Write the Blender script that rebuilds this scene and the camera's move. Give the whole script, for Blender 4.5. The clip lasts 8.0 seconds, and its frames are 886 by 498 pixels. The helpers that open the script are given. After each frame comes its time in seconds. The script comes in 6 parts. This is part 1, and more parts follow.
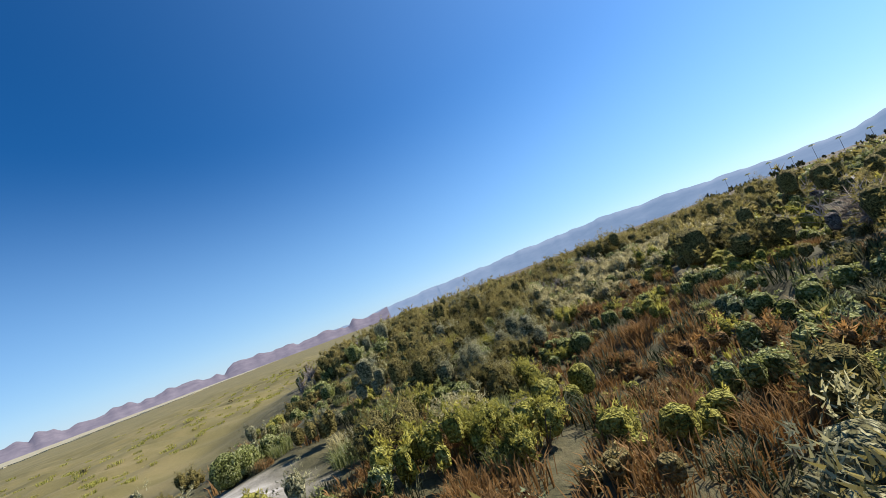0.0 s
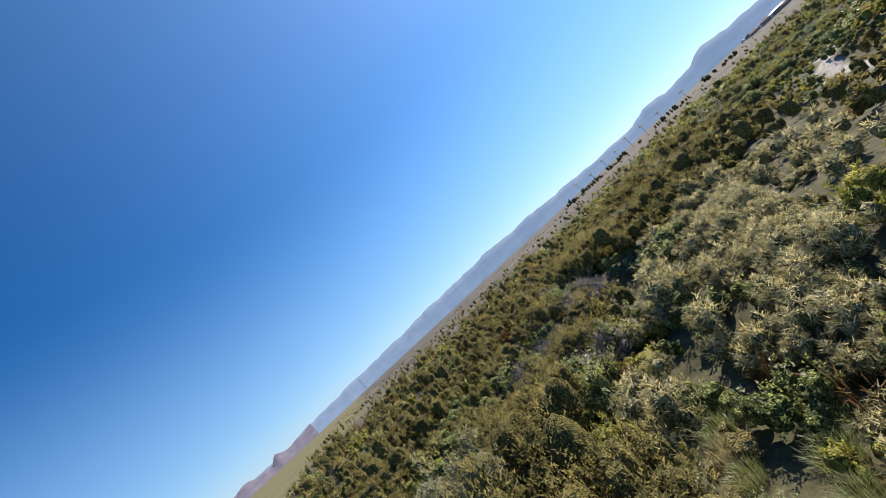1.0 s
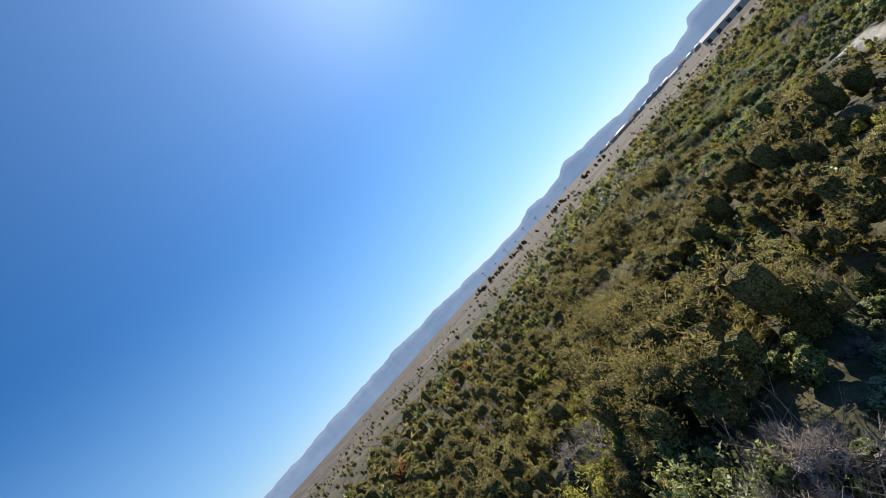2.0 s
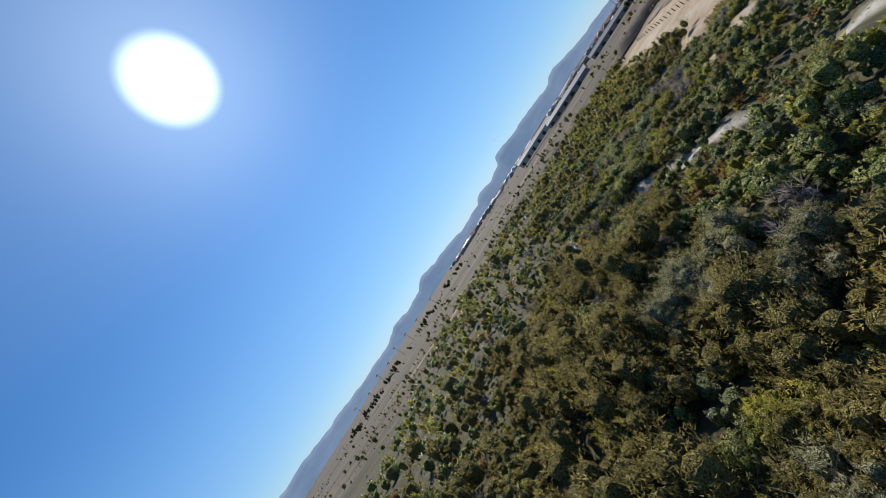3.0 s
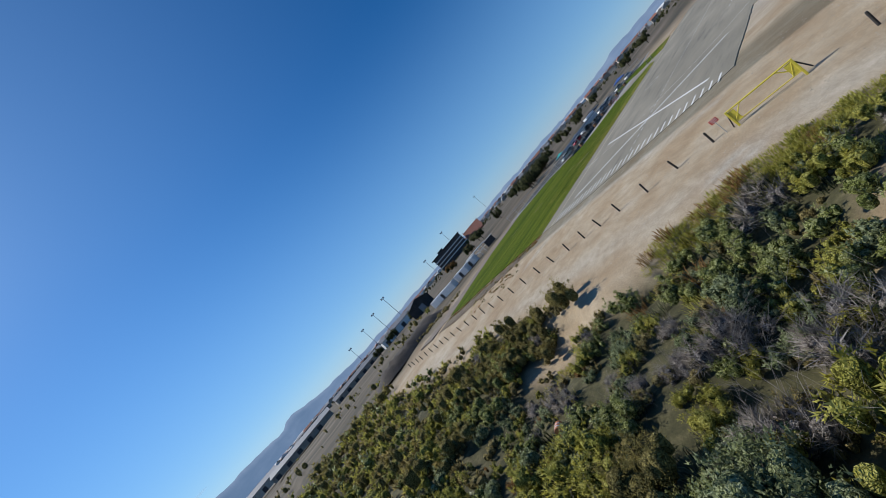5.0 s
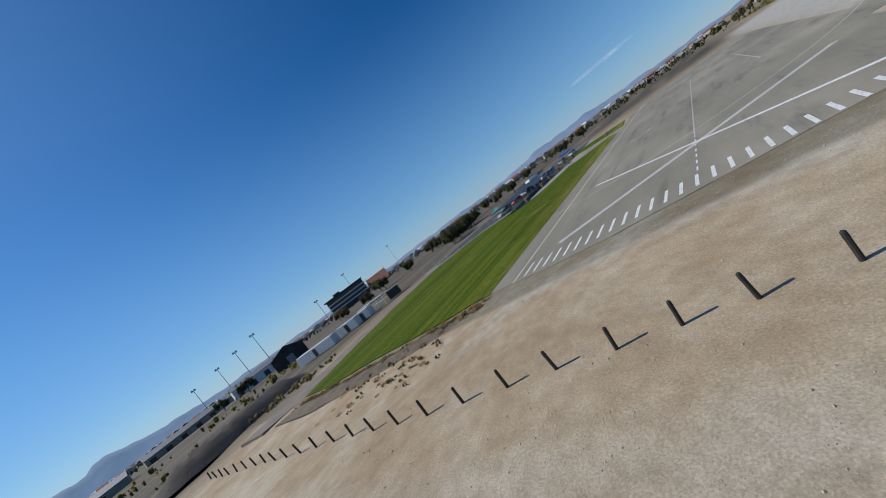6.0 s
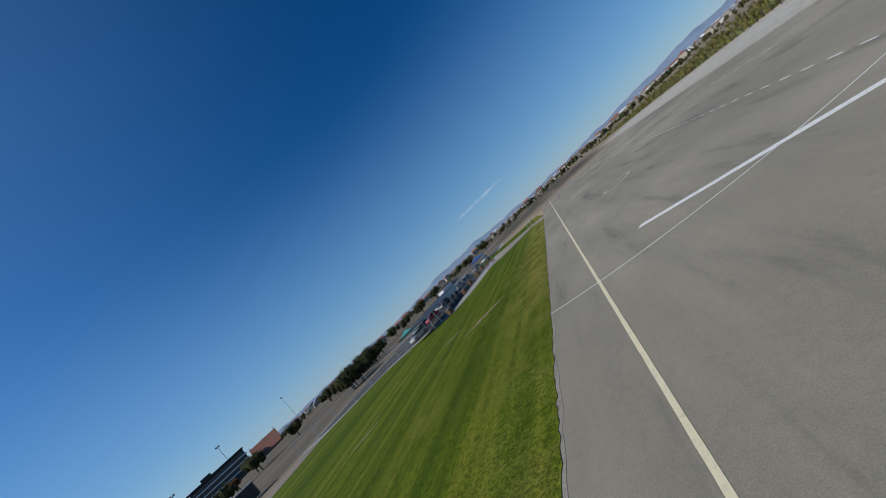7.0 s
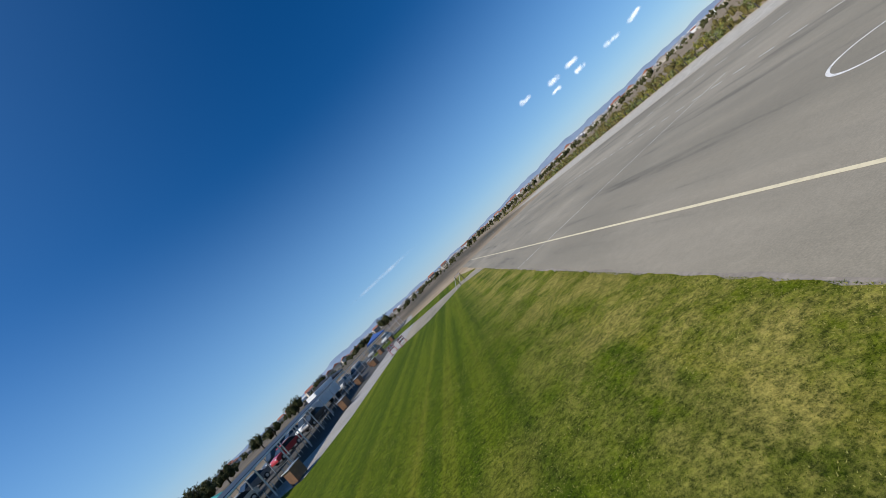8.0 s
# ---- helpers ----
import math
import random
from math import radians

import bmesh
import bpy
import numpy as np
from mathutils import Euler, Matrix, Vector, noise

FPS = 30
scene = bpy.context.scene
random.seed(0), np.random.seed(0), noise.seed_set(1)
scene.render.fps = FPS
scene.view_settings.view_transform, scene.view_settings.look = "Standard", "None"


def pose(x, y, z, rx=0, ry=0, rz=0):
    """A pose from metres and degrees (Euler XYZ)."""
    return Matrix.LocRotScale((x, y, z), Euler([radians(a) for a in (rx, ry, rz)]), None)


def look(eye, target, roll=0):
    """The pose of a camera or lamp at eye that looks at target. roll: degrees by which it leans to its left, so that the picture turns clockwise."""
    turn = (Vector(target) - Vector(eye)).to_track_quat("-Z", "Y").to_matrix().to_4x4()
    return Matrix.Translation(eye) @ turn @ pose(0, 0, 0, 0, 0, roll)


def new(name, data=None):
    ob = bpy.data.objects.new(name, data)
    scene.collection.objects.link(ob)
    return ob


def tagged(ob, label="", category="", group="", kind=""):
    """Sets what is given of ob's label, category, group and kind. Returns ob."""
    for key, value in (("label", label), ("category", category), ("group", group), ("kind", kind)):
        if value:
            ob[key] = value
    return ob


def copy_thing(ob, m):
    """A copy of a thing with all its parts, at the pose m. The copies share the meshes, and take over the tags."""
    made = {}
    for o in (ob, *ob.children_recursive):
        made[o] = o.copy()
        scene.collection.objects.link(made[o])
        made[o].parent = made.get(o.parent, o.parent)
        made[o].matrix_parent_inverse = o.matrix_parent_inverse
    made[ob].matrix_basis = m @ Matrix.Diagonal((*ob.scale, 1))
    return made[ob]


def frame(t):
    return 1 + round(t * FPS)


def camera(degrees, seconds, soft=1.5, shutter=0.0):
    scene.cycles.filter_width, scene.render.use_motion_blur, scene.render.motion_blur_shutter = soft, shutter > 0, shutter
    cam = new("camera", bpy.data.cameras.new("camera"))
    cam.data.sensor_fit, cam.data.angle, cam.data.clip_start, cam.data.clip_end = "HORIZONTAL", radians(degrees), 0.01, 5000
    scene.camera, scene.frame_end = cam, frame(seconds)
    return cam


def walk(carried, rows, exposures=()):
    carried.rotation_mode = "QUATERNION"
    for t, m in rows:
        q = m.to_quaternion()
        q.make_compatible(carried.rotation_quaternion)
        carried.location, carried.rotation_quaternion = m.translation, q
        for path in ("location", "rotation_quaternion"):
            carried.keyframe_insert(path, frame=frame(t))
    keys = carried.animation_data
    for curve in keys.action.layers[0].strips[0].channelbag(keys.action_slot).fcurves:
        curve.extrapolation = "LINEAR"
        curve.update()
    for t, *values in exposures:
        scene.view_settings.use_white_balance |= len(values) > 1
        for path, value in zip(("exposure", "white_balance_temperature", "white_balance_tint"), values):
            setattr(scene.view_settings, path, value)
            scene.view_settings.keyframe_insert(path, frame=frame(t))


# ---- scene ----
cam = camera(97.3, 8.0, soft=0.45)
PATH = [
    (0, (112.299, 17.291, 1.918), (110.897, -2.523, 4.254), -20.50),
    (0.5, (110.982, 6.092, 3.426), (106.409, -13.219, 5.912), -34.91),
    (1, (109.745, -5.010, 5.244), (102.201, -23.354, 7.811), -42.82),
    (1.5, (106.764, -16.330, 6.507), (96.569, -33.397, 8.695), -43.32),
    (1.7, (104.326, -20.276, 6.742), (92.876, -36.495, 9.164), -44.78),
    (2.8, (85.703, -38.280, 9.541), (68.114, -47.632, 11.321), -56.62),
    (3, (81.569, -40.793, 9.823), (63.096, -48.421, 10.567), -57.75),
    (3.5, (70.701, -45.482, 9.775), (51.116, -49.528, 9.534), -58.27),
    (4, (58.821, -47.514, 9.149), (38.879, -45.993, 9.070), -59.55),
    (4.5, (46.579, -45.534, 8.342), (27.977, -38.197, 8.709), -57.63),
    (4.8, (39.390, -42.710, 7.988), (22.690, -31.707, 7.817), -51.82),
    (5, (35.205, -39.897, 7.790), (19.018, -28.160, 8.286), -49.91),
    (5.2, (30.759, -37.205, 7.741), (15.144, -24.708, 7.730), -44.16),
    (6.3, (10.462, -16.987, 5.316), (-0.573, -0.328, 4.477), -38.32),
    (6.5, (7.196, -12.291, 4.820), (-2.375, 5.263, 4.308), -39.60),
    (6.7, (4.367, -7.380, 4.403), (-3.439, 11.001, 5.497), -41.14),
    (7, (0.940, 0.469, 4.364), (-4.624, 19.642, 5.556), -43.40),
    (7.5, (-3.392, 14.956, 4.289), (-7.330, 34.563, 4.455), -42.16),
    (8, (-5.688, 30.266, 3.296), (-5.074, 50.246, 3.951), -43.44),
]
walk(cam, [(t, look(eye, target, roll)) for t, eye, target, roll in PATH],
     exposures=[(0.0, 0.5, 7000, 12), (1.5, 0.46, 7000, 12), (3.0, 0.06, 6900, 10), (4.0, -0.1, 6650, 10), (4.5, -0.1, 6500, 9), (5.2, -0.15, 6400, 8), (6.5, -0.35, 6450, 8), (7.1, -0.4, 6500, 8), (8.0, 0.05, 6700, 10)])

# ---- sky and sun ----
SUN_AZ, SUN_EL = radians(113.0), radians(41.5)      # azimuth counted to the left from +y
SUN_DIR = Vector((-math.sin(SUN_AZ) * math.cos(SUN_EL), math.cos(SUN_AZ) * math.cos(SUN_EL), math.sin(SUN_EL)))
world = bpy.data.worlds.new("sky")
scene.world = world
world.use_nodes = True
wn, wl = world.node_tree.nodes, world.node_tree.links
wn.clear()
w_out = wn.new("ShaderNodeOutputWorld")
w_bg = wn.new("ShaderNodeBackground")
w_sky = wn.new("ShaderNodeTexSky")
w_sky.sky_type = "NISHITA"
w_sky.sun_disc = False
w_sky.sun_elevation = SUN_EL
w_sky.sun_rotation = -SUN_AZ
w_sky.air_density, w_sky.dust_density, w_sky.ozone_density = 1.0, 0.0, 3.0
w_sky.altitude = 600
w_bg.inputs[1].default_value = 0.082
# the bright glare of the sun itself in the sky
w_tc = wn.new("ShaderNodeTexCoord")
w_dot = wn.new("ShaderNodeVectorMath"); w_dot.operation = "DOT_PRODUCT"
w_dot.inputs[1].default_value = SUN_DIR
wl.new(w_tc.outputs["Generated"], w_dot.inputs[0])
w_disc = wn.new("ShaderNodeMapRange"); w_disc.interpolation_type = "SMOOTHSTEP"
w_disc.inputs[1].default_value, w_disc.inputs[2].default_value = math.cos(radians(5.6)), math.cos(radians(2.0))
w_disc.inputs[3].default_value, w_disc.inputs[4].default_value = 0.0, 1.4
wl.new(w_dot.outputs["Value"], w_disc.inputs[0])
w_max = wn.new("ShaderNodeMath"); w_max.operation = "MAXIMUM"; w_max.inputs[1].default_value = 0.0
wl.new(w_dot.outputs["Value"], w_max.inputs[0])
w_halo = wn.new("ShaderNodeMath"); w_halo.operation = "POWER"; w_halo.inputs[1].default_value = 45.0
wl.new(w_max.outputs[0], w_halo.inputs[0])
w_halo2 = wn.new("ShaderNodeMath"); w_halo2.operation = "MULTIPLY_ADD"; w_halo2.inputs[1].default_value = 0.22
wl.new(w_halo.outputs[0], w_halo2.inputs[0])
wl.new(w_disc.outputs[0], w_halo2.inputs[2])
w_mid = wn.new("ShaderNodeMath"); w_mid.operation = "POWER"; w_mid.inputs[1].default_value = 11.0
wl.new(w_max.outputs[0], w_mid.inputs[0])
w_halo4 = wn.new("ShaderNodeMath"); w_halo4.operation = "MULTIPLY_ADD"; w_halo4.inputs[1].default_value = 0.09
wl.new(w_mid.outputs[0], w_halo4.inputs[0])
wl.new(w_halo2.outputs[0], w_halo4.inputs[2])
w_glow = wn.new("ShaderNodeBackground")
w_glow.inputs[0].default_value = (0.8, 0.93, 1.0, 1.0)
w_wide = wn.new("ShaderNodeMath"); w_wide.operation = "POWER"; w_wide.inputs[1].default_value = 5.0
wl.new(w_max.outputs[0], w_wide.inputs[0])
w_wide.inputs[1].default_value = 2.4
w_halo3 = wn.new("ShaderNodeMath"); w_halo3.operation = "MULTIPLY"; w_halo3.inputs[1].default_value = 0.22
wl.new(w_wide.outputs[0], w_halo3.inputs[0])
w_blue = wn.new("ShaderNodeBackground")
w_blue.inputs[0].default_value = (0.4, 0.66, 1.0, 1.0)
wl.new(w_halo3.outputs[0], w_blue.inputs[1])
w_add2 = wn.new("ShaderNodeAddShader")
wl.new(w_halo4.outputs[0], w_glow.inputs[1])
w_add = wn.new("ShaderNodeAddShader")
w_sat = wn.new("ShaderNodeHueSaturation")
w_sat.inputs["Saturation"].default_value = 1.38
wl.new(w_sky.outputs[0], w_sat.inputs["Color"])
w_gam = wn.new("ShaderNodeGamma")
w_gam.inputs[1].default_value = 1.06
w_tint = wn.new("ShaderNodeMix"); w_tint.data_type, w_tint.blend_type = "RGBA", "MULTIPLY"
w_tint.inputs[0].default_value = 1.0
w_tint.inputs[7].default_value = (0.9, 0.96, 1.06, 1.0)
wl.new(w_sat.outputs[0], w_tint.inputs[6])
wl.new(w_tint.outputs[2], w_gam.inputs[0])
# pale blue haze low over the horizon
w_sep = wn.new("ShaderNodeSeparateXYZ")
wl.new(w_tc.outputs["Generated"], w_sep.inputs[0])
w_low = wn.new("ShaderNodeMapRange"); w_low.interpolation_type = "SMOOTHSTEP"
w_low.inputs[1].default_value, w_low.inputs[2].default_value = -0.04, 0.5
w_low.inputs[3].default_value, w_low.inputs[4].default_value = 0.62, 0.0
wl.new(w_sep.outputs["Z"], w_low.inputs[0])
w_mix = wn.new("ShaderNodeMix"); w_mix.data_type = "RGBA"
w_mix.inputs[7].default_value = (2.9, 5.6, 9.6, 1.0)
wl.new(w_low.outputs[0], w_mix.inputs[0])
wl.new(w_gam.outputs[0], w_mix.inputs[6])
wl.new(w_mix.outputs[2], w_bg.inputs[0])
wl.new(w_bg.outputs[0], w_add.inputs[0])
wl.new(w_glow.outputs[0], w_add.inputs[1])
wl.new(w_add.outputs[0], w_add2.inputs[0])
wl.new(w_blue.outputs[0], w_add2.inputs[1])
wl.new(w_add2.outputs[0], w_out.inputs[0])

sun_lamp = bpy.data.lights.new("sun", "SUN")
sun_lamp.energy, sun_lamp.angle, sun_lamp.color = 4.6, radians(0.53), (1.0, 0.95, 0.87)
sun = new("sun", sun_lamp)
sun.matrix_world = look((0, 0, 500), Vector((0, 0, 500)) - SUN_DIR)


# ---- materials ----
def node_mat(name):
    m = bpy.data.materials.new(name)
    m.use_nodes = True
    n, l = m.node_tree.nodes, m.node_tree.links
    return m, n, l, n["Principled BSDF"]


def ramp(n, stops):
    r = n.new("ShaderNodeValToRGB")
    e = r.color_ramp.elements
    while len(e) < len(stops):
        e.new(0.5)
    for k, (at, col) in zip(e, stops):
        k.position, k.color = at, (*col, 1.0)
    return r


def noise_tex(n, l, scale, detail=6.0, stretch=None, rough=0.6, world_space=True):
    geo = n.new("ShaderNodeNewGeometry") if world_space else n.new("ShaderNodeTexCoord")
    src = geo.outputs["Position"] if world_space else geo.outputs["Object"]
    t = n.new("ShaderNodeTexNoise")
    t.inputs["Scale"].default_value, t.inputs["Detail"].default_value, t.inputs["Roughness"].default_value = scale, detail, rough
    if stretch:
        mp = n.new("ShaderNodeMapping")
        mp.inputs["Scale"].default_value = stretch
        l.new(src, mp.inputs[0])
        src = mp.outputs[0]
    l.new(src, t.inputs["Vector"])
    return t.outputs[0]


def mixed(n, l, fac, a, b, mode="MIX"):
    x = n.new("ShaderNodeMix")
    x.data_type, x.blend_type = "RGBA", mode
    for sock, v in ((x.inputs[0], fac), (x.inputs[6], a), (x.inputs[7], b)):
        if isinstance(v, (int, float)):
            sock.default_value = v
        elif isinstance(v, tuple):
            sock.default_value = (*v, 1.0)
        else:
            l.new(v, sock)
    return x.outputs[2]


def bumped(n, l, p, height, strength, distance):
    b = n.new("ShaderNodeBump")
    b.inputs["Strength"].default_value, b.inputs["Distance"].default_value = strength, distance
    l.new(height, b.inputs["Height"])
    l.new(b.outputs[0], p.inputs["Normal"])


def surface(name, c1, c2, scale=3.0, fine=40.0, rough=0.8, bump=0.3, dist=0.01, metal=0.0, local=True, random_tint=0.0):
    """A plain surface with broad stains, fine grain and relief."""
    m, n, l, p = node_mat(name)
    broad = noise_tex(n, l, scale, world_space=not local)
    grain = noise_tex(n, l, fine, 4.0, world_space=not local)
    r1 = ramp(n, [(0.3, c1), (0.7, c2)])
    l.new(broad, r1.inputs[0])
    g = ramp(n, [(0.3, (0.75, 0.75, 0.75)), (0.7, (1.15, 1.15, 1.15))])
    l.new(grain, g.inputs[0])
    col = mixed(n, l, 1.0, r1.outputs[0], g.outputs[0], "MULTIPLY")
    if random_tint:
        info = n.new("ShaderNodeObjectInfo")
        v = n.new("ShaderNodeMapRange")
        v.inputs[3].default_value, v.inputs[4].default_value = 1 - random_tint, 1 + random_tint
        l.new(info.outputs["Random"], v.inputs[0])
        col = mixed(n, l, 1.0, col, v.outputs[0], "MULTIPLY")
    l.new(col, p.inputs["Base Color"])
    p.inputs["Roughness"].default_value, p.inputs["Metallic"].default_value = rough, metal
    bumped(n, l, p, grain, bump, dist)
    return m


def soft_normal(n, l):
    """Leaf normals blended with the swell of the lobe that they sit on."""
    geo = n.new("ShaderNodeNewGeometry")
    att = n.new("ShaderNodeAttribute"); att.attribute_name = "swell"
    turn = n.new("ShaderNodeVectorTransform")
    turn.vector_type, turn.convert_from, turn.convert_to = "VECTOR", "OBJECT", "WORLD"
    l.new(att.outputs["Vector"], turn.inputs[0])
    own = n.new("ShaderNodeVectorMath"); own.operation = "SCALE"
    own.inputs["Scale"].default_value = 0.55
    l.new(geo.outputs["Normal"], own.inputs[0])
    both = n.new("ShaderNodeVectorMath"); both.operation = "ADD"
    l.new(own.outputs[0], both.inputs[0]); l.new(turn.outputs[0], both.inputs[1])
    unit = n.new("ShaderNodeVectorMath"); unit.operation = "NORMALIZE"
    l.new(both.outputs[0], unit.inputs[0])
    return unit.outputs[0]


def foliage_mat(name, dark, mid, light, rough=0.55, thin=0.4, gloss=0.3):
    """Leaves: colour from leaf to leaf and from clump to clump."""
    m, n, l, p = node_mat(name)
    geo = n.new("ShaderNodeNewGeometry")
    clump = noise_tex(n, l, 0.55, 3.0)
    add = n.new("ShaderNodeMath"); add.operation = "MULTIPLY_ADD"
    add.inputs[1].default_value = 0.45
    l.new(geo.outputs["Random Per Island"], add.inputs[0])
    sub = n.new("ShaderNodeMath"); sub.operation = "MULTIPLY"; sub.inputs[1].default_value = 0.75
    l.new(clump, sub.inputs[0])
    l.new(sub.outputs[0], add.inputs[2])
    r = ramp(n, [(0.22, dark), (0.55, mid), (0.88, light)])
    l.new(add.outputs[0], r.inputs[0])
    l.new(r.outputs[0], p.inputs["Base Color"])
    p.inputs["Roughness"].default_value = rough
    p.inputs["Specular IOR Level"].default_value = gloss
    nrm = soft_normal(n, l)
    l.new(nrm, p.inputs["Normal"])
    tr = n.new("ShaderNodeBsdfTranslucent")
    l.new(r.outputs[0], tr.inputs[0])
    mx = n.new("ShaderNodeMixShader"); mx.inputs[0].default_value = thin
    l.new(p.outputs[0], mx.inputs[1]); l.new(tr.outputs[0], mx.inputs[2])
    l.new(mx.outputs[0], n["Material Output"].inputs[0])
    return m


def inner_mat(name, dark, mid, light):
    """The close leaves inside a shrub: leaf-size flecks, shade painted into the gaps between, and broad patches."""
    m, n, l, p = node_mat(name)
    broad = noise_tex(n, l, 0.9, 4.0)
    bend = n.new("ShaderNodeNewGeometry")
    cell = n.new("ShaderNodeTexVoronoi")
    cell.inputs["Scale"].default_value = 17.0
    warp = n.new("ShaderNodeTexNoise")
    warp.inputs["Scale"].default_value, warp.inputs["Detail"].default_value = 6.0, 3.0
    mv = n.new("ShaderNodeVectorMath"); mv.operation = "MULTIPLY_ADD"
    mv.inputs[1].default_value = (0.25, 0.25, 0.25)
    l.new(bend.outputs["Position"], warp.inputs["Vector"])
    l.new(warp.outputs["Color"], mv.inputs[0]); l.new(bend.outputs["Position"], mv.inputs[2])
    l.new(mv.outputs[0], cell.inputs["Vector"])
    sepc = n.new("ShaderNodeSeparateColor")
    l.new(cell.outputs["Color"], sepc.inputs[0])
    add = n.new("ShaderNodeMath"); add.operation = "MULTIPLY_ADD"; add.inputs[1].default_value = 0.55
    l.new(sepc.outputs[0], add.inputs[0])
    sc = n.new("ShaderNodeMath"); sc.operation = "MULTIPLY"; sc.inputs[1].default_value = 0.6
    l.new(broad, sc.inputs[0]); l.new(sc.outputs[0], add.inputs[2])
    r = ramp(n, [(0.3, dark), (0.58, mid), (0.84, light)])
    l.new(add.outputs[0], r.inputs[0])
    # shade between the flecks, multiplied into the base colour
    gap_shade = ramp(n, [(0.25, (1, 1, 1)), (0.8, (0.45, 0.45, 0.45))])
    l.new(cell.outputs["Distance"], gap_shade.inputs[0])
    l.new(mixed(n, l, 1.0, r.outputs[0], gap_shade.outputs[0], "MULTIPLY"), p.inputs["Base Color"])
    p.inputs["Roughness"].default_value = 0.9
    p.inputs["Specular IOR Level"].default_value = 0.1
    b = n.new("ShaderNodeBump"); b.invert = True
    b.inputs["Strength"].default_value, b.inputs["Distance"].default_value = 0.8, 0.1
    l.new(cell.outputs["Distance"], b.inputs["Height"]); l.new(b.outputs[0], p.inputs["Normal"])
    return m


M = {}
LEAF = {
    "olive": ("olive_foliage", (0.095, 0.08, 0.022), (0.225, 0.188, 0.06), (0.36, 0.305, 0.115), 0.7, 0.55, 0.15),
    "dark": ("dark_foliage", (0.06, 0.08, 0.018), (0.2, 0.225, 0.056), (0.48, 0.5, 0.22), 0.45, 0.48, 0.4),
    "yellow": ("yellowish_foliage", (0.15, 0.145, 0.024), (0.34, 0.32, 0.06), (0.52, 0.49, 0.14), 0.7, 0.52, 0.15),
    "teal": ("bluish_foliage", (0.075, 0.1, 0.04), (0.19, 0.225, 0.1), (0.42, 0.46, 0.26), 0.55, 0.45, 0.3),
    "rust": ("rusty_dry_foliage", (0.11, 0.058, 0.02), (0.24, 0.13, 0.044), (0.4, 0.25, 0.11), 0.8, 0.35, 0.1),
    "tan": ("tan_shrub_foliage", (0.14, 0.112, 0.04), (0.28, 0.228, 0.09), (0.42, 0.35, 0.16), 0.8, 0.5, 0.1),
    "sage": ("pale_grey_green_foliage", (0.14, 0.135, 0.06), (0.3, 0.29, 0.15), (0.48, 0.46, 0.28), 0.7, 0.4, 0.15),
    "reed": ("pale_reed_leaves", (0.16, 0.14, 0.05), (0.4, 0.35, 0.15), (0.72, 0.65, 0.38), 0.65, 0.35, 0.25),
    "tree": ("tree_foliage", (0.02, 0.027, 0.009), (0.055, 0.064, 0.022), (0.13, 0.13, 0.05), 0.7, 0.3, 0.2),
    "woods": ("far_tree_foliage", (0.04, 0.045, 0.018), (0.085, 0.088, 0.035), (0.16, 0.15, 0.07), 0.8, 0.35, 0.1),
    "sedge": ("dark_sedge_blades", (0.014, 0.02, 0.008), (0.035, 0.046, 0.018), (0.22, 0.22, 0.12), 0.7, 0.25, 0.1),
    "grey": ("dry_grey_twigs", (0.13, 0.11, 0.095), (0.27, 0.235, 0.21), (0.44, 0.4, 0.36), 0.8, 0.2, 0.1),
}
for key, (nm, a, b, c, rgh, thin, gloss) in LEAF.items():
    M[key] = foliage_mat(nm, a, b, c, rgh, thin, gloss)
    # inside copy keeps the leaf colours, with its darkest tone lowered
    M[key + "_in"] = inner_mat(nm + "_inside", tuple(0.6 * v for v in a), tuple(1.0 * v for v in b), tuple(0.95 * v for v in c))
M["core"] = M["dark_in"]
M["wornsoil"] = surface("worn_lawn_soil", (0.15, 0.125, 0.05), (0.34, 0.26, 0.14), 2.5, 60, 0.9, 0.5, 0.02)
M["bark"] = surface("bark", (0.06, 0.045, 0.03), (0.13, 0.1, 0.07), 6, 60, 0.9, 0.6, 0.02)
M["grassblade"] = foliage_mat("mown_grass_blades", (0.01, 0.022, 0.001), (0.075, 0.11, 0.006), (0.46, 0.42, 0.13), 0.8, 0.3, 0.05)

# bare ground: sandy yard, scrub soil and pale wash gravel, weighted by the sheet's own attribute
gm, n, l, p = node_mat("ground_soil")
att = n.new("ShaderNodeAttribute"); att.attribute_name = "cover"
sep = n.new("ShaderNodeSeparateColor")
l.new(att.outputs["Color"], sep.inputs[0])
broad = noise_tex(n, l, 0.16, 8.0, rough=0.65)
midn = noise_tex(n, l, 1.3, 8.0, rough=0.65)
fine = noise_tex(n, l, 14.0, 6.0, rough=0.7)
sand = ramp(n, [(0.32, (0.33, 0.235, 0.14)), (0.46, (0.385, 0.295, 0.19)), (0.56, (0.43, 0.35, 0.245)), (0.68, (0.5, 0.43, 0.33))])
l.new(broad, sand.inputs[0])
sand2 = ramp(n, [(0.35, (0.9, 0.88, 0.85)), (0.62, (1.08, 1.05, 1.02))])
l.new(midn, sand2.inputs[0])
c_sand = mixed(n, l, 1.0, sand.outputs[0], sand2.outputs[0], "MULTIPLY")
place = n.new("ShaderNodeNewGeometry")
pxyz = n.new("ShaderNodeSeparateXYZ")
l.new(place.outputs["Position"], pxyz.inputs[0])
wav = n.new("ShaderNodeMath"); wav.operation = "MULTIPLY_ADD"; wav.inputs[1].default_value = 1.6
l.new(midn, wav.inputs[0]); l.new(pxyz.outputs["Y"], wav.inputs[2])
strip = n.new("ShaderNodeMapRange"); strip.interpolation_type = "SMOOTHSTEP"
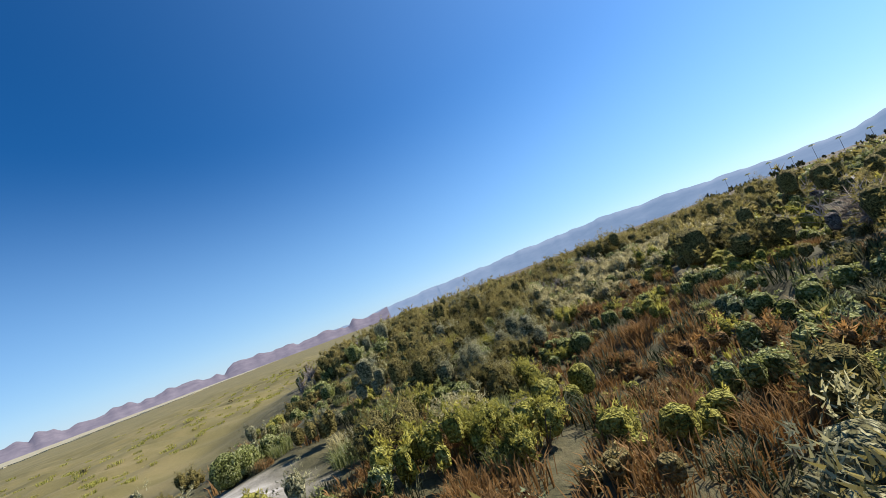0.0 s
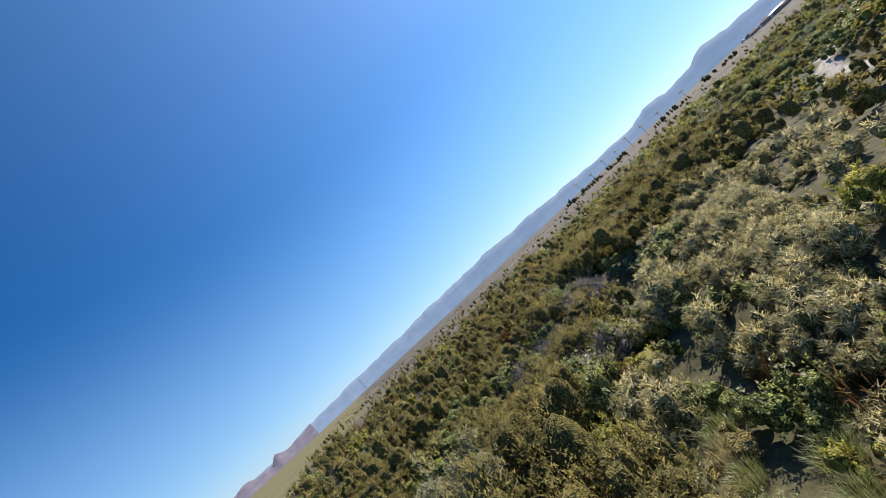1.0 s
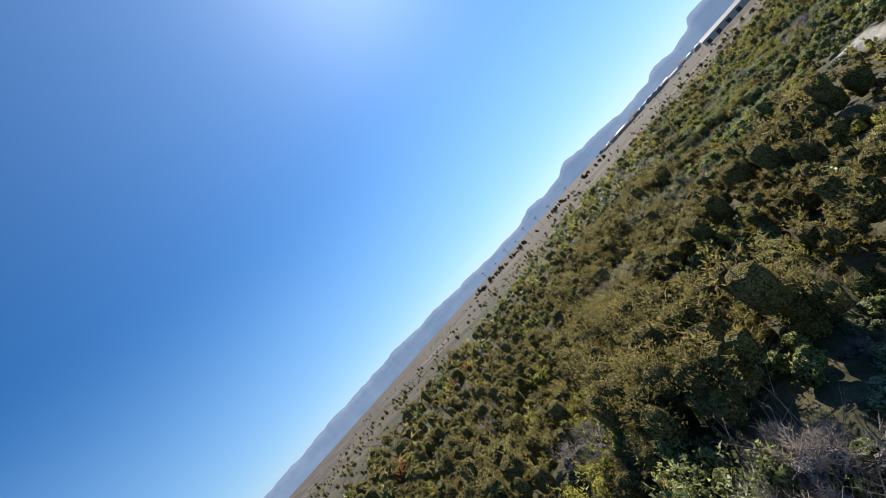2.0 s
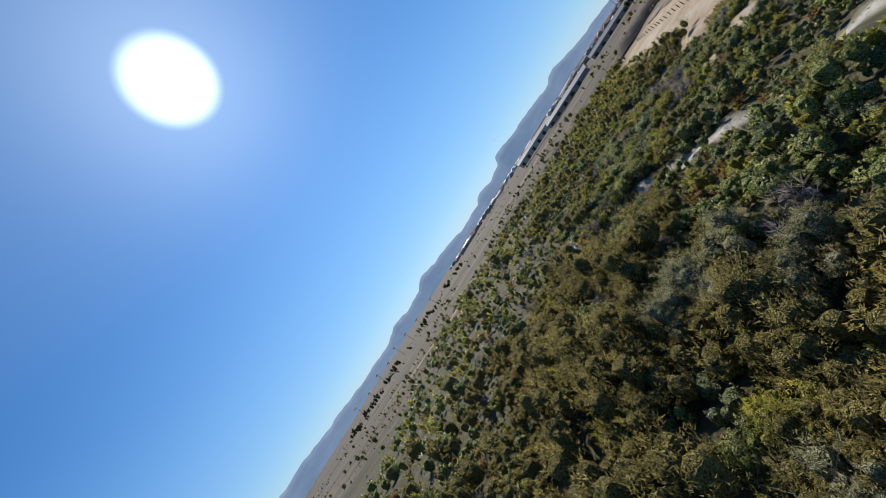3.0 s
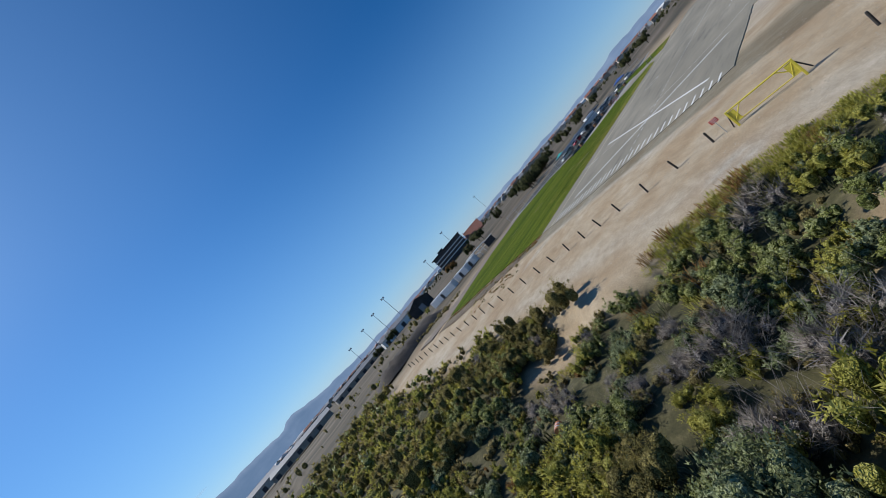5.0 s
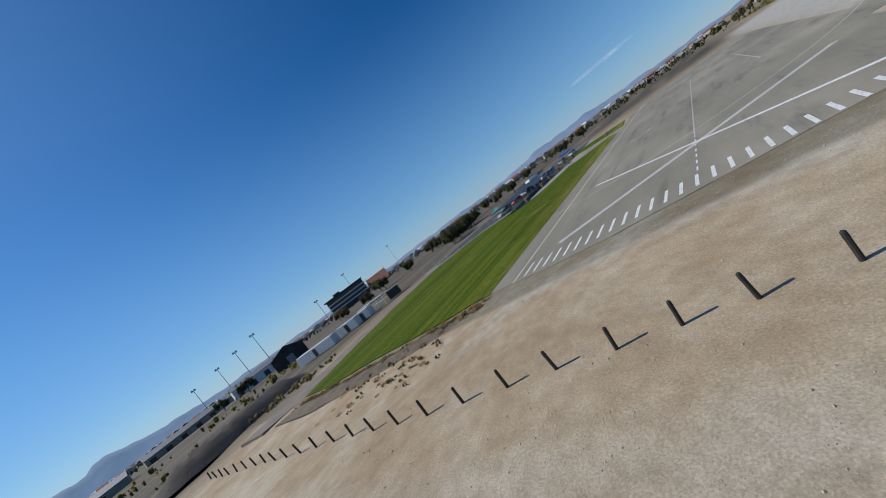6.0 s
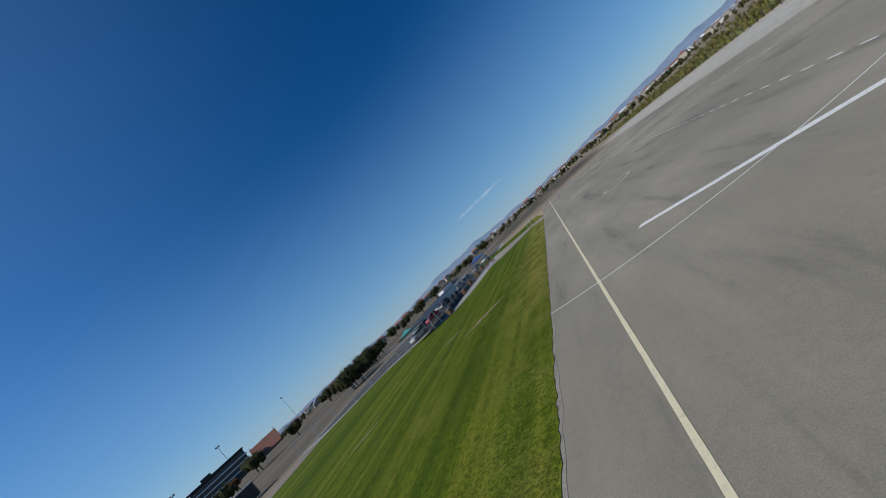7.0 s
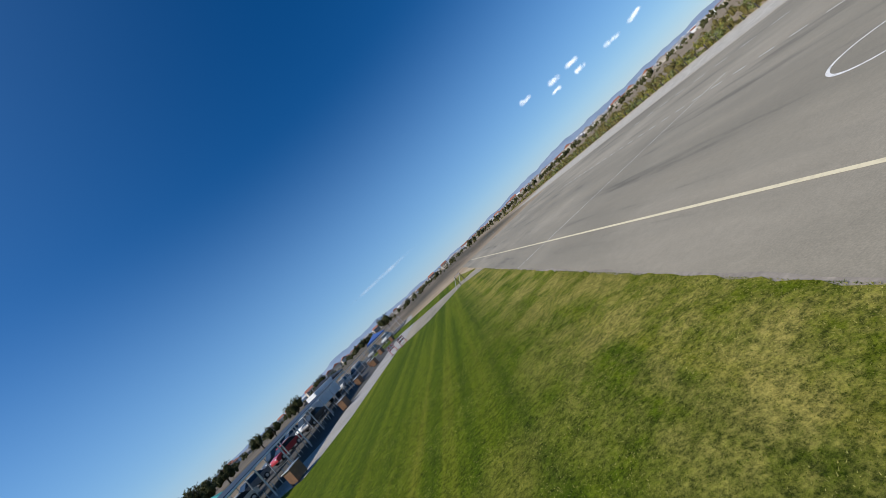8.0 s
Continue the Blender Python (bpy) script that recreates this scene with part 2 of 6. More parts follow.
strip.inputs[1].default_value, strip.inputs[2].default_value = -3.2, -2.5
l.new(wav.outputs[0], strip.inputs[0])
strip2 = n.new("ShaderNodeMapRange"); strip2.interpolation_type = "SMOOTHSTEP"
strip2.inputs[1].default_value, strip2.inputs[2].default_value = 6.0, 2.0
l.new(pxyz.outputs["Y"], strip2.inputs[0])
both = n.new("ShaderNodeMath"); both.operation = "MULTIPLY"
l.new(strip.outputs[0], both.inputs[0]); l.new(strip2.outputs[0], both.inputs[1])
c_sand = mixed(n, l, both.outputs[0], c_sand, mixed(n, l, 1.0, c_sand, (0.56, 0.6, 0.6), "MULTIPLY"))
peb = n.new("ShaderNodeTexVoronoi"); peb.inputs["Scale"].default_value = 9.0
l.new(place.outputs["Position"], peb.inputs["Vector"])
pebr = ramp(n, [(0.0, (1.5, 1.48, 1.45)), (0.16, (1.12, 1.11, 1.1)), (0.3, (1, 1, 1))])
l.new(peb.outputs["Distance"], pebr.inputs[0])
c_sand = mixed(n, l, 0.7, c_sand, pebr.outputs[0], "MULTIPLY")
scr = ramp(n, [(0.34, (0.04, 0.039, 0.015)), (0.5, (0.075, 0.07, 0.029)), (0.68, (0.145, 0.125, 0.062))])
l.new(midn, scr.inputs[0])
wash = ramp(n, [(0.3, (0.3, 0.28, 0.235)), (0.52, (0.47, 0.44, 0.38)), (0.7, (0.62, 0.6, 0.54))])
l.new(midn, wash.inputs[0])
bands = noise_tex(n, l, 0.06, 7.0, (1.0, 0.14, 1.0), 0.62)
plain = ramp(n, [(0.34, (0.042, 0.037, 0.018)), (0.46, (0.078, 0.061, 0.034)), (0.56, (0.13, 0.1, 0.064)), (0.68, (0.215, 0.168, 0.122))])
l.new(bands, plain.inputs[0])
col = mixed(n, l, sep.outputs["Red"], c_sand, scr.outputs[0])
col = mixed(n, l, sep.outputs["Blue"], col, plain.outputs[0])
field = ramp(n, [(0.3, (0.115, 0.1, 0.03)), (0.5, (0.175, 0.148, 0.05)), (0.7, (0.25, 0.2, 0.08))])
l.new(broad, field.inputs[0])
col = mixed(n, l, att.outputs["Alpha"], col, field.outputs[0])
col = mixed(n, l, sep.outputs["Green"], col, wash.outputs[0])
fr = ramp(n, [(0.3, (0.68, 0.67, 0.65)), (0.7, (1.25, 1.25, 1.25))])
l.new(fine, fr.inputs[0])
col = mixed(n, l, 1.0, col, fr.outputs[0], "MULTIPLY")
l.new(col, p.inputs["Base Color"])
p.inputs["Roughness"].default_value = 0.95
bumped(n, l, p, fine, 0.7, 0.04)
M["ground"] = gm

# mown turf with mowing lines along the field
tm, n, l, p = node_mat("mown_turf")
lines = noise_tex(n, l, 1.0, 5.0, (0.42, 0.02, 1.0), 0.55)
patch = noise_tex(n, l, 0.22, 6.0, (1.0, 0.45, 1.0), 0.6)
fine = noise_tex(n, l, 11.0, 10.0, None, 0.85)
narrow = noise_tex(n, l, 1.0, 3.0, (1.5, 0.018, 1.0), 0.5)
both_l = n.new("ShaderNodeMath"); both_l.operation = "MULTIPLY_ADD"; both_l.inputs[1].default_value = 0.55
half_l = n.new("ShaderNodeMath"); half_l.operation = "MULTIPLY"; half_l.inputs[1].default_value = 0.45
l.new(lines, half_l.inputs[0]); l.new(narrow, both_l.inputs[0]); l.new(half_l.outputs[0], both_l.inputs[2])
lines = both_l.outputs[0]
r1 = ramp(n, [(0.38, (0.046, 0.078, 0.003)), (0.47, (0.068, 0.103, 0.005)), (0.53, (0.09, 0.124, 0.007)), (0.62, (0.14, 0.155, 0.016))])
l.new(lines, r1.inputs[0])
r2 = ramp(n, [(0.6, (0, 0, 0)), (0.78, (0.6, 0.6, 0.6))])
l.new(patch, r2.inputs[0])
col = mixed(n, l, r2.outputs[0], r1.outputs[0], (0.3, 0.25, 0.07))
mott = noise_tex(n, l, 1.6, 9.0, None, 0.8)
r4 = ramp(n, [(0.6, (0, 0, 0)), (0.74, (0.3, 0.3, 0.3))])
l.new(mott, r4.inputs[0])
col = mixed(n, l, r4.outputs[0], col, (0.32, 0.27, 0.08))
geo = n.new("ShaderNodeNewGeometry")
sx = n.new("ShaderNodeSeparateXYZ")
l.new(geo.outputs["Position"], sx.inputs[0])
edge = n.new("ShaderNodeMapRange"); edge.interpolation_type = "SMOOTHSTEP"
edge.inputs[1].default_value, edge.inputs[2].default_value, edge.inputs[4].default_value = -7.6, -3.2, 0.85
l.new(sx.outputs["X"], edge.inputs[0])
far_y = n.new("ShaderNodeMapRange"); far_y.interpolation_type = "SMOOTHSTEP"
far_y.inputs[1].default_value, far_y.inputs[2].default_value, far_y.inputs[3].default_value = 17.0, 29.0, 0.25
l.new(sx.outputs["Y"], far_y.inputs[0])
edge_y = n.new("ShaderNodeMath"); edge_y.operation = "MULTIPLY"
l.new(edge.outputs[0], edge_y.inputs[0]); l.new(far_y.outputs[0], edge_y.inputs[1])
edge = edge_y
dry = noise_tex(n, l, 0.45, 9.0, None, 0.78)
r6 = ramp(n, [(0.42, (0, 0, 0)), (0.58, (1, 1, 1))])
l.new(dry, r6.inputs[0])
col = mixed(n, l, mixed(n, l, 0.8, (0, 0, 0), mixed(n, l, 1.0, r6.outputs[0], edge.outputs[0], "MULTIPLY")), col, (0.36, 0.3, 0.1))
r5 = ramp(n, [(0.34, (0.62, 0.68, 0.55)), (0.5, (1, 1, 1))])
l.new(mott, r5.inputs[0])
col = mixed(n, l, 1.0, col, r5.outputs[0], "MULTIPLY")
r3 = ramp(n, [(0.4, (0.22, 0.28, 0.2)), (0.6, (1.7, 1.6, 1.45))])
l.new(fine, r3.inputs[0])
col = mixed(n, l, 1.0, col, r3.outputs[0], "MULTIPLY")
l.new(col, p.inputs["Base Color"])
p.inputs["Roughness"].default_value = 0.95
p.inputs["Specular IOR Level"].default_value = 0.08
bumped(n, l, p, fine, 0.7, 0.03)
M["turf"] = tm

# worn asphalt with dusty stains and drag marks along the runway
am, n, l, p = node_mat("worn_asphalt")
dust = noise_tex(n, l, 0.09, 7.0, (1.0, 0.5, 1.0), 0.6)
drag = noise_tex(n, l, 0.6, 5.0, (1.0, 0.12, 1.0), 0.6)
fine = noise_tex(n, l, 30.0, 5.0, None, 0.7)
r1 = ramp(n, [(0.3, (0.19, 0.172, 0.135)), (0.5, (0.25, 0.226, 0.178)), (0.7, (0.34, 0.304, 0.244))])
l.new(dust, r1.inputs[0])
r2 = ramp(n, [(0.3, (0.6, 0.6, 0.59)), (0.42, (0.98, 0.98, 0.97)), (0.7, (1.14, 1.12, 1.09))])
l.new(drag, r2.inputs[0])
col = mixed(n, l, 1.0, r1.outputs[0], r2.outputs[0], "MULTIPLY")
r3 = ramp(n, [(0.3, (0.8, 0.8, 0.8)), (0.7, (1.18, 1.18, 1.18))])
l.new(fine, r3.inputs[0])
col = mixed(n, l, 1.0, col, r3.outputs[0], "MULTIPLY")
speck = noise_tex(n, l, 5.0, 8.0, None, 0.8)
r4 = ramp(n, [(0.3, (0.9, 0.9, 0.88)), (0.7, (1.1, 1.09, 1.07))])
l.new(speck, r4.inputs[0])
col = mixed(n, l, 1.0, col, r4.outputs[0], "MULTIPLY")
l.new(col, p.inputs["Base Color"])
p.inputs["Roughness"].default_value = 0.85
bumped(n, l, p, fine, 0.5, 0.01)
M["asphalt"] = am


def paint_mat(name, col, under=(0.2, 0.19, 0.17)):
    m, n, l, p = node_mat(name)
    worn = noise_tex(n, l, 7.0, 8.0, None, 0.75)
    r = ramp(n, [(0.36, (0, 0, 0)), (0.5, (1, 1, 1))])
    l.new(worn, r.inputs[0])
    l.new(mixed(n, l, r.outputs[0], under, col), p.inputs["Base Color"])
    p.inputs["Roughness"].default_value = 0.8
    return m


M["white_paint"] = paint_mat("worn_white_paint", (0.74, 0.73, 0.7), (0.42, 0.41, 0.39))
M["cream_paint"] = paint_mat("worn_cream_paint", (0.7, 0.62, 0.42), (0.58, 0.51, 0.35))
M["gatepaint"] = surface("yellow_gate_paint", (0.62, 0.5, 0.04), (0.72, 0.6, 0.08), 4, 50, 0.5, 0.1, 0.002)
M["post"] = surface("dark_post_wood", (0.03, 0.026, 0.022), (0.06, 0.05, 0.042), 5, 50, 0.8, 0.4, 0.005, random_tint=0.2)
M["redsign"] = surface("red_sign_paint", (0.55, 0.04, 0.03), (0.65, 0.07, 0.05), 4, 50, 0.5, 0.05, 0.002)
M["white"] = surface("white_painted_metal", (0.66, 0.66, 0.64), (0.78, 0.78, 0.76), 1.2, 30, 0.5, 0.1, 0.003)
M["galv"] = surface("galvanised_steel", (0.45, 0.46, 0.47), (0.6, 0.6, 0.61), 3, 40, 0.4, 0.1, 0.002, 0.6)
M["darksteel"] = surface("dark_steel", (0.03, 0.03, 0.033), (0.06, 0.06, 0.065), 3, 40, 0.5, 0.1, 0.002, 0.4)
M["concrete"] = surface("concrete_apron", (0.26, 0.25, 0.235), (0.37, 0.36, 0.335), 0.3, 12, 0.9, 0.3, 0.01, local=False)
M["gravelroad"] = surface("gravel_track", (0.22, 0.19, 0.155), (0.34, 0.3, 0.25), 0.35, 9, 0.95, 0.5, 0.03, local=False)
M["dirtroad"] = surface("brown_dirt_track", (0.17, 0.135, 0.105), (0.27, 0.22, 0.178), 0.35, 9, 0.95, 0.5, 0.03, local=False)
M["drysand"] = surface("pale_dry_turf", (0.3, 0.27, 0.16), (0.5, 0.45, 0.3), 1.5, 14, 0.95, 0.5, 0.02, local=False)
# near-black floor colour that stands in for shade in the pits
M["pitshade"] = surface("pit_shade_floor", (0.035, 0.034, 0.032), (0.075, 0.072, 0.066), 0.4, 14, 0.9, 0.4, 0.01, local=False)
M["darksoil"] = surface("dark_soil", (0.045, 0.036, 0.03), (0.085, 0.068, 0.055), 0.5, 8, 0.95, 0.7, 0.05, local=False)
M["vergesoil"] = surface("brown_verge_soil", (0.1, 0.075, 0.05), (0.2, 0.155, 0.105), 0.8, 9, 0.95, 0.7, 0.05, local=False)
M["glass"] = surface("dark_window_glass", (0.02, 0.03, 0.04), (0.05, 0.065, 0.08), 1, 20, 0.08, 0.0, 0.001)
M["tyre"] = surface("tyre_rubber", (0.015, 0.015, 0.015), (0.03, 0.03, 0.03), 6, 60, 0.85, 0.2, 0.003)
M["rim"] = surface("alloy_rim", (0.4, 0.4, 0.42), (0.55, 0.55, 0.56), 6, 40, 0.3, 0.0, 0.001, 0.8)
M["lamp_glass"] = surface("lamp_glass", (0.6, 0.6, 0.6), (0.75, 0.75, 0.75), 6, 40, 0.15, 0.0, 0.001)
M["wood"] = surface("brown_wood_panel", (0.16, 0.075, 0.035), (0.26, 0.13, 0.06), 3, 40, 0.7, 0.3, 0.004)
M["rooftile"] = surface("red_roof_tiles", (0.24, 0.09, 0.06), (0.36, 0.16, 0.11), 1.2, 12, 0.85, 0.4, 0.02, random_tint=0.3)
M["greyroof"] = surface("grey_sheet_roof", (0.2, 0.2, 0.21), (0.34, 0.34, 0.35), 1.2, 12, 0.6, 0.2, 0.01, random_tint=0.3)
M["housewall"] = surface("pale_render_wall", (0.36, 0.31, 0.25), (0.5, 0.45, 0.38), 0.6, 12, 0.9, 0.2, 0.01, random_tint=0.3)
M["blackroof"] = surface("dark_barn_cladding", (0.02, 0.02, 0.022), (0.045, 0.042, 0.04), 0.4, 8, 0.8, 0.2, 0.01)
M["teal_tarp"] = surface("teal_tarpaulin", (0.03, 0.3, 0.28), (0.06, 0.42, 0.38), 2, 20, 0.7, 0.2, 0.01)
M["blue_tarp"] = surface("blue_canopy_cloth", (0.03, 0.08, 0.25), (0.05, 0.12, 0.35), 2, 20, 0.7, 0.2, 0.01)
M["orangerock"] = surface("orange_painted_drum", (0.6, 0.18, 0.06), (0.75, 0.3, 0.14), 6, 30, 0.7, 0.3, 0.01)
M["stone"] = surface("pale_stones", (0.35, 0.31, 0.25), (0.52, 0.47, 0.4), 5, 40, 0.9, 0.4, 0.01, local=False)

# brown hill rock; a faint mauve emission paints in the distance haze
hm, n, l, p = node_mat("hazy_brown_hill_rock")
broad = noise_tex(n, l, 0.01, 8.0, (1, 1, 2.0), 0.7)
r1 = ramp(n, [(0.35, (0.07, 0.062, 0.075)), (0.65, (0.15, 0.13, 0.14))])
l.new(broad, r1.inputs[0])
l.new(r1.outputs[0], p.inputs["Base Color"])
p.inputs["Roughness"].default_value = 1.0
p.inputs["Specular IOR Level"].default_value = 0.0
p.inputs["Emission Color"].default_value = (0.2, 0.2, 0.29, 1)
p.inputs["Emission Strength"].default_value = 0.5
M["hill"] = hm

# distance haze painted on as blue-grey rock colour plus a blue emission
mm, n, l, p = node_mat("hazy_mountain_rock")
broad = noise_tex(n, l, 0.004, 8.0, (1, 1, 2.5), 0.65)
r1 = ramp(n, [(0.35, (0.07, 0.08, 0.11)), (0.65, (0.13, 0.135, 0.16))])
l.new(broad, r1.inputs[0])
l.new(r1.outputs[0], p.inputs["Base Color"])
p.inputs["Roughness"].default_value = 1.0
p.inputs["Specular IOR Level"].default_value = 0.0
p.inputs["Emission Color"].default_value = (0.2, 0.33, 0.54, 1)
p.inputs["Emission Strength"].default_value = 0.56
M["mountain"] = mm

wm, n, l, p = node_mat("shallow_water")
rip = noise_tex(n, l, 6.0, 4.0)
p.inputs["Base Color"].default_value = (0.05, 0.05, 0.04, 1)
p.inputs["Roughness"].default_value = 0.08
bumped(n, l, p, rip, 0.9, 0.12)
M["water"] = wm

cm, n, l, p = node_mat("cloud_white")
wisp = noise_tex(n, l, 0.016, 6.0)
tc = n.new("ShaderNodeTexCoord")
flat = n.new("ShaderNodeVectorMath"); flat.operation = "MULTIPLY"; flat.inputs[1].default_value = (1, 0, 1)
l.new(tc.outputs["Object"], flat.inputs[0])
ln = n.new("ShaderNodeVectorMath"); ln.operation = "LENGTH"
l.new(flat.outputs[0], ln.inputs[0])
fall = n.new("ShaderNodeMapRange"); fall.interpolation_type = "SMOOTHSTEP"
fall.inputs[1].default_value, fall.inputs[2].default_value, fall.inputs[3].default_value, fall.inputs[4].default_value = 1.0, 0.1, 0.0, 1.0
l.new(ln.outputs["Value"], fall.inputs[0])
r1 = ramp(n, [(0.35, (0.0, 0.0, 0.0)), (0.65, (0.55, 0.55, 0.55))])
l.new(wisp, r1.inputs[0])
al = n.new("ShaderNodeMath"); al.operation = "MULTIPLY"
l.new(r1.outputs[0], al.inputs[0]); l.new(fall.outputs[0], al.inputs[1])
l.new(al.outputs[0], p.inputs["Alpha"])
p.inputs["Base Color"].default_value = (0.9, 0.9, 0.9, 1)
p.inputs["Roughness"].default_value = 1.0
# faint added glow in place of sunlight scattered inside the cloud
p.inputs["Emission Color"].default_value, p.inputs["Emission Strength"].default_value = (0.8, 0.88, 1.0, 1), 0.4
M["cloud"] = cm

vm, n, l, p = node_mat("thin_vapour")
wisp = noise_tex(n, l, 0.006, 6.0)
tc = n.new("ShaderNodeTexCoord")
flat = n.new("ShaderNodeVectorMath"); flat.operation = "MULTIPLY"; flat.inputs[1].default_value = (1, 0, 1)
l.new(tc.outputs["Object"], flat.inputs[0])
ln = n.new("ShaderNodeVectorMath"); ln.operation = "LENGTH"
l.new(flat.outputs[0], ln.inputs[0])
fall = n.new("ShaderNodeMapRange"); fall.interpolation_type = "SMOOTHSTEP"
fall.inputs[1].default_value, fall.inputs[2].default_value, fall.inputs[3].default_value, fall.inputs[4].default_value = 1.0, 0.1, 0.0, 1.0
l.new(ln.outputs["Value"], fall.inputs[0])
r1 = ramp(n, [(0.35, (0.0, 0.0, 0.0)), (0.65, (0.22, 0.22, 0.22))])
l.new(wisp, r1.inputs[0])
al = n.new("ShaderNodeMath"); al.operation = "MULTIPLY"
l.new(r1.outputs[0], al.inputs[0]); l.new(fall.outputs[0], al.inputs[1])
l.new(al.outputs[0], p.inputs["Alpha"])
p.inputs["Base Color"].default_value = (0.9, 0.9, 0.9, 1)
p.inputs["Roughness"].default_value = 1.0
# emission brightens the streak as sunlit vapour
p.inputs["Emission Color"].default_value, p.inputs["Emission Strength"].default_value = (0.8, 0.88, 1.0, 1), 0.4
M["vapour"] = vm


# ---- mesh helpers ----
def mesh_of(name, verts, faces, mats, index=None, smooth=False, swell=None):
    """A mesh from arrays; faces all have the same number of corners."""
    verts, faces = np.asarray(verts, np.float32), np.asarray(faces, np.int32)
    me = bpy.data.meshes.new(name)
    k = faces.shape[1]
    me.vertices.add(len(verts)); me.vertices.foreach_set("co", verts.ravel())
    me.loops.add(faces.size); me.loops.foreach_set("vertex_index", faces.ravel())
    me.polygons.add(len(faces)); me.polygons.foreach_set("loop_start", np.arange(0, faces.size, k, dtype=np.int32))
    for m in mats:
        me.materials.append(m)
    if index is not None:
        me.polygons.foreach_set("material_index", np.asarray(index, np.int32))
    me.polygons.foreach_set("use_smooth", np.full(len(faces), smooth))
    if swell is not None:
        me.attributes.new("swell", "FLOAT_VECTOR", "POINT").data.foreach_set("vector", np.asarray(swell, np.float32).ravel())
    me.update(calc_edges=True)
    return me


def bm_mesh(name, bm, material):
    bmesh.ops.recalc_face_normals(bm, faces=bm.faces)
    me = bpy.data.meshes.new(name)
    bm.to_mesh(me); bm.free()
    me.materials.append(material)
    return me


def part(name, bm, material, parent, label=""):
    ob = new(name, bm_mesh(name, bm, material))
    ob.parent = parent
    return tagged(ob, label)


def box(bm, x0, x1, y0, y1, z0, z1, bevel=0.0):
    m = Matrix.Translation(((x0 + x1) / 2, (y0 + y1) / 2, (z0 + z1) / 2)) @ Matrix.Diagonal((x1 - x0, y1 - y0, z1 - z0, 1))
    made = bmesh.ops.create_cube(bm, size=1.0, matrix=m)["verts"]
    if bevel:
        edges = list({e for v in made for e in v.link_edges})
        bmesh.ops.bevel(bm, geom=edges, offset=bevel, segments=1, affect="EDGES")
    return bm


def rod(bm, a, b, r, r2=None, seg=8):
    a, b = Vector(a), Vector(b)
    m = Matrix.Translation((a + b) / 2) @ (b - a).to_track_quat("Z", "Y").to_matrix().to_4x4()
    bmesh.ops.create_cone(bm, cap_ends=True, segments=seg, radius1=r, radius2=r if r2 is None else r2, depth=(b - a).length, matrix=m)
    return bm


def empty(name, m=None):
    ob = new(name)
    if m is not None:
        ob.matrix_world = m
    return ob


# ---- lie of the land ----
WASH = [(40.4, -43.4), (40.1, -41.2), (40.9, -39.9), (42.8, -38.1), (44.6, -36.3), (46.3, -34.3), (49.9, -31.6), (52.4, -29), (54.5, -27), (58, -25.6), (62, -25), (66, -22.5), (74, -15.6), (76.5, -9), (82, 2)]
STREAM = [(85.8, -29.2), (90.2, -28.4), (93.5, -26.2), (95.6, -25.2), (96.9, -25.9), (98, -27.3)]
GRAVEL_PAN = [(117.8, 7.4), (119.2, 5.2), (120.6, 4.3), (123, 4.2)]     # pale bare patch beside the open field


def away(x, y, line):
    """Distance from points to a polyline."""
    best = np.full(np.shape(x), 1e9)
    for (ax, ay), (bx, by) in zip(line[:-1], line[1:]):
        dx, dy = bx - ax, by - ay
        u = np.clip(((x - ax) * dx + (y - ay) * dy) / (dx * dx + dy * dy), 0, 1)
        best = np.minimum(best, np.hypot(x - ax - u * dx, y - ay - u * dy))
    return best


def ease(v, a, b):
    u = np.clip((v - a) / (b - a), 0, 1)
    return u * u * (3 - 2 * u)


RNG = np.random.default_rng(7)
WAVES = [(RNG.uniform(0, 6.28), RNG.uniform(0, 6.28), w) for w in (3.1, 4.7, 7.3, 11.0, 17.0, 29.0) for _ in range(3)]


def rolling(x, y):
    s = 0.0
    for a, ph, w in WAVES:
        s = s + np.sin((np.cos(a) * x + np.sin(a) * y) * 6.283 / w + ph) * w ** 0.6
    return s / 40.0


def scrub_weight(x, y):
    """1 in the low scrubland, 0 on the flat field and its dirt verge."""
    edge = np.interp(x, (-90, -60, -35, -4, 3.4, 11.5, 17, 19, 22, 25, 28, 34, 38), (-36, -26, -18.2, -19.5, -19.6, -20.8, -21.4, -21.2, -20.4, -18.8, -17.6, -17, -17.6))
    edge = edge + 0.35 * np.sin(x * 0.31) + 0.3 * np.sin(x * 0.83 + 1)
    south = ease(-(y - edge), 0.0, 2.6)
    east = ease(x - 0.1 * (np.maximum(y, -9.0) + 9.0) + 0.0003 * (np.maximum(y, -9.0) + 9.0) ** 2, 39.5, 42.0)
    west_trim = 1 - ease(-x, 20.0, 60.0) * ease(y, -45.0, -25.0)
    return np.maximum(south * west_trim, east)


def field_side(x, y):
    """How far a place lies inside the open grass field to the south-east."""
    return x - np.interp(y, (-290, -134, -77, -25, -4, 4), (160, 132, 132, 127, 124, 133))


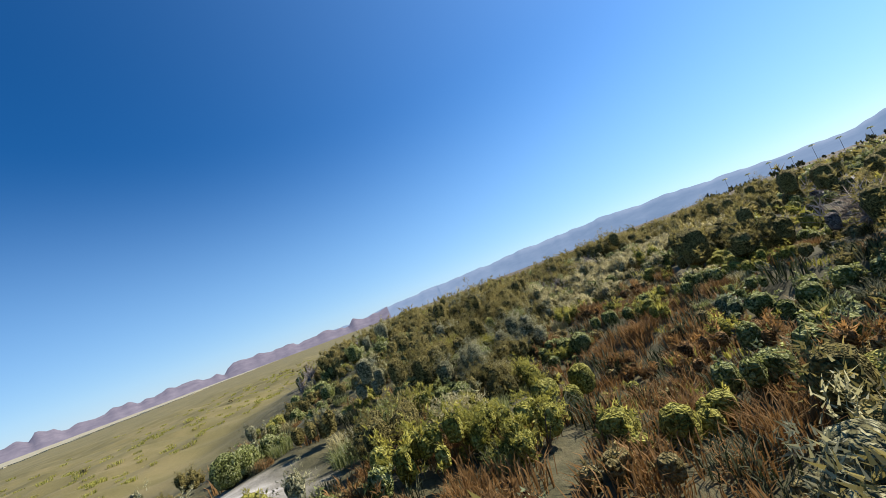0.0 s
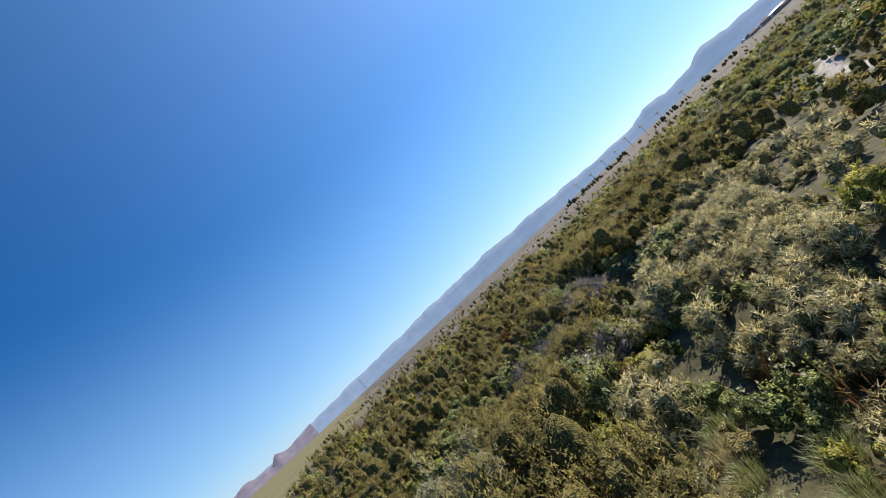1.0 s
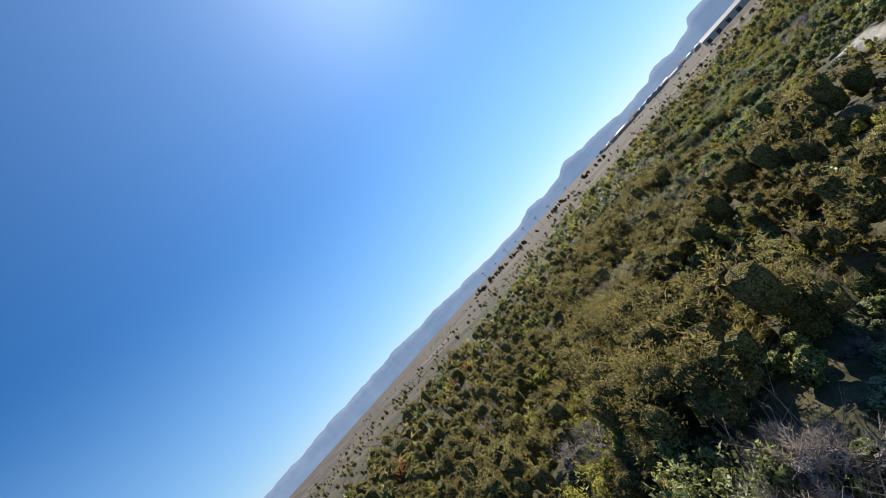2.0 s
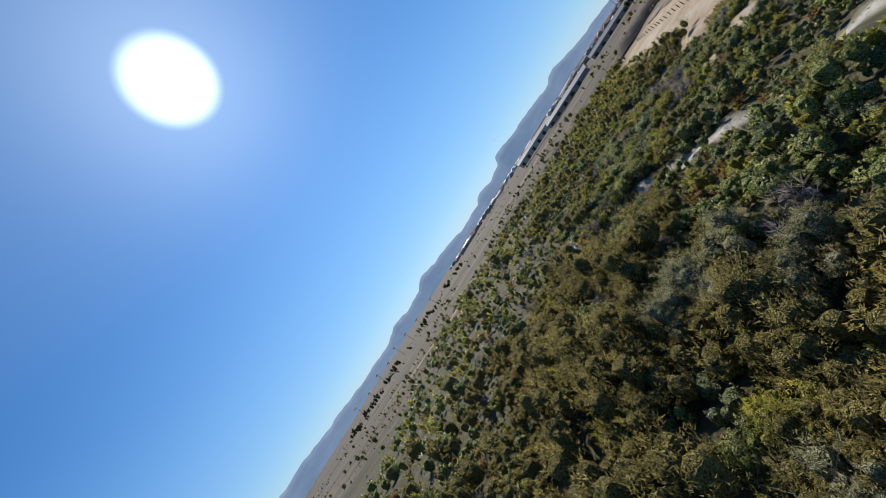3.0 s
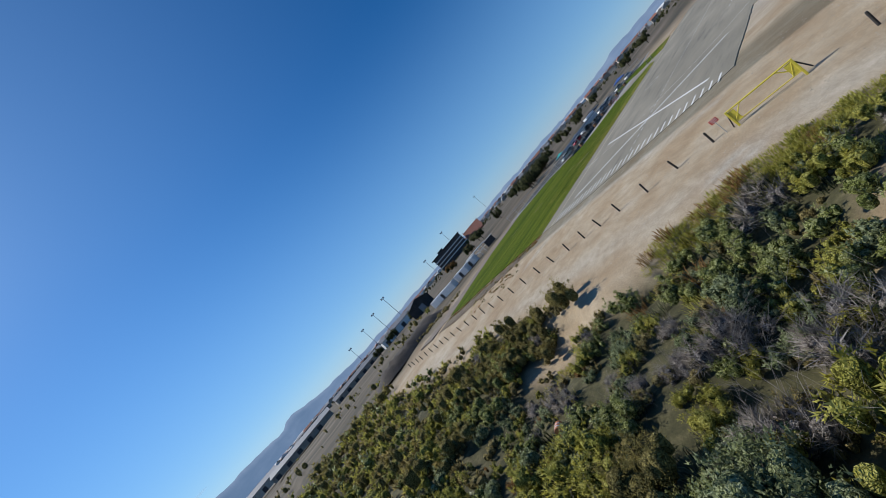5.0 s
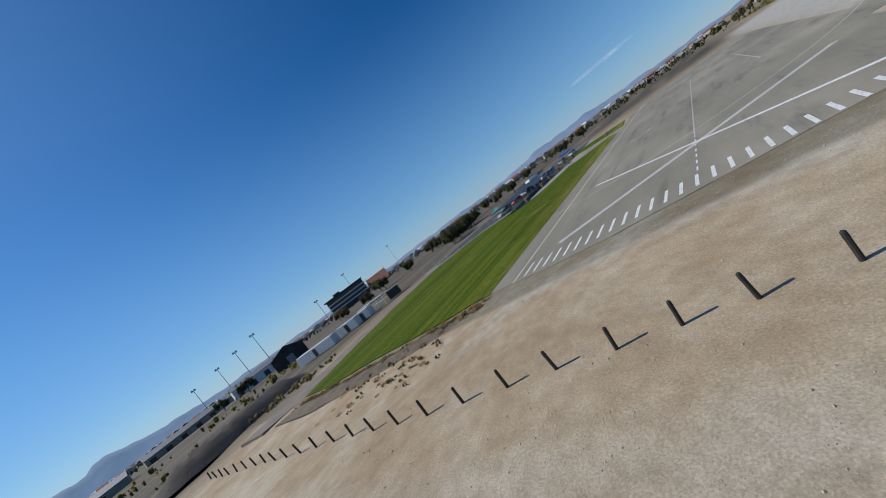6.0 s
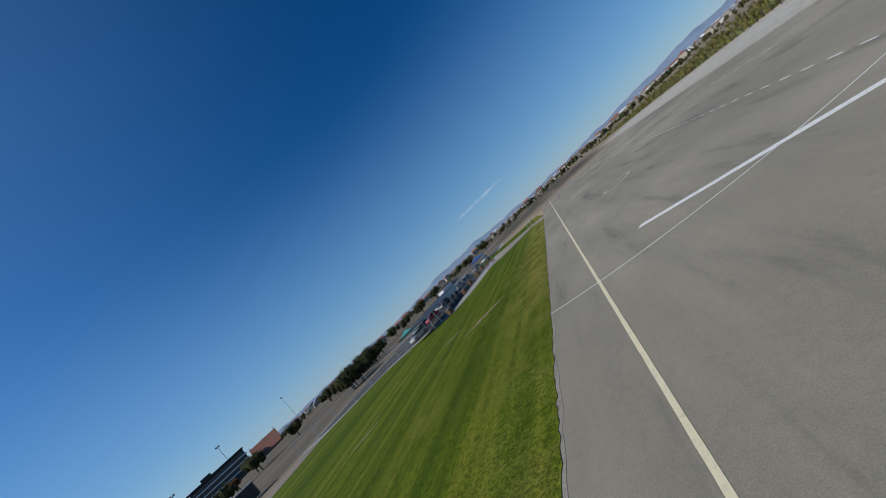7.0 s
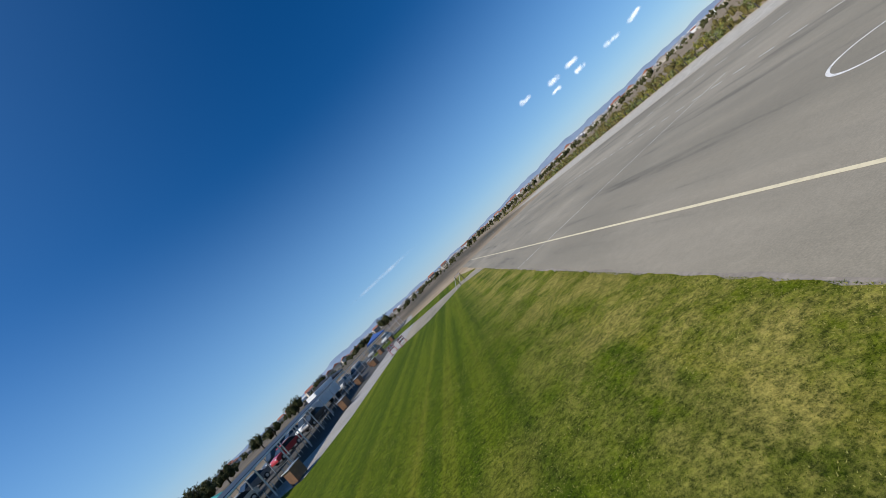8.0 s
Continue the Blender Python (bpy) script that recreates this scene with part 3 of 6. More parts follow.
def land(x, y):
    x, y = np.asarray(x, float), np.asarray(y, float)
    core = np.exp(-((np.maximum(np.abs(x - 50) - 130, 0) / 120) ** 2)) * np.exp(-((np.maximum(np.abs(y + 20) - 80, 0) / 120) ** 2))
    verge = -0.04 - 0.5 * ease(-y, 3.0, 11.0) - 0.3 * ease(-y, 12.0, 20.0) - 0.3 * ease(x, 26.0, 38.0)
    s = scrub_weight(x, y)
    z = verge * (1 - s) + s * (-1.7 + 0.9 * rolling(x, y) * core)
    z = z - 0.35 * np.exp(-((away(x, y, WASH) / 2.1) ** 4)) * s - 1.6 * np.exp(-((away(x, y, STREAM) / 1.9) ** 4)) * s
    return z


# ---- ground ----
def axis_steps(lo, hi, step, far):
    core = list(np.arange(lo, hi + 0.01, step))
    grow, v, w = step * 1.25, core[0], core[-1]
    before, after = [], []
    while v > -far or w < far:
        v, w, grow = v - grow, w + grow, grow * 1.25
        before.append(v); after.append(w)
    return np.array(before[::-1] + core + after)


gx, gy = axis_steps(-70, 160, 1.0, 5200), axis_steps(-75, 40, 0.9, 5200)
GX, GY = np.meshgrid(gx, gy)
GZ = land(GX, GY)
nx, ny = len(gx), len(gy)
ids = np.arange(nx * ny).reshape(ny, nx)
quads = np.stack([ids[:-1, :-1], ids[:-1, 1:], ids[1:, 1:], ids[1:, :-1]], -1).reshape(-1, 4)
gme = mesh_of("ground", np.stack([GX, GY, GZ], -1).reshape(-1, 3), quads, [M["ground"]], smooth=True)
cover = gme.color_attributes.new("cover", "FLOAT_COLOR", "POINT")
BARE = [(19, -21.0), (16.6, -22.4), (14.7, -23.9), (12.2, -25.3)]
BARE2 = [(33, -23.3), (32.4, -25.4), (32.4, -27.6)]
bare = np.exp(-((away(GX, GY, BARE) / 1.9) ** 4)) + np.exp(-((away(GX, GY, BARE2) / 1.9) ** 4))
red = scrub_weight(GX, GY) * (1 - np.clip(bare, 0, 1))
green = np.maximum(np.maximum(np.exp(-((away(GX, GY, WASH) / 0.8) ** 4)), np.exp(-((away(GX, GY, GRAVEL_PAN) / 1.0) ** 4))), 1.0 * np.exp(-((away(GX, GY, [(32, 6), (35, 45), (36, 70), (36, 160)]) / 9) ** 6)) * ease(GY, 6, 25))
green = green + 0.5 * np.exp(-((away(GX, GY, [(24, -4.6), (12, -3.9), (9.3, -3.4), (6.9, -3.4), (4, -3.7), (2.5, -4.1), (1, -4.9), (-1, -7.4)]) / 0.6) ** 2))
green = green + 0.45 * np.exp(-((np.hypot(GX - 26, GY + 16.6) - 0.8) / 0.5) ** 2) + 0.3 * np.exp(-((away(GX, GY, [(34, -15), (22, -16.5), (10, -17), (-10, -17.5), (-30, -18)]) / 1.5) ** 2))
far = np.maximum(ease(np.hypot(GX - 40, GY + 10), 110, 190) * (1 - 0.6 * ease(GY, 20, 60) * ease(GX, 20, 40)), ease(-GX, 34, 60))
red = red * (1 - 0.75 * ease(GY, 12, 30))
ROAD = [(-18, -13), (-30, -17.5), (-36.5, -25), (-37.5, -42), (-43, -90), (-56, -160)]
far = np.maximum(far, ease(-GX, 0, 25) * ease(-GY, 28, 42))
field = ease(field_side(GX, GY), 0, 6) * ease(-GY, -3, 4) + ease(-GY, 150, 190) * ease(GX, 90, 130)
road = np.exp(-((away(GX, GY, ROAD) / 2.8) ** 4))
red, far = red * (1 - road), far * (1 - 0.75 * road)
cols = np.stack([red, np.clip(green, 0, 1), far, np.clip(field, 0, 1)], -1).astype(np.float32)
cover.data.foreach_set("color", cols.ravel())
ground = tagged(new("ground", gme), "sandy yard, low scrub soil and pale dry wash gravel", "ground", kind="structure")


def sheet(name, outline, z, thick, material, label, category):
    """A flat slab with the given outline whose top lies at z."""
    bm = bmesh.new()
    top = bm.faces.new([bm.verts.new((x, y, z)) for x, y in outline])
    made = bmesh.ops.extrude_face_region(bm, geom=[top])
    for v in made["geom"]:
        if isinstance(v, bmesh.types.BMVert):
            v.co.z -= thick
    ob = new(name, bm_mesh(name, bm, material))
    return tagged(ob, label, category, kind="structure")


random.seed(3)


def ragged(points, step=0.8, wob=0.12):
    """An outline with an uneven edge."""
    out = []
    for (ax, ay), (bx, by) in zip(points, points[1:] + points[:1]):
        k = max(1, int(math.hypot(bx - ax, by - ay) / step))
        for i in range(k):
            u = i / k
            out.append((ax + (bx - ax) * u + random.uniform(-wob, wob), ay + (by - ay) * u + random.uniform(-wob, wob)))
    return out


runway = sheet("runway", ragged([(-2.5, 0.2), (1, -0.3), (4, -0.75), (8, -1.0), (12, -0.75), (16, -0.5), (20, -0.3), (24.9, 0.6), (25.2, 20.5),
                                 (36, 19), (36.5, 27), (26.6, 30), (26.6, 40), (26.8, 56), (27, 80), (27, 100), (26, 124), (-2.5, 124)], 1.2, 0.07),
               0.03, 0.2, M["asphalt"], "worn grey asphalt model runway with white markings", "runway")
turf = sheet("lawn", ragged([(-2.52, 0.1), (-2.52, 73.5), (-5.5, 79), (-10.8, 73), (-15.6, 73.2), (-17.6, 58), (-19.5, 52.5), (-27, 55.5), (-36, 55), (-43, 45), (-41, 24),
                             (-36, 8), (-32.5, -2.0), (-25, -2.6), (-18, -1.3), (-12, -1.0), (-8, -0.7), (-4.6, 0.0)], 0.3, 0.06),
             0.05, 0.2, M["turf"], "mown green lawn with mowing lines and dry patches", "lawn")
turf2 = sheet("lawn_strip", ragged([(-2.6, 84), (-4.5, 102), (-26, 112), (-28, 101), (-15, 92)], 0.8, 0.1), 0.05, 0.2, M["turf"],
              "narrow strip of mown lawn beyond the path", "lawn")
apron = sheet("pavement", [(-15.4, 73.4), (-17.3, 58), (-19.2, 52.9), (-27, 56), (-36, 55.5), (-43.4, 45.4), (-49, 44), (-50, 62), (-44, 130), (-20, 130), (-15, 92)],
              0.02, 0.2, M["concrete"], "grey concrete pit apron beside the lawn", "pavement")
# dark sheet on the concrete, painted shade below the pit roofs and cars
sheet("pit_paving", [(-19.5, 74), (-21.0, 60), (-23, 58), (-36, 57.5), (-44, 48.5), (-48.5, 47), (-49.5, 62), (-43.6, 129), (-21, 129), (-18.4, 92)], 0.026, 0.05, M["pitshade"], "dark sheet painting the shade over the pit floor", "pavement")
path_strip = sheet("path", [(-15.3, 73.6), (-10.8, 73.4), (-6.2, 78.4), (-2.6, 68), (-2.6, 83.5), (-15, 91.5)], 0.015, 0.2, M["asphalt"], "grey paved path across the grass", "path")
track = sheet("track", ragged([(-36.5, 8), (-33.5, -2.4), (-35.5, -7), (-41, -8), (-41.5, 8), (-46, 24), (-48, 44), (-43.6, 45)], 2.0, 0.3),
              -0.02, 0.3, M["dirtroad"], "brown dirt service track beside the lawn", "track")


def strip(name, a, b, width, material, parent, z=0.036):
    """A flat painted stroke from a to b."""
    a, b = Vector((*a, 0)), Vector((*b, 0))
    side = (b - a).normalized().cross(Vector((0, 0, 1))) * width / 2
    bm = bmesh.new()
    k = max(1, int((b - a).length / 0.6))
    rows = []
    for i in range(k + 1):
        c = a.lerp(b, i / k)
        w1, w2 = (1 + random.uniform(-0.08, 0.08) for _ in range(2))
        rows.append([bm.verts.new((*(c - side * w1).xy, z)), bm.verts.new((*(c + side * w2).xy, z))])
    for r, s in zip(rows, rows[1:]):
        bm.faces.new((r[0], r[1], s[1], s[0]))
    return part(name, bm, material, parent)


# threshold bars, one every 0.84 m
for i in range(28):
    x = 0.95 + 0.842 * i
    y0 = 0.13 - 0.014 * i
    strip("threshold_bar", (x, y0), (x - 0.01, y0 + 2.3), 0.2, M["white_paint"], runway)
strip("cross_stroke", (2.84, 19.77), (22.22, 3.88), 0.42, M["white_paint"], runway, 0.036)
for off in (-0.17, 0.17):
    strip("cross_stroke", (2.78 + off * 0.6, 4.04 - off), (22.56 + off * 0.6, 17.65 - off), 0.22, M["white_paint"], runway, 0.040)
strip("edge_line", (0, -0.1), (0, 118), 0.13, M["cream_paint"], runway)
strip("cross_line", (-2.4, 54.4), (15, 53.6), 0.07, M["white_paint"], runway)
for i in range(45):
    y = 3.0 + 1.75 * i
    strip("centre_dash", (12.8 + 0.005 * y, y), (12.8 + 0.005 * (y + 0.9), y + 0.9), 0.1, M["white_paint"], runway)
for i in range(14):
    y = 38 + 2.6 * i
    strip("side_dash", (20.6, y), (20.6, y + 1.4), 0.1, M["white_paint"], runway)


def ring(name, cx, cy, r, width, a0, a1, material, parent, z=0.038, k=96):
    bm = bmesh.new()
    rows = []
    for i in range(k + 1):
        a = a0 + (a1 - a0) * i / k
        rows.append([bm.verts.new((cx + math.cos(a) * (r + s), cy + math.sin(a) * (r + s), z)) for s in (-width / 2, width / 2)])
    for q, s in zip(rows, rows[1:]):
        bm.faces.new((q[0], q[1], s[1], s[0]))
    return part(name, bm, material, parent)


ring("small_circle", 5.94, 39.2, 1.36, 0.1, 0, 6.2832, M["white_paint"], runway)
ring("large_arc", 6.4, 38.8, 22.9, 0.08, radians(-112.8), radians(35), M["white_paint"], runway, 0.042)

# pale dirt rim where turf and asphalt meet
rim = []
for y, w in [(4 + 0.5 * i, 0.1 + 0.03 * math.sin(i * 1.7) + 0.03 * math.sin(i * 0.61)) for i in range(125)]:
    rim.append((-2.5 + max(w, 0.03), y))
back = [(-2.52 - 0.04 - 0.05 * abs(math.sin(y * 3.1)), y) for _, y in rim][::-1]
sheet("dirt_rim", rim + back, 0.036, 0.05, M["gravelroad"], "pale dirt rim between lawn and asphalt", "dirt rim")

# bare strips worn through the turf
for cx, cy, w, h, lean in ((-9.1, 30.3, 2.3, 0.45, 0.6), (-19.85, 24.1, 1.75, 0.22, 1.17), (-27.6, 21.4, 1.6, 0.14, 1.0), (-13.5, 33.0, 1.3, 0.2, 0.7)):
    rimmed = [(math.cos(a / 48 * 6.283) * w * random.uniform(0.7, 1.1), math.sin(a / 48 * 6.283) * h * random.uniform(0.45, 1.25)) for a in range(48)]
    sheet("bare_patch", [(cx + u * math.cos(lean) - v * math.sin(lean), cy + u * math.sin(lean) + v * math.cos(lean)) for u, v in rimmed],
          0.056, 0.05, M["wornsoil"], "bare sandy patch worn into the lawn", "bare patch")


# water in the low ground
def pool(outline, z, label):
    return sheet("water", outline, z, 0.1, M["water"], label, "stream")


pool(ragged([(85.5, -28.4), (90, -27.5), (93.3, -25.3), (95.5, -24.5), (97.2, -25.4), (98.4, -26.8), (97.6, -28.1), (96.2, -26.8), (95.4, -26.2), (93.8, -27.1), (90.4, -29.2), (86, -30.1)], 0.5, 0.15), -2.72,
     "shallow glittering stream between reeds")
pool(ragged([(33.2, -51.5), (37, -50.7), (40.4, -49.6), (40.6, -49.1), (37.4, -50.0), (33.4, -50.9)], 0.5, 0.15), float(land(np.array([38.0]), np.array([-50.4]))[0]) + 0.06, "narrow dark pool in the scrub")

# ---- mountains on the horizon ----
PROFILE = [(-180, 1.8), (-177, 1.7), (-171, 1.35), (-166, 1.02), (-160, 1.0), (-154, 1.27), (-148, 1.0), (-142.6, 1.12), (-136, 1.0), (-132, 1.25), (-129.7, 1.4), (-126, 1.3), (-123, 1.2), (-121, 0.75), (-117, 0.35),
           (-100, 0.4), (-80, 0.6), (-60, 0.7), (-45, 0.8), (-29, 1.0), (-24, 1.3), (-15, 0.9), (-7, 0.55), (0, 0.5), (7, 0.7), (12, 1.1), (20, 1.15), (26, 0.5), (40, 0.5), (55, 0.45), (65, 0.5), (71.5, 0.62), (77, 0.95), (81, 1.45),
           (84.4, 2.15), (85.4, 2.15), (86.3, 1.75), (90, 2.0), (94.5, 2.35), (97.6, 2.65), (98.1, 2.5), (98.6, 1.75), (101, 1.55), (103.4, 1.85), (104.3, 1.6), (105, 1.25), (110, 1.3), (113, 1.85), (115.4, 2.0), (118.3, 2.4), (119.4, 2.3),
           (120.4, 1.75), (124, 1.6), (126.8, 2.0), (128, 1.75), (129, 1.4), (133, 1.4), (140, 1.75), (146.5, 2.15), (151, 2.25), (155.5, 2.5), (160, 2.3), (165.5, 2.35), (172, 2.0), (180, 1.8)]


def mountain_range(name, a0, a1, dist, scale, seed, mat="mountain", jag=0.02, label="hazy blue-grey mountain ridge on the horizon"):
    rng = np.random.default_rng(seed)
    az = np.arange(a0, a1 + 0.01, 0.25)
    el = np.interp(az, [a for a, _ in PROFILE], [e for _, e in PROFILE])
    rough = sum(np.sin(az * f + rng.uniform(0, 6)) * c for f, c in ((0.9, 0.07), (1.7, 0.05), (3.1, 0.03), (5.3, 0.015)))
    if mat == "hill":
        el = el * np.clip(np.minimum((az - a0) / 9.0 if a0 > 0 else 9.0, (a1 - az) / 9.0 if a1 < 0 else 9.0), 0.02, 1.0)
        knots = np.cumsum(rng.uniform(0.5, 4.5, 60)) + a0
        steps = np.interp(az, np.sort(np.concatenate([knots - 0.15, knots + 0.15])), np.repeat(rng.uniform(-0.32, 0.3, 61), 2)[1:-1])
        rough = (rough * 0.4 + steps) * np.clip(np.minimum(az - a0, a1 - az) / 9.0, 0, 1)
    rough = rough + jag * np.interp(az, np.arange(-181, 182, 0.7), rng.normal(0, 1, 519)[:len(np.arange(-181, 182, 0.7))])
    top = dist * np.tan(np.radians(np.maximum(el * scale + rough, 0.12)))
    rows = []
    for u, back in ((0.0, 0.0), (0.35, 120), (0.7, 240), (1.0, 340), (0.0, 520)):
        wob = 14 * np.sin(az * 1.3 + 5 * u) * (0 < u < 1)
        d = dist + back + wob
        z = top * (u + 0.02 * np.sin(az * 2.2 + 7 * u) * (0 < u < 1)) - 6 * (u == 0)
        rows.append(np.stack([-np.sin(np.radians(az)) * d, np.cos(np.radians(az)) * d, z], -1))
    v = np.concatenate(rows)
    k = len(az)
    f = [(r * k + i, r * k + i + 1, (r + 1) * k + i + 1, (r + 1) * k + i) for r in range(4) for i in range(k - 1)]
    return tagged(new("mountains", mesh_of(name, v, f, [M[mat]], smooth=True)), label, "mountains", kind="structure")


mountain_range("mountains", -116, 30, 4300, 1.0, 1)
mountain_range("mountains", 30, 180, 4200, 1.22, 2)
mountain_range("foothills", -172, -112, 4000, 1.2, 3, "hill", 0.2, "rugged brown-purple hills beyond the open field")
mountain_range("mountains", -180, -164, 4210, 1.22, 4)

# pale dry flat between the open field and the hills
near_rim = [(math.radians(a), np.interp(a, (-156, -150, -140, -128, -116), (2600, 1300, 800, 560, 430)) * random.uniform(0.86, 1.16)) for a in np.arange(-156, -115.9, 0.5)]
sheet("dry_flat", [(-math.sin(a) * d, math.cos(a) * d) for a, d in near_rim] + [(-math.sin(a) * 3900, math.cos(a) * 3900) for a, _ in near_rim[::-1]],
      -1.25, 0.9, M["drysand"], "pale dry flat in front of the hills", "dry flat")


# ---- shrubs ----
def lump_quads(res=4):
    """A unit ball of quads, from a cube."""
    v, f = [], []
    g = np.linspace(-1, 1, res + 1)
    for ax in range(3):
        for s in (-1, 1):
            base = len(v)
            for a in g:
                for b in g:
                    q = [0, 0, 0]
                    q[ax], q[(ax + 1) % 3], q[(ax + 2) % 3] = s, a * s, b
                    v.append(q)
            for i in range(res):
                for j in range(res):
                    k = base + i * (res + 1) + j
                    f.append((k, k + res + 1, k + res + 2, k + 1))
    v = np.array(v, float)
    return v / np.linalg.norm(v, axis=1)[:, None], np.array(f)


BALLS = {}
for fineness in (2, 3, 4):
    bv, bf = lump_quads(fineness)
    BALLS[fineness] = bv, np.concatenate([bf[:, (0, 1, 2)], bf[:, (0, 2, 3)]])


def leaves(rng, pos, out, length, width, upright):
    """Pointed leaves at the given places, lying along the swell of the growth with their tips lifted."""
    k = len(pos)
    out = out / (np.linalg.norm(out, axis=1)[:, None] + 1e-6)
    along = np.cross(out, rng.normal(0, 1, (k, 3)))
    along /= np.linalg.norm(along, axis=1)[:, None] + 1e-6
    d = along * 0.8 + out * rng.uniform(0.0, 0.9, (k, 1)) + np.array([0, 0, 1.0]) * upright
    d /= np.linalg.norm(d, axis=1)[:, None] + 1e-6
    s = np.cross(d, out + rng.normal(0, 0.35, (k, 3)))
    s /= np.linalg.norm(s, axis=1)[:, None] + 1e-6
    ln = length * rng.uniform(0.6, 1.35, (k, 1))
    wd = width * rng.uniform(0.7, 1.3, (k, 1))
    v = np.stack([pos + s * wd * 0.5, pos + d * ln, pos - s * wd * 0.5], 1).reshape(-1, 3)
    return v, np.arange(3 * k).reshape(-1, 3)


def shrub(seed, r, h, count, length, width, upright, lobes=7, core=0.8, fineness=2):
    """Leaves, inside lumps and the swell of both for one shrub: billowing lobes set with fine leaves."""
    rng = np.random.default_rng(seed)
    ang = rng.uniform(0, 6.283, lobes)
    rad = r * np.sqrt(rng.uniform(0, 1, lobes)) * 0.82
    size = r * rng.uniform(0.2, 0.46, lobes) * (1.0 if lobes > 2 else 1.5)
    tall = h * rng.uniform(0.3, 0.78, lobes) * (1 - 0.4 * (rad / r) ** 2)
    cen = np.stack([np.cos(ang) * rad, np.sin(ang) * rad, tall], -1)
    squash = np.stack([size, size, np.minimum(h - tall, size * 1.25)], -1)
    # leafy shoots that fan out of each lobe, some well beyond the rest
    shoots = max(6, count // 16)
    s_own = rng.choice(lobes, shoots, p=size ** 2 / (size ** 2).sum())
    s_dir = rng.normal(0, 1, (shoots, 3))
    s_dir[:, 2] = np.abs(s_dir[:, 2]) * 1.15 - 0.4
    s_dir /= np.linalg.norm(s_dir, axis=1)[:, None]
    s_len = np.clip(rng.lognormal(0.02, 0.16, shoots), 0.7, 1.5)
    pick = rng.integers(0, shoots, count)
    own, u = s_own[pick], rng.random(count) ** 1.5
    d = s_dir[pick] + rng.normal(0, 0.13, (count, 3)) * (0.45 + u)[:, None]
    d[:, 2] += 0.12 * (1 - u)
    d /= np.linalg.norm(d, axis=1)[:, None]
    reach = s_len[pick] * (1.0 - 0.42 * u)
    pos = cen[own] + d * squash[own] * reach[:, None]
    pos[:, 2] = np.maximum(pos[:, 2], 0.03)
    lv, lf = leaves(rng, pos, d, length, width, upright)
    swell = np.repeat(d + np.array([0, 0, 0.25]), 3, 0)
    ball_v, ball_f = BALLS[fineness]
    cv, cf = [], []
    for i in range(lobes):
        b = ball_v * squash[i] * core * (1 + (0.16 * np.sin(ball_v * 7 + i).prod(1, keepdims=True) + 0.1 * np.sin(ball_v * 4 + 2 * i).sum(1, keepdims=True) / 3) * (0.4 if fineness < 3 else 1.0)) + cen[i]
        low = ball_v[:, 2] < -0.2
        b[low, 2] = b[low, 2] * (0.8 if lobes > 2 else 0.4)
        cf.append(ball_f + len(ball_v) * i)
        cv.append(b)
    return lv, lf, np.concatenate(cv), np.concatenate(cf), swell


def tuft(seed, r, h, count, width):
    """Arching grass or reed blades from one root patch, each of three faces."""
    rng = np.random.default_rng(seed)
    a, q = rng.uniform(0, 6.283, count), r * np.sqrt(rng.uniform(0, 1, count)) * 0.75
    root = np.stack([np.cos(a) * q, np.sin(a) * q, 0 * a], -1)
    b = a + rng.normal(0, 1.0, count)
    lean = np.stack([np.cos(b), np.sin(b), 0 * b], -1) * (h * rng.uniform(0.1, 0.55, count))[:, None]
    hh = h * rng.uniform(0.6, 1.1, count)
    side = np.stack([-np.sin(b), np.cos(b), 0 * b], -1)
    v, f = [], []
    for u, wdt in ((0, 0.9), (0.6, 1.0), (1.0, 0.0)):
        c = root + lean * u ** 2.2 + np.array([0, 0, 1.0]) * (hh * (u - 0.28 * u ** 3))[:, None]
        v += [c - side * width * wdt / 2, c + side * width * wdt / 2] if wdt else [c]
    v = np.stack(v, 1).reshape(-1, 3)
    for tri in ((0, 1, 3), (0, 3, 2), (2, 3, 4)):
        f.append(np.stack([np.arange(count) * 5 + j for j in tri], -1))
    return v, np.concatenate(f), np.zeros((0, 3)), np.zeros((0, 3), int), np.zeros_like(v) + (0, 0, 0.3)


# kind: material, radius, height, leaf length, width, upright, leaves near, leaves further off
KINDS = {
    "olive": ("olive", 1.9, 2.7, 0.1, 0.03, 0.5, 5200, 1300),
    "dark": ("dark", 1.4, 1.6, 0.075, 0.045, 0.2, 3600, 950),
    "yellow": ("yellow", 1.2, 1.5, 0.09, 0.03, 0.5, 3200, 900),
    "teal": ("teal", 1.25, 1.25, 0.07, 0.04, 0.3, 3200, 900),
    "tan": ("tan", 0.85, 0.8, 0.07, 0.03, 0.45, 1500, 450),
    "rust": ("rust", 1.1, 1.1, 0.13, 0.025, 0.6, 2600, 700),
    "reed": ("reed", 1.2, 1.7, 0.1, 0.02, 0.25, 4800, 1900),
    "sage": ("sage", 2.0, 3.0, 0.1, 0.026, 0.55, 6000, 1300),
}
PROTO = {}
for k_i, (kind, (mat_name, r, h, ll, lw, up, near_n, far_n)) in enumerate(KINDS.items()):
    for tier, cnt, grow, lobes, core, fineness in (("near", int(near_n * 0.8), 1.1, 13, 0.54, 3), ("fine", int(near_n * 0.34), 1.5, 9, 0.56, 2), ("mid", int(far_n * 0.5), 1.8, 5, 0.64, 2), ("far", far_n // 8, 3.0, 3, 0.6, 2), ("tiny", 34, 5.6, 1, 0.64, 2)):
        PROTO[kind, tier] = [(shrub(100 * k_i + s, r, h, cnt, ll * grow, lw * grow, up, lobes, core * (0.85 if kind in ("rust", "reed") else 1.0), fineness), mat_name) for s in range(4)]
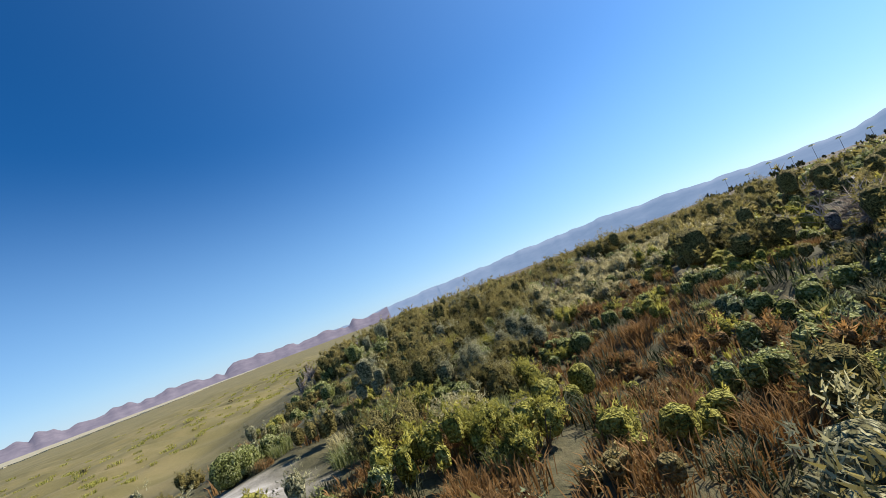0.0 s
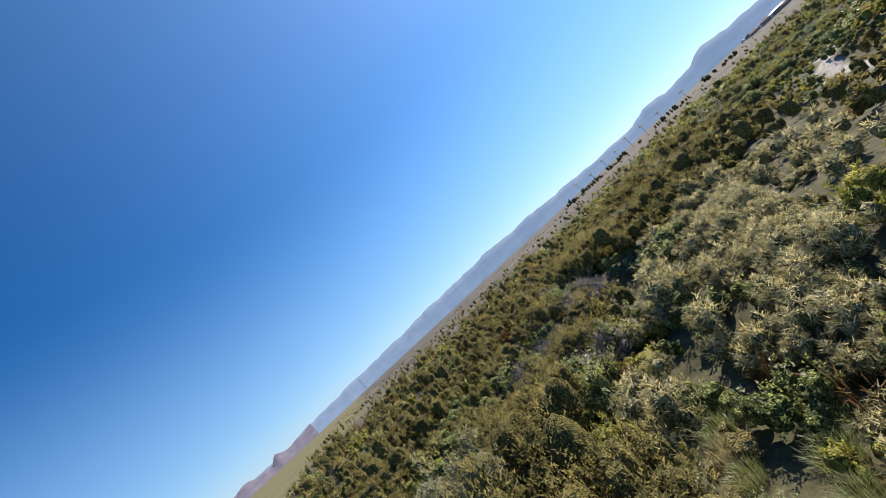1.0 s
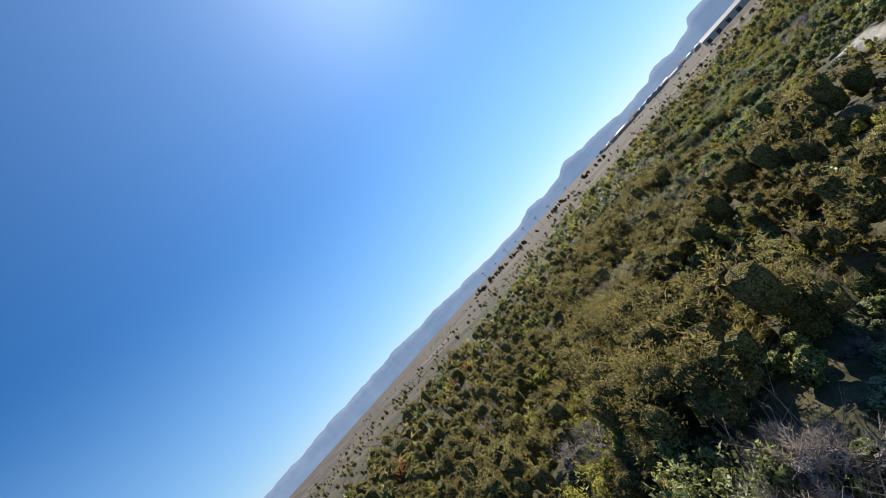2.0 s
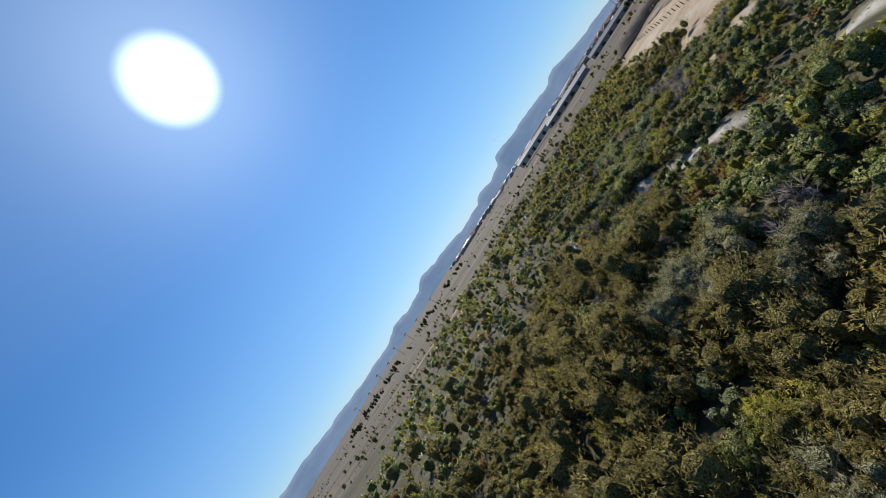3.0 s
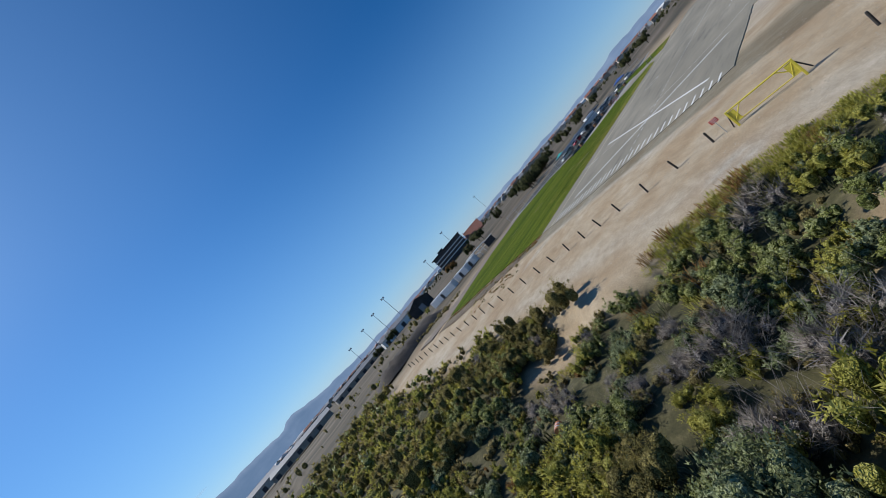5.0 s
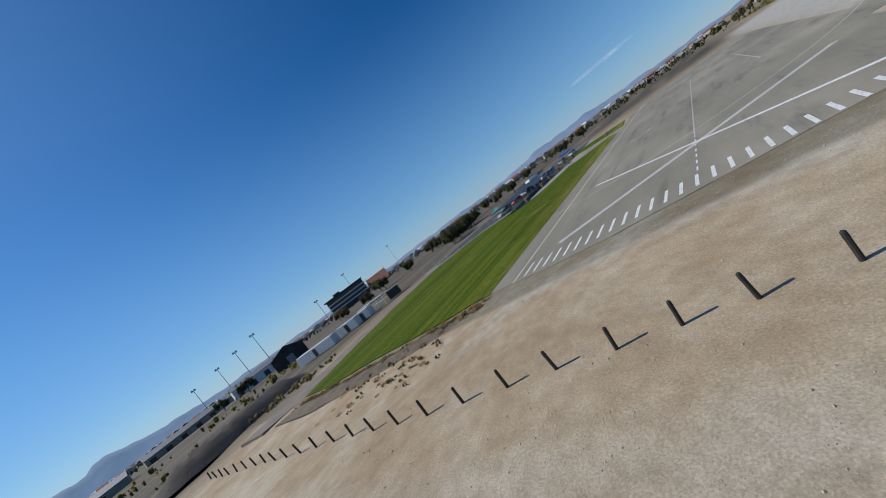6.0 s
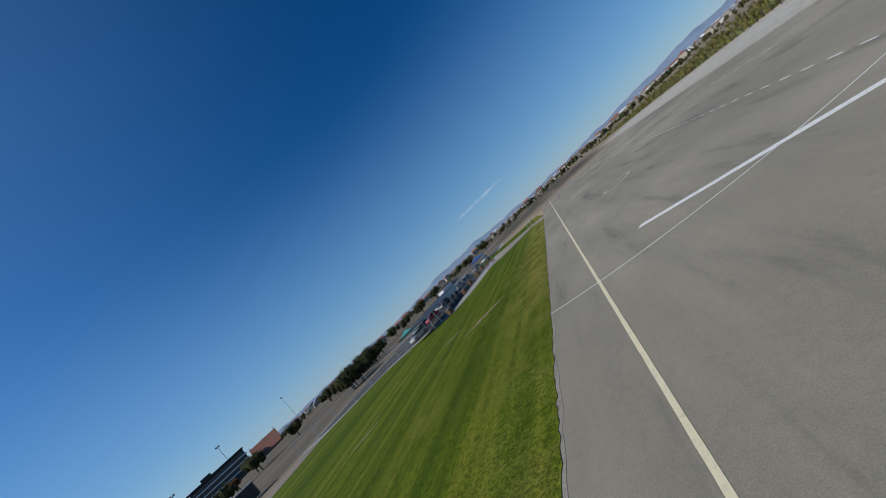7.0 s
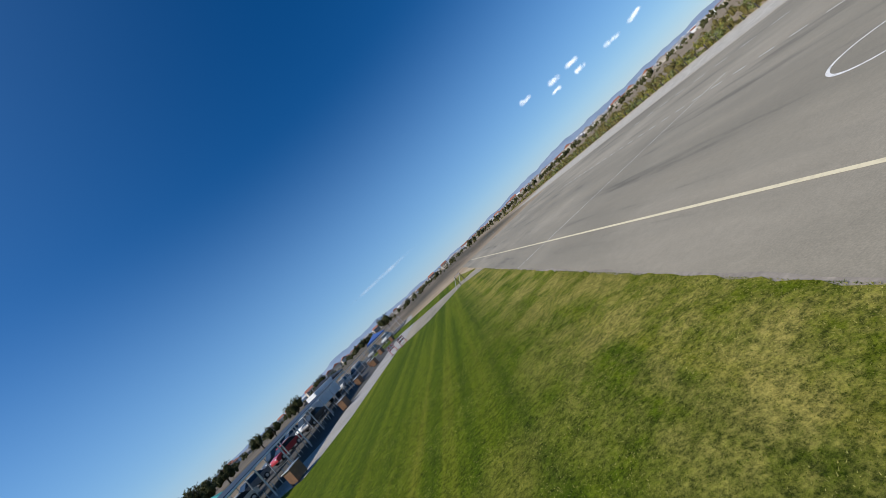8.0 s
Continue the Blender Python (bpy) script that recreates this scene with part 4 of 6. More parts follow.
for tier, cnt, w in (("near", 420, 0.02), ("fine", 260, 0.026), ("mid", 150, 0.035), ("far", 55, 0.045)):
    PROTO["sedge", tier] = [(tuft(720 + s, 0.9, 1.1, cnt, w), "sedge") for s in range(4)]
    PROTO["straw", tier] = [(tuft(740 + s, 0.9, 1.0, cnt, w), "rust") for s in range(4)]
    PROTO["weeds", tier] = [(tuft(760 + s, 0.8, 0.55, cnt, w), "yellow") for s in range(4)]
    PROTO["meadow", tier] = [(tuft(780 + s, 1.0, 1.15, int(cnt * 1.3), w * 0.8), "dark") for s in range(4)]
    PROTO["pale", tier] = [(tuft(790 + s, 0.9, 1.25, int(cnt * 1.2), w * 0.8), "reed") for s in range(4)]

for kind in ("tan", "yellow", "dark", "teal"):
    mat_name, r, h, ll, lw, up, near_n, far_n = KINDS[kind]
    PROTO[kind, "fill"] = [(shrub(40 + s, r, h * 0.75, 220, ll * 1.35, lw * 1.5, up, 4, 0.78, 2), mat_name) for s in range(4)]
for kind in ("sedge", "straw", "weeds", "meadow", "pale"):
    PROTO[kind, "fill"] = PROTO[kind, "far"]


def twig_bush(seed, r, h, count):
    """A bare shrub of forking dry twigs: three-sided sticks."""
    rng = np.random.default_rng(seed)
    segs = []
    for _ in range(count):
        a = rng.uniform(0, 6.283)
        p0 = np.array([math.cos(a) * 0.12 * r, math.sin(a) * 0.12 * r, 0.0])
        d = np.array([math.cos(a) * rng.uniform(0.2, 1.0), math.sin(a) * rng.uniform(0.2, 1.0), rng.uniform(0.5, 1.1)])
        w = 0.015
        for step in range(4):
            q = p0 + d * h * 0.33 * rng.uniform(0.7, 1.2)
            segs.append((p0, q, w, w * 0.65))
            for _ in range(2):
                e = d + rng.normal(0, 0.6, 3)
                segs.append((q, q + e * h * 0.2, w * 0.5, w * 0.15))
            p0, w = q, w * 0.65
            d = d + rng.normal(0, 0.28, 3) - np.array([0, 0, 0.12])
    v, f = [], []
    for a, b, wa, wb in segs:
        d = b - a
        s = np.cross(d, (0.3, 0.5, 0.8)); s /= np.linalg.norm(s) + 1e-6
        t = np.cross(d, s); t /= np.linalg.norm(t) + 1e-6
        k = len(v)
        for c, w in ((a, wa), (b, wb)):
            for ang in (0, 2.094, 4.189):
                v.append(c + (s * math.cos(ang) + t * math.sin(ang)) * w)
        for i in range(3):
            f += [(k + i, k + (i + 1) % 3, k + 3 + (i + 1) % 3), (k + i, k + 3 + (i + 1) % 3, k + 3 + i)]
    v = np.array(v)
    v[:, 2] = np.maximum(v[:, 2], 0.01)
    return v, np.array(f), np.zeros((0, 3)), np.zeros((0, 3), int), np.zeros_like(v)


def dry_bush(seed, sticks, fuzz, size, lobes, fineness):
    """Bare forking stems in a haze of fine grey twigs."""
    lv, lf, cv, cf, sw = shrub(seed, 1.25, 1.35, fuzz, 0.2 * size, 0.011 * size, 0.55, lobes, 0.5, fineness)
    tv, tf, _, _, tsw = twig_bush(seed + 50, 1.2, 1.6, sticks)
    return np.concatenate([lv, tv]), np.concatenate([lf, tf + len(lv)]), cv, cf, np.concatenate([sw, tsw])


for tier, sticks, fuzz, size, lobes, fineness in (("near", 34, 5200, 1.0, 12, 3), ("fine", 18, 1500, 1.6, 8, 2), ("mid", 8, 500, 2.4, 5, 2), ("far", 4, 80, 4.0, 3, 2)):
    PROTO["twigs", tier] = [(dry_bush(800 + s, sticks, fuzz, size, lobes, fineness), "grey") for s in range(4)]

LABELS = {
    "olive": ("feathery olive-green shrub growing in the scrub", "shrub"),
    "dark": ("dense dark green leafy bush in the scrub", "bush"),
    "yellow": ("yellow-green bush with fine upright shoots", "bush"),
    "teal": ("low bluish-green leafy bush on the bank", "bush"),
    "tan": ("small rounded tan and olive shrub on dry soil", "shrub"),
    "rust": ("rusty brown dried-out bush among green scrub", "bush"),
    "sage": ("tall feathery pale grey-green shrub in the scrub", "shrub"),
    "reed": ("clump of tall pale reeds with bent leaves", "reeds"),
    "sedge": ("clump of dark green arching sedge near the wash", "sedge"),
    "straw": ("clump of dry rust-coloured grass in the scrub", "grass clump"),
    "meadow": ("clump of tall green grass in the scrub", "grass clump"),
    "pale": ("clump of tall straw-pale grass in the scrub", "grass clump"),
    "weeds": ("low clump of yellowish weeds beside the dirt", "weeds"),
    "twigs": ("bare grey shrub of dry tangled twigs", "dry shrub"),
}
NAMES = {"olive": "shrub", "dark": "bush", "yellow": "bush", "teal": "bush", "tan": "shrub", "rust": "bush", "reed": "reed_clump", "sage": "shrub", "sedge": "sedge_clump", "straw": "grass_clump", "weeds": "weed_clump", "meadow": "grass_clump", "pale": "grass_clump", "twigs": "dry_shrub"}


# stands of one kind of plant: line, reach, and shares of the kinds in it
STANDS = [
    ([(100.5, -5), (105, -1.2), (106.8, 1.6), (107.5, 7), (109.4, 11)], 3.1, (("rust", 0.42), ("straw", 0.28), ("dark", 0.15), ("yellow", 0.15))),
    ([(85.5, -22.5), (91, -20.5), (97, -16.5), (101, -12)], 5.4, (("reed", 0.86), ("dark", 0.1), ("yellow", 0.04))),
    ([(89, -13.5), (95, -11.5)], 3.0, (("reed", 0.7), ("yellow", 0.2), ("dark", 0.1))),
    ([(92.5, -31.5), (97, -30.2), (101, -30.6)], 3.0, (("twigs", 0.65), ("dark", 0.35))),
    ([(37, -44.3), (42, -44.6), (47, -44.8)], 2.6, (("sedge", 0.62), ("dark", 0.38))),
    ([(22.2, -29.9), (24, -28.4), (26, -28.6), (28, -30.8), (29.8, -29.6)], 1.9, (("twigs", 0.85), ("teal", 0.15))),
    ([(33.4, -21.9), (35.5, -22.4)], 1.5, (("twigs", 0.8), ("teal", 0.2))),
    ([(15.8, -27.6), (17.6, -30.2)], 2.0, (("rust", 0.5), ("twigs", 0.5))),
    ([(21.5, -20.8), (25, -19.8), (28, -18.6), (32, -18.3), (38, -18.4)], 1.5, (("weeds", 0.7), ("yellow", 0.3))),
]
BANK = (("tan", 0.55), ("yellow", 0.25), ("teal", 0.12), ("dark", 0.08))
LOW = (("teal", 0.26), ("dark", 0.22), ("yellow", 0.36), ("olive", 0.06), ("twigs", 0.07), ("rust", 0.03))
SOUTH = (("olive", 0.55), ("yellow", 0.16), ("dark", 0.14), ("tan", 0.06), ("rust", 0.05), ("twigs", 0.04))
MID_EAST = (("dark", 0.48), ("olive", 0.2), ("yellow", 0.18), ("teal", 0.09), ("rust", 0.05))
GRASSY = (("olive", 0.36), ("sage", 0.12), ("yellow", 0.17), ("dark", 0.1), ("teal", 0.06), ("meadow", 0.02), ("reed", 0.07), ("rust", 0.05), ("straw", 0.02), ("twigs", 0.02))
EAST = (("olive", 0.44), ("dark", 0.2), ("yellow", 0.17), ("sage", 0.04), ("reed", 0.05), ("rust", 0.05), ("twigs", 0.05))


def choose(shares, u):
    for kind, share in shares:
        u -= share
        if u < 0:
            return kind
    return shares[0][0]


# the line over the scrub by which plants are built fine or coarse
LANE = [(112, 15), (111, 4), (109.5, -7), (105.5, -19), (97, -30), (85.5, -39), (71, -45.5), (58, -47.5), (45, -45), (30, -36.5), (20, -28)]
rng = np.random.default_rng(21)
PX, PY = np.meshgrid(np.arange(-56, 172, 2.1), np.arange(-118, 34, 2.1))
PX = PX.ravel() + rng.uniform(-1.0, 1.0, PX.size)
PY = PY.ravel() + rng.uniform(-1.0, 1.0, PY.size)
dist_lane = away(PX, PY, LANE)
keep = rng.random(PX.size)
shift = np.where(PY < -20, 0.7, 0.0)
ok = (scrub_weight(PX, PY) > 0.45) & ~((dist_lane > 30) & (keep > 0.55)) & ~((dist_lane > 60) & (keep > 0.42))
ok &= (away(PX - shift * 0.3, PY + shift * 0.4, WASH) > 1.4) & (away(PX, PY, STREAM) > 1.3) & (away(PX, PY, [(33, -51.2), (41, -49.3)]) > 0.8)
ok &= (away(PX, PY + 0.6, WASH) > 1.5) & (away(PX - 0.8, PY - 0.8, STREAM) > 1.4)
ok &= (away(PX, PY, BARE) > 1.7) & (away(PX, PY, BARE2) > 1.7) & (away(PX, PY, GRAVEL_PAN) > 1.9)
ok &= ~((PX > 92) & (PY > 21)) & ~((field_side(PX, PY) > 0) & (PY < 3))
to_wash = away(PX, PY + 2, WASH)
stand_d = [away(PX, PY, line) for line, _, _ in STANDS]
plants = []
for i in np.nonzero(ok)[0]:
    x, y = float(PX[i]), float(PY[i])
    u = rng.random()
    shares = None
    for (line, reach, mix), sd in zip(STANDS, stand_d):
        if sd[i] < reach:
            shares = mix
            break
    if shares is None:
        shares = BANK if x < 14 and y > -42 else LOW if x < 40 else SOUTH if y < -40 or (x > 62 and y < -30) else MID_EAST if x < 66 else GRASSY if x > 97 and y > -12 else EAST
    size = float(np.clip(rng.lognormal(0.0, 0.28), 0.5, 1.5))
    if x < 45 and y > -30:
        size *= 0.8
    elif x < 45:
        size *= 0.95
    elif to_wash[i] < 5.0:
        size *= 0.72
    if x > 97 and y > -14:
        size = min(size * 0.72, 0.85) * (0.62 if x > 116 else 1.0)
    size *= 1.2 if dist_lane[i] > 60 else 1.12 if dist_lane[i] > 30 else 1.0
    kind = choose(shares, u)
    if kind == "olive" and x < 64 and y > -44:
        size *= 0.68
    if 13 < x < 26 and -33 < y < -21.5:
        size *= 0.6
    if math.hypot(x - 17.7, y + 31.0) < 1.3:
        continue
    plants.append((float(dist_lane[i]), x, y, kind, rng.uniform(0, 6.283), size, int(rng.integers(4))))
# low filler growth in the gaps
FX, FY = np.meshgrid(np.arange(12, 150, 2.0), np.arange(-64, 16, 2.0))
FX = FX.ravel() + rng.uniform(-0.9, 0.9, FX.size)
FY = FY.ravel() + rng.uniform(-0.9, 0.9, FY.size)
fd = away(FX, FY, LANE)
fok = (fd < 15) & (scrub_weight(FX, FY) > 0.7) & (away(FX, FY, WASH) > 1.25) & (away(FX, FY, STREAM) > 1.2) & (away(FX, FY, GRAVEL_PAN) > 1.5) & (away(FX, FY, BARE) > 1.3) & (away(FX, FY, BARE2) > 1.4) & (away(FX, FY, [(33, -51.4), (41.5, -49.2)]) > 1.5)
fillers = [(float(fd[i]), float(FX[i]), float(FY[i]), (("weeds", "sedge", "tan", "straw", "tan", "sedge", "weeds") if FX[i] < 60 else ("yellow", "dark", "tan", "sedge", "tan", "teal", "dark") if FY[i] < -14 else ("tan", "weeds", "dark", "sedge", "straw", "tan", "yellow"))[int(rng.integers(7))], rng.uniform(0, 6.283), float(rng.uniform(0.6, 1.1)), int(rng.integers(4))) for i in np.nonzero(fok)[0]]
for _ in range(260):
    u = rng.random()
    fillers.append((0.0, float(101 + 9 * u + rng.normal(0, 2.0)), float(-5 + 17 * u + rng.normal(0, 2.0)), ("straw", "straw", "straw", "straw", "sedge")[int(rng.integers(5))], rng.uniform(0, 6.283), float(rng.uniform(0.45, 0.75)), int(rng.integers(4))))
meadow = []
for _ in range(240):
    bx, by = rng.uniform(92, 122), rng.uniform(-17, 15)
    q = (np.array([bx]), np.array([by]))
    if away(*q, GRAVEL_PAN)[0] < 1.5 or away(*q, STREAM)[0] < 1.4 or away(*q, STANDS[0][0])[0] < 2.6:
        continue
    meadow.append((0.0, bx, by, ("meadow", "sedge", "meadow", "pale", "meadow", "straw", "sedge")[int(rng.integers(7))], rng.uniform(0, 6.283), float(rng.uniform(0.45, 0.8)), int(rng.integers(4))))
for _ in range(130):
    fillers.append((0.0, float(rng.uniform(97, 116)), float(rng.uniform(-13, 13)), ("tan", "straw", "dark", "straw", "tan", "weeds")[int(rng.integers(6))], rng.uniform(0, 6.283), float(rng.uniform(0.5, 0.9)), int(rng.integers(4))))
for _ in range(190):
    u = rng.random()
    fillers.append((0.0, float(36.5 + 11 * u + rng.normal(0, 1.3)), float(-44.3 - 0.7 * u + rng.normal(0, 1.4)), "sedge", rng.uniform(0, 6.283), float(rng.uniform(0.7, 1.2)), int(rng.integers(4))))
for _ in range(170):
    u = rng.random()
    bx, by = -4 + 16 * u + rng.normal(0, 1.2), -22.5 + 1.2 * u - abs(rng.normal(0, 3.2))
    plants.append((float(away(np.array([bx]), np.array([by]), LANE)[0]), bx, by, choose((("tan", 0.5), ("olive", 0.15), ("yellow", 0.25), ("dark", 0.1)), rng.random()), rng.uniform(0, 6.283), float(rng.uniform(0.45, 1.0)), int(rng.integers(4))))
for _ in range(900):
    bx, by = rng.uniform(3, 66), rng.uniform(-48, -19.5)
    q = (np.array([bx]), np.array([by]))
    if scrub_weight(*q)[0] < 0.6 or away(*q, WASH)[0] < 1.6 or away(*q, BARE)[0] < 1.6 or away(*q, BARE2)[0] < 1.5 or away(*q, [(33, -51.2), (41, -49.3)])[0] < 0.9:
        continue
    if 13 < bx < 26 and -33 < by < -21.5 and rng.random() < 0.35 or math.hypot(bx - 17.7, by + 31.0) < 1.3:
        continue
    plants.append((float(away(*q, LANE)[0]), bx, by, choose((("yellow", 0.34), ("dark", 0.22), ("tan", 0.1), ("teal", 0.22), ("rust", 0.07), ("twigs", 0.05)), rng.random()), rng.uniform(0, 6.283), float(rng.uniform(0.45, 0.85)), int(rng.integers(4))))
for _ in range(620):
    bx, by = rng.uniform(-32.5, 10), rng.uniform(-62, -19.5)
    if bx < -26 and by > -22 or scrub_weight(np.array([bx]), np.array([by]))[0] < 0.3:
        continue
    plants.append((28.0, bx, by, choose((("tan", 0.58), ("olive", 0.1), ("yellow", 0.22), ("dark", 0.1)), rng.random()), rng.uniform(0, 6.283), float(rng.uniform(0.6, 1.25)), int(rng.integers(4))))
for _ in range(420):
    bx, by = rng.uniform(-62, -42), rng.uniform(-84, -17)
    plants.append((34.0, bx, by, choose((("olive", 0.4), ("dark", 0.2), ("yellow", 0.25), ("tan", 0.15)), rng.random()), rng.uniform(0, 6.283), float(rng.uniform(0.5, 1.1)), int(rng.integers(4))))
for _ in range(80):
    u, w = rng.random(), rng.normal(0, 2.2)
    plants.append((7.0, float(87 + 15 * u + w), float(-22 + 11 * u + w * 1.2), "reed", rng.uniform(0, 6.283), float(rng.uniform(0.7, 1.1)), int(rng.integers(4))))
for bx, by, size in ((8.2, -21.2, 0.7), (9.8, -21.4, 0.8), (11.2, -21.9, 0.75), (6.4, -21.0, 0.6)):
    plants.append((float(away(np.array([bx]), np.array([by]), LANE)[0]), bx, by, "olive", bx, size, 1))
for bx, by, size in ((62.6, -45.2, 1.05), (62.2, -43.2, 1.0), (61.6, -41.2, 0.95), (64.4, -42.4, 1.0), (64.8, -39.8, 0.9), (67.0, -41.0, 0.9), (73.2, -43.6, 0.85), (74.6, -42.0, 0.8)):
    plants.append((0.0, bx, by, "sage", bx * 3, size, int(bx) % 4))
# reeds along one bank of the stream, bare twigs and low leafy growth along the other
for (ax, ay), (bx, by) in zip(STREAM[:-1], STREAM[1:]):
    run = math.hypot(bx - ax, by - ay)
    for j in range(int(run / 0.75)):
        u = (j + rng.random()) * 0.75 / run
        for side, mix in ((1, (("reed", 0.7), ("dark", 0.2), ("teal", 0.1))), (-1, (("twigs", 0.5), ("teal", 0.25), ("dark", 0.25)))):
            off = side * (rng.uniform(1.4, 2.0) if side < 0 else rng.uniform(2.0, 2.7))
            plants.append((6.0, ax + (bx - ax) * u - (by - ay) / run * off, ay + (by - ay) * u + (bx - ax) / run * off, choose(mix, rng.random()), rng.uniform(0, 6.283), float(rng.uniform(0.4, 0.62)), int(rng.integers(4))))
plants.sort()

SHARED = {}


def stems(seed, r, h):
    """Forking stems that carry a shrub."""
    rng = np.random.default_rng(seed)
    bm = bmesh.new()
    for _ in range(6):
        a = rng.uniform(0, 6.283)
        top = (math.cos(a) * r * 0.5, math.sin(a) * r * 0.5, h * rng.uniform(0.5, 0.75))
        rod(bm, (math.cos(a) * 0.08, math.sin(a) * 0.08, -0.1), top, 0.035, 0.012, 5)
    return bm


def plume_heads(seed, r, h, count):
    """Pale seed heads on top of reeds."""
    rng = np.random.default_rng(seed)
    a, q = rng.uniform(0, 6.283, count), r * np.sqrt(rng.uniform(0, 1, count))
    pos = np.stack([np.cos(a) * q, np.sin(a) * q, h * rng.uniform(0.72, 1.05, count)], -1)
    v, f = leaves(rng, np.repeat(pos, 5, 0), rng.normal(0, 1, (count * 5, 3)), 0.2, 0.05, 0.35)
    return v, f


def plant_mesh(kind, k):
    if (kind, k) not in SHARED:
        (lv, lf, cv, cf, sw), mat_name = PROTO[kind, "near"][k]
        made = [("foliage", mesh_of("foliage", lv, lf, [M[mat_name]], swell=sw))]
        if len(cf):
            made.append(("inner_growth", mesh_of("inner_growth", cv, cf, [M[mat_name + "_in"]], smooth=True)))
            if kind in KINDS:
                made.append(("stem_fork", bm_mesh("stem_fork", stems(k, KINDS[kind][1], KINDS[kind][2]), M["bark"])))
        if kind == "reed":
            pv, pf = plume_heads(900 + k, 1.0, 1.5, 70)
            made.append(("plume", mesh_of("plume", pv, pf, [M["reed"]])))
        SHARED[kind, k] = made
    return SHARED[kind, k]


SINGLE = 200
for d, x, y, kind, turn, size, k in plants[:SINGLE]:
    ob = empty(NAMES[kind], Matrix.LocRotScale((x, y, float(land(x, y)) - 0.05), Euler((0, 0, turn)), (size, size, size)))
    tagged(ob, *LABELS[kind], group="scrub plants")
    for piece, me in plant_mesh(kind, k):
        child = new(piece, me)
        child.parent = ob
        if piece in ("plume", "inner_growth"):
            tagged(child, kind="stuff")


def joined(name, items, tier, label, category):
    """Many plants in one mesh."""
    vs, fs, mi, sws, at = [], [], [], [], 0
    mats = list(dict.fromkeys([PROTO[i[3], "far"][i[6]][1] for i in items]))
    mats += [m + "_in" for m in mats]
    xs, ys = np.array([i[1] for i in items]), np.array([i[2] for i in items])
    zs = land(xs, ys) - 0.05
    for (d, x, y, kind, turn, size, k), z in zip(items, zs):
        (lv, lf, cv, cf, sw), mat_name = PROTO[kind, tier(d) if callable(tier) else tier][k]
        c, s = math.cos(turn) * size, math.sin(turn) * size
        turnm = np.array([[c, s, 0], [-s, c, 0], [0, 0, size]])
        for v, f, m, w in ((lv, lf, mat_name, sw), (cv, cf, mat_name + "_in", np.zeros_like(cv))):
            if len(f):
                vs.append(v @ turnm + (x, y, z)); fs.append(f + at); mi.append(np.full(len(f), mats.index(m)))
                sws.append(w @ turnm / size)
                at += len(v)
    mi = np.concatenate(mi)
    me = mesh_of(name, np.concatenate(vs), np.concatenate(fs), [M[m] for m in mats], mi, swell=np.concatenate(sws))
    me.polygons.foreach_set("use_smooth", mi >= len(mats) // 2)
    return tagged(new(name, me), label, category, kind="stuff")


MIDDLE = [p for p in plants[SINGLE:] if p[0] < 16]
OUTER = [p for p in plants[SINGLE:] if p[0] >= 16]
joined("meadow_grass", meadow, "fine", "tall green, straw and rust-coloured grass between the bushes", "grass")
joined("undergrowth", fillers, "fill", "low weeds, sedge and dry grass between the bushes", "undergrowth")
joined("scrub", MIDDLE, lambda d: "fine" if d < 5.0 else "mid", "mixed green, olive and rusty scrub covering the low ground", "scrub")
for kind in ("sedge", "straw", "weeds", "meadow", "pale", "twigs"):
    PROTO[kind, "tiny"] = PROTO[kind, "far"]
joined("outer_scrub", OUTER, lambda d: "far" if d < 29 else "tiny", "olive and brown scrub further off on the low ground", "scrub")


# ---- verge posts, gate and sign ----
def bollard():
    ob = empty("bollard")
    bm = bmesh.new()
    rod(bm, (0, 0, -0.15), (0, 0, 0.86), 0.075, 0.07, 10)
    rod(bm, (0, 0, 0.86), (0, 0, 0.9), 0.07, 0.045, 10)
    part("post", bm, M["post"], ob)
    bm = bmesh.new()
    rod(bm, (0, 0, 0.68), (0, 0, 0.74), 0.079, 0.078, 10)
    part("band", bm, M["darksteel"], ob, "dark steel band")
    return tagged(ob, "dark wooden bollard standing in the dirt verge", "bollard", "row of bollards")


first = bollard()
spots = [(24.33, -11.5), (21.6, -11.5), (19.0, -11.8), (15.95, -11.4), (13.75, -11.6), (11.7, -11.7), (9.55, -11.9), (7.1, -11.95), (4.75, -12.15), (2.15, -12.3)]
spots += [(2.15 - 2.5 * i, -12.35 - 0.1 * math.sin(i)) for i in range(1, 18)]
spots += [(32.67, -11.6), (35.4, -11.0), (37.6, -10.2)] + [(38.0 + 0.1 * i * 2.45 - 0.0003 * (i * 2.45) ** 2, -9 + 2.45 * i) for i in range(64)]
first.matrix_world = pose(*spots[0], float(land(*spots[0])), 3, 2, 10)
for i, (x, y) in enumerate(spots[1:]):
    copy_thing(first, pose(x, y, float(land(x, y)), random.uniform(-5, 5), random.uniform(-5, 5), random.uniform(0, 90)))

gate = empty("gate", pose(26.1, -11.95, float(land(27.5, -11.8)), 0, 0, 7))
W, H = 3.65, 1.15
for x in (0.0, W):
    bm = bmesh.new()
    box(bm, x - 0.06, x + 0.06, -0.06, 0.06, -0.2, H + 0.05, 0.01)
    part("gate_post", bm, M["gatepaint"], gate)
    bm = bmesh.new()
    rod(bm, (x, 0, H - 0.1), (x + (0.35 if x else -0.35), 0.45, 0.0), 0.04)
    part("stay", bm, M["darksteel"], gate, "dark steel stay")
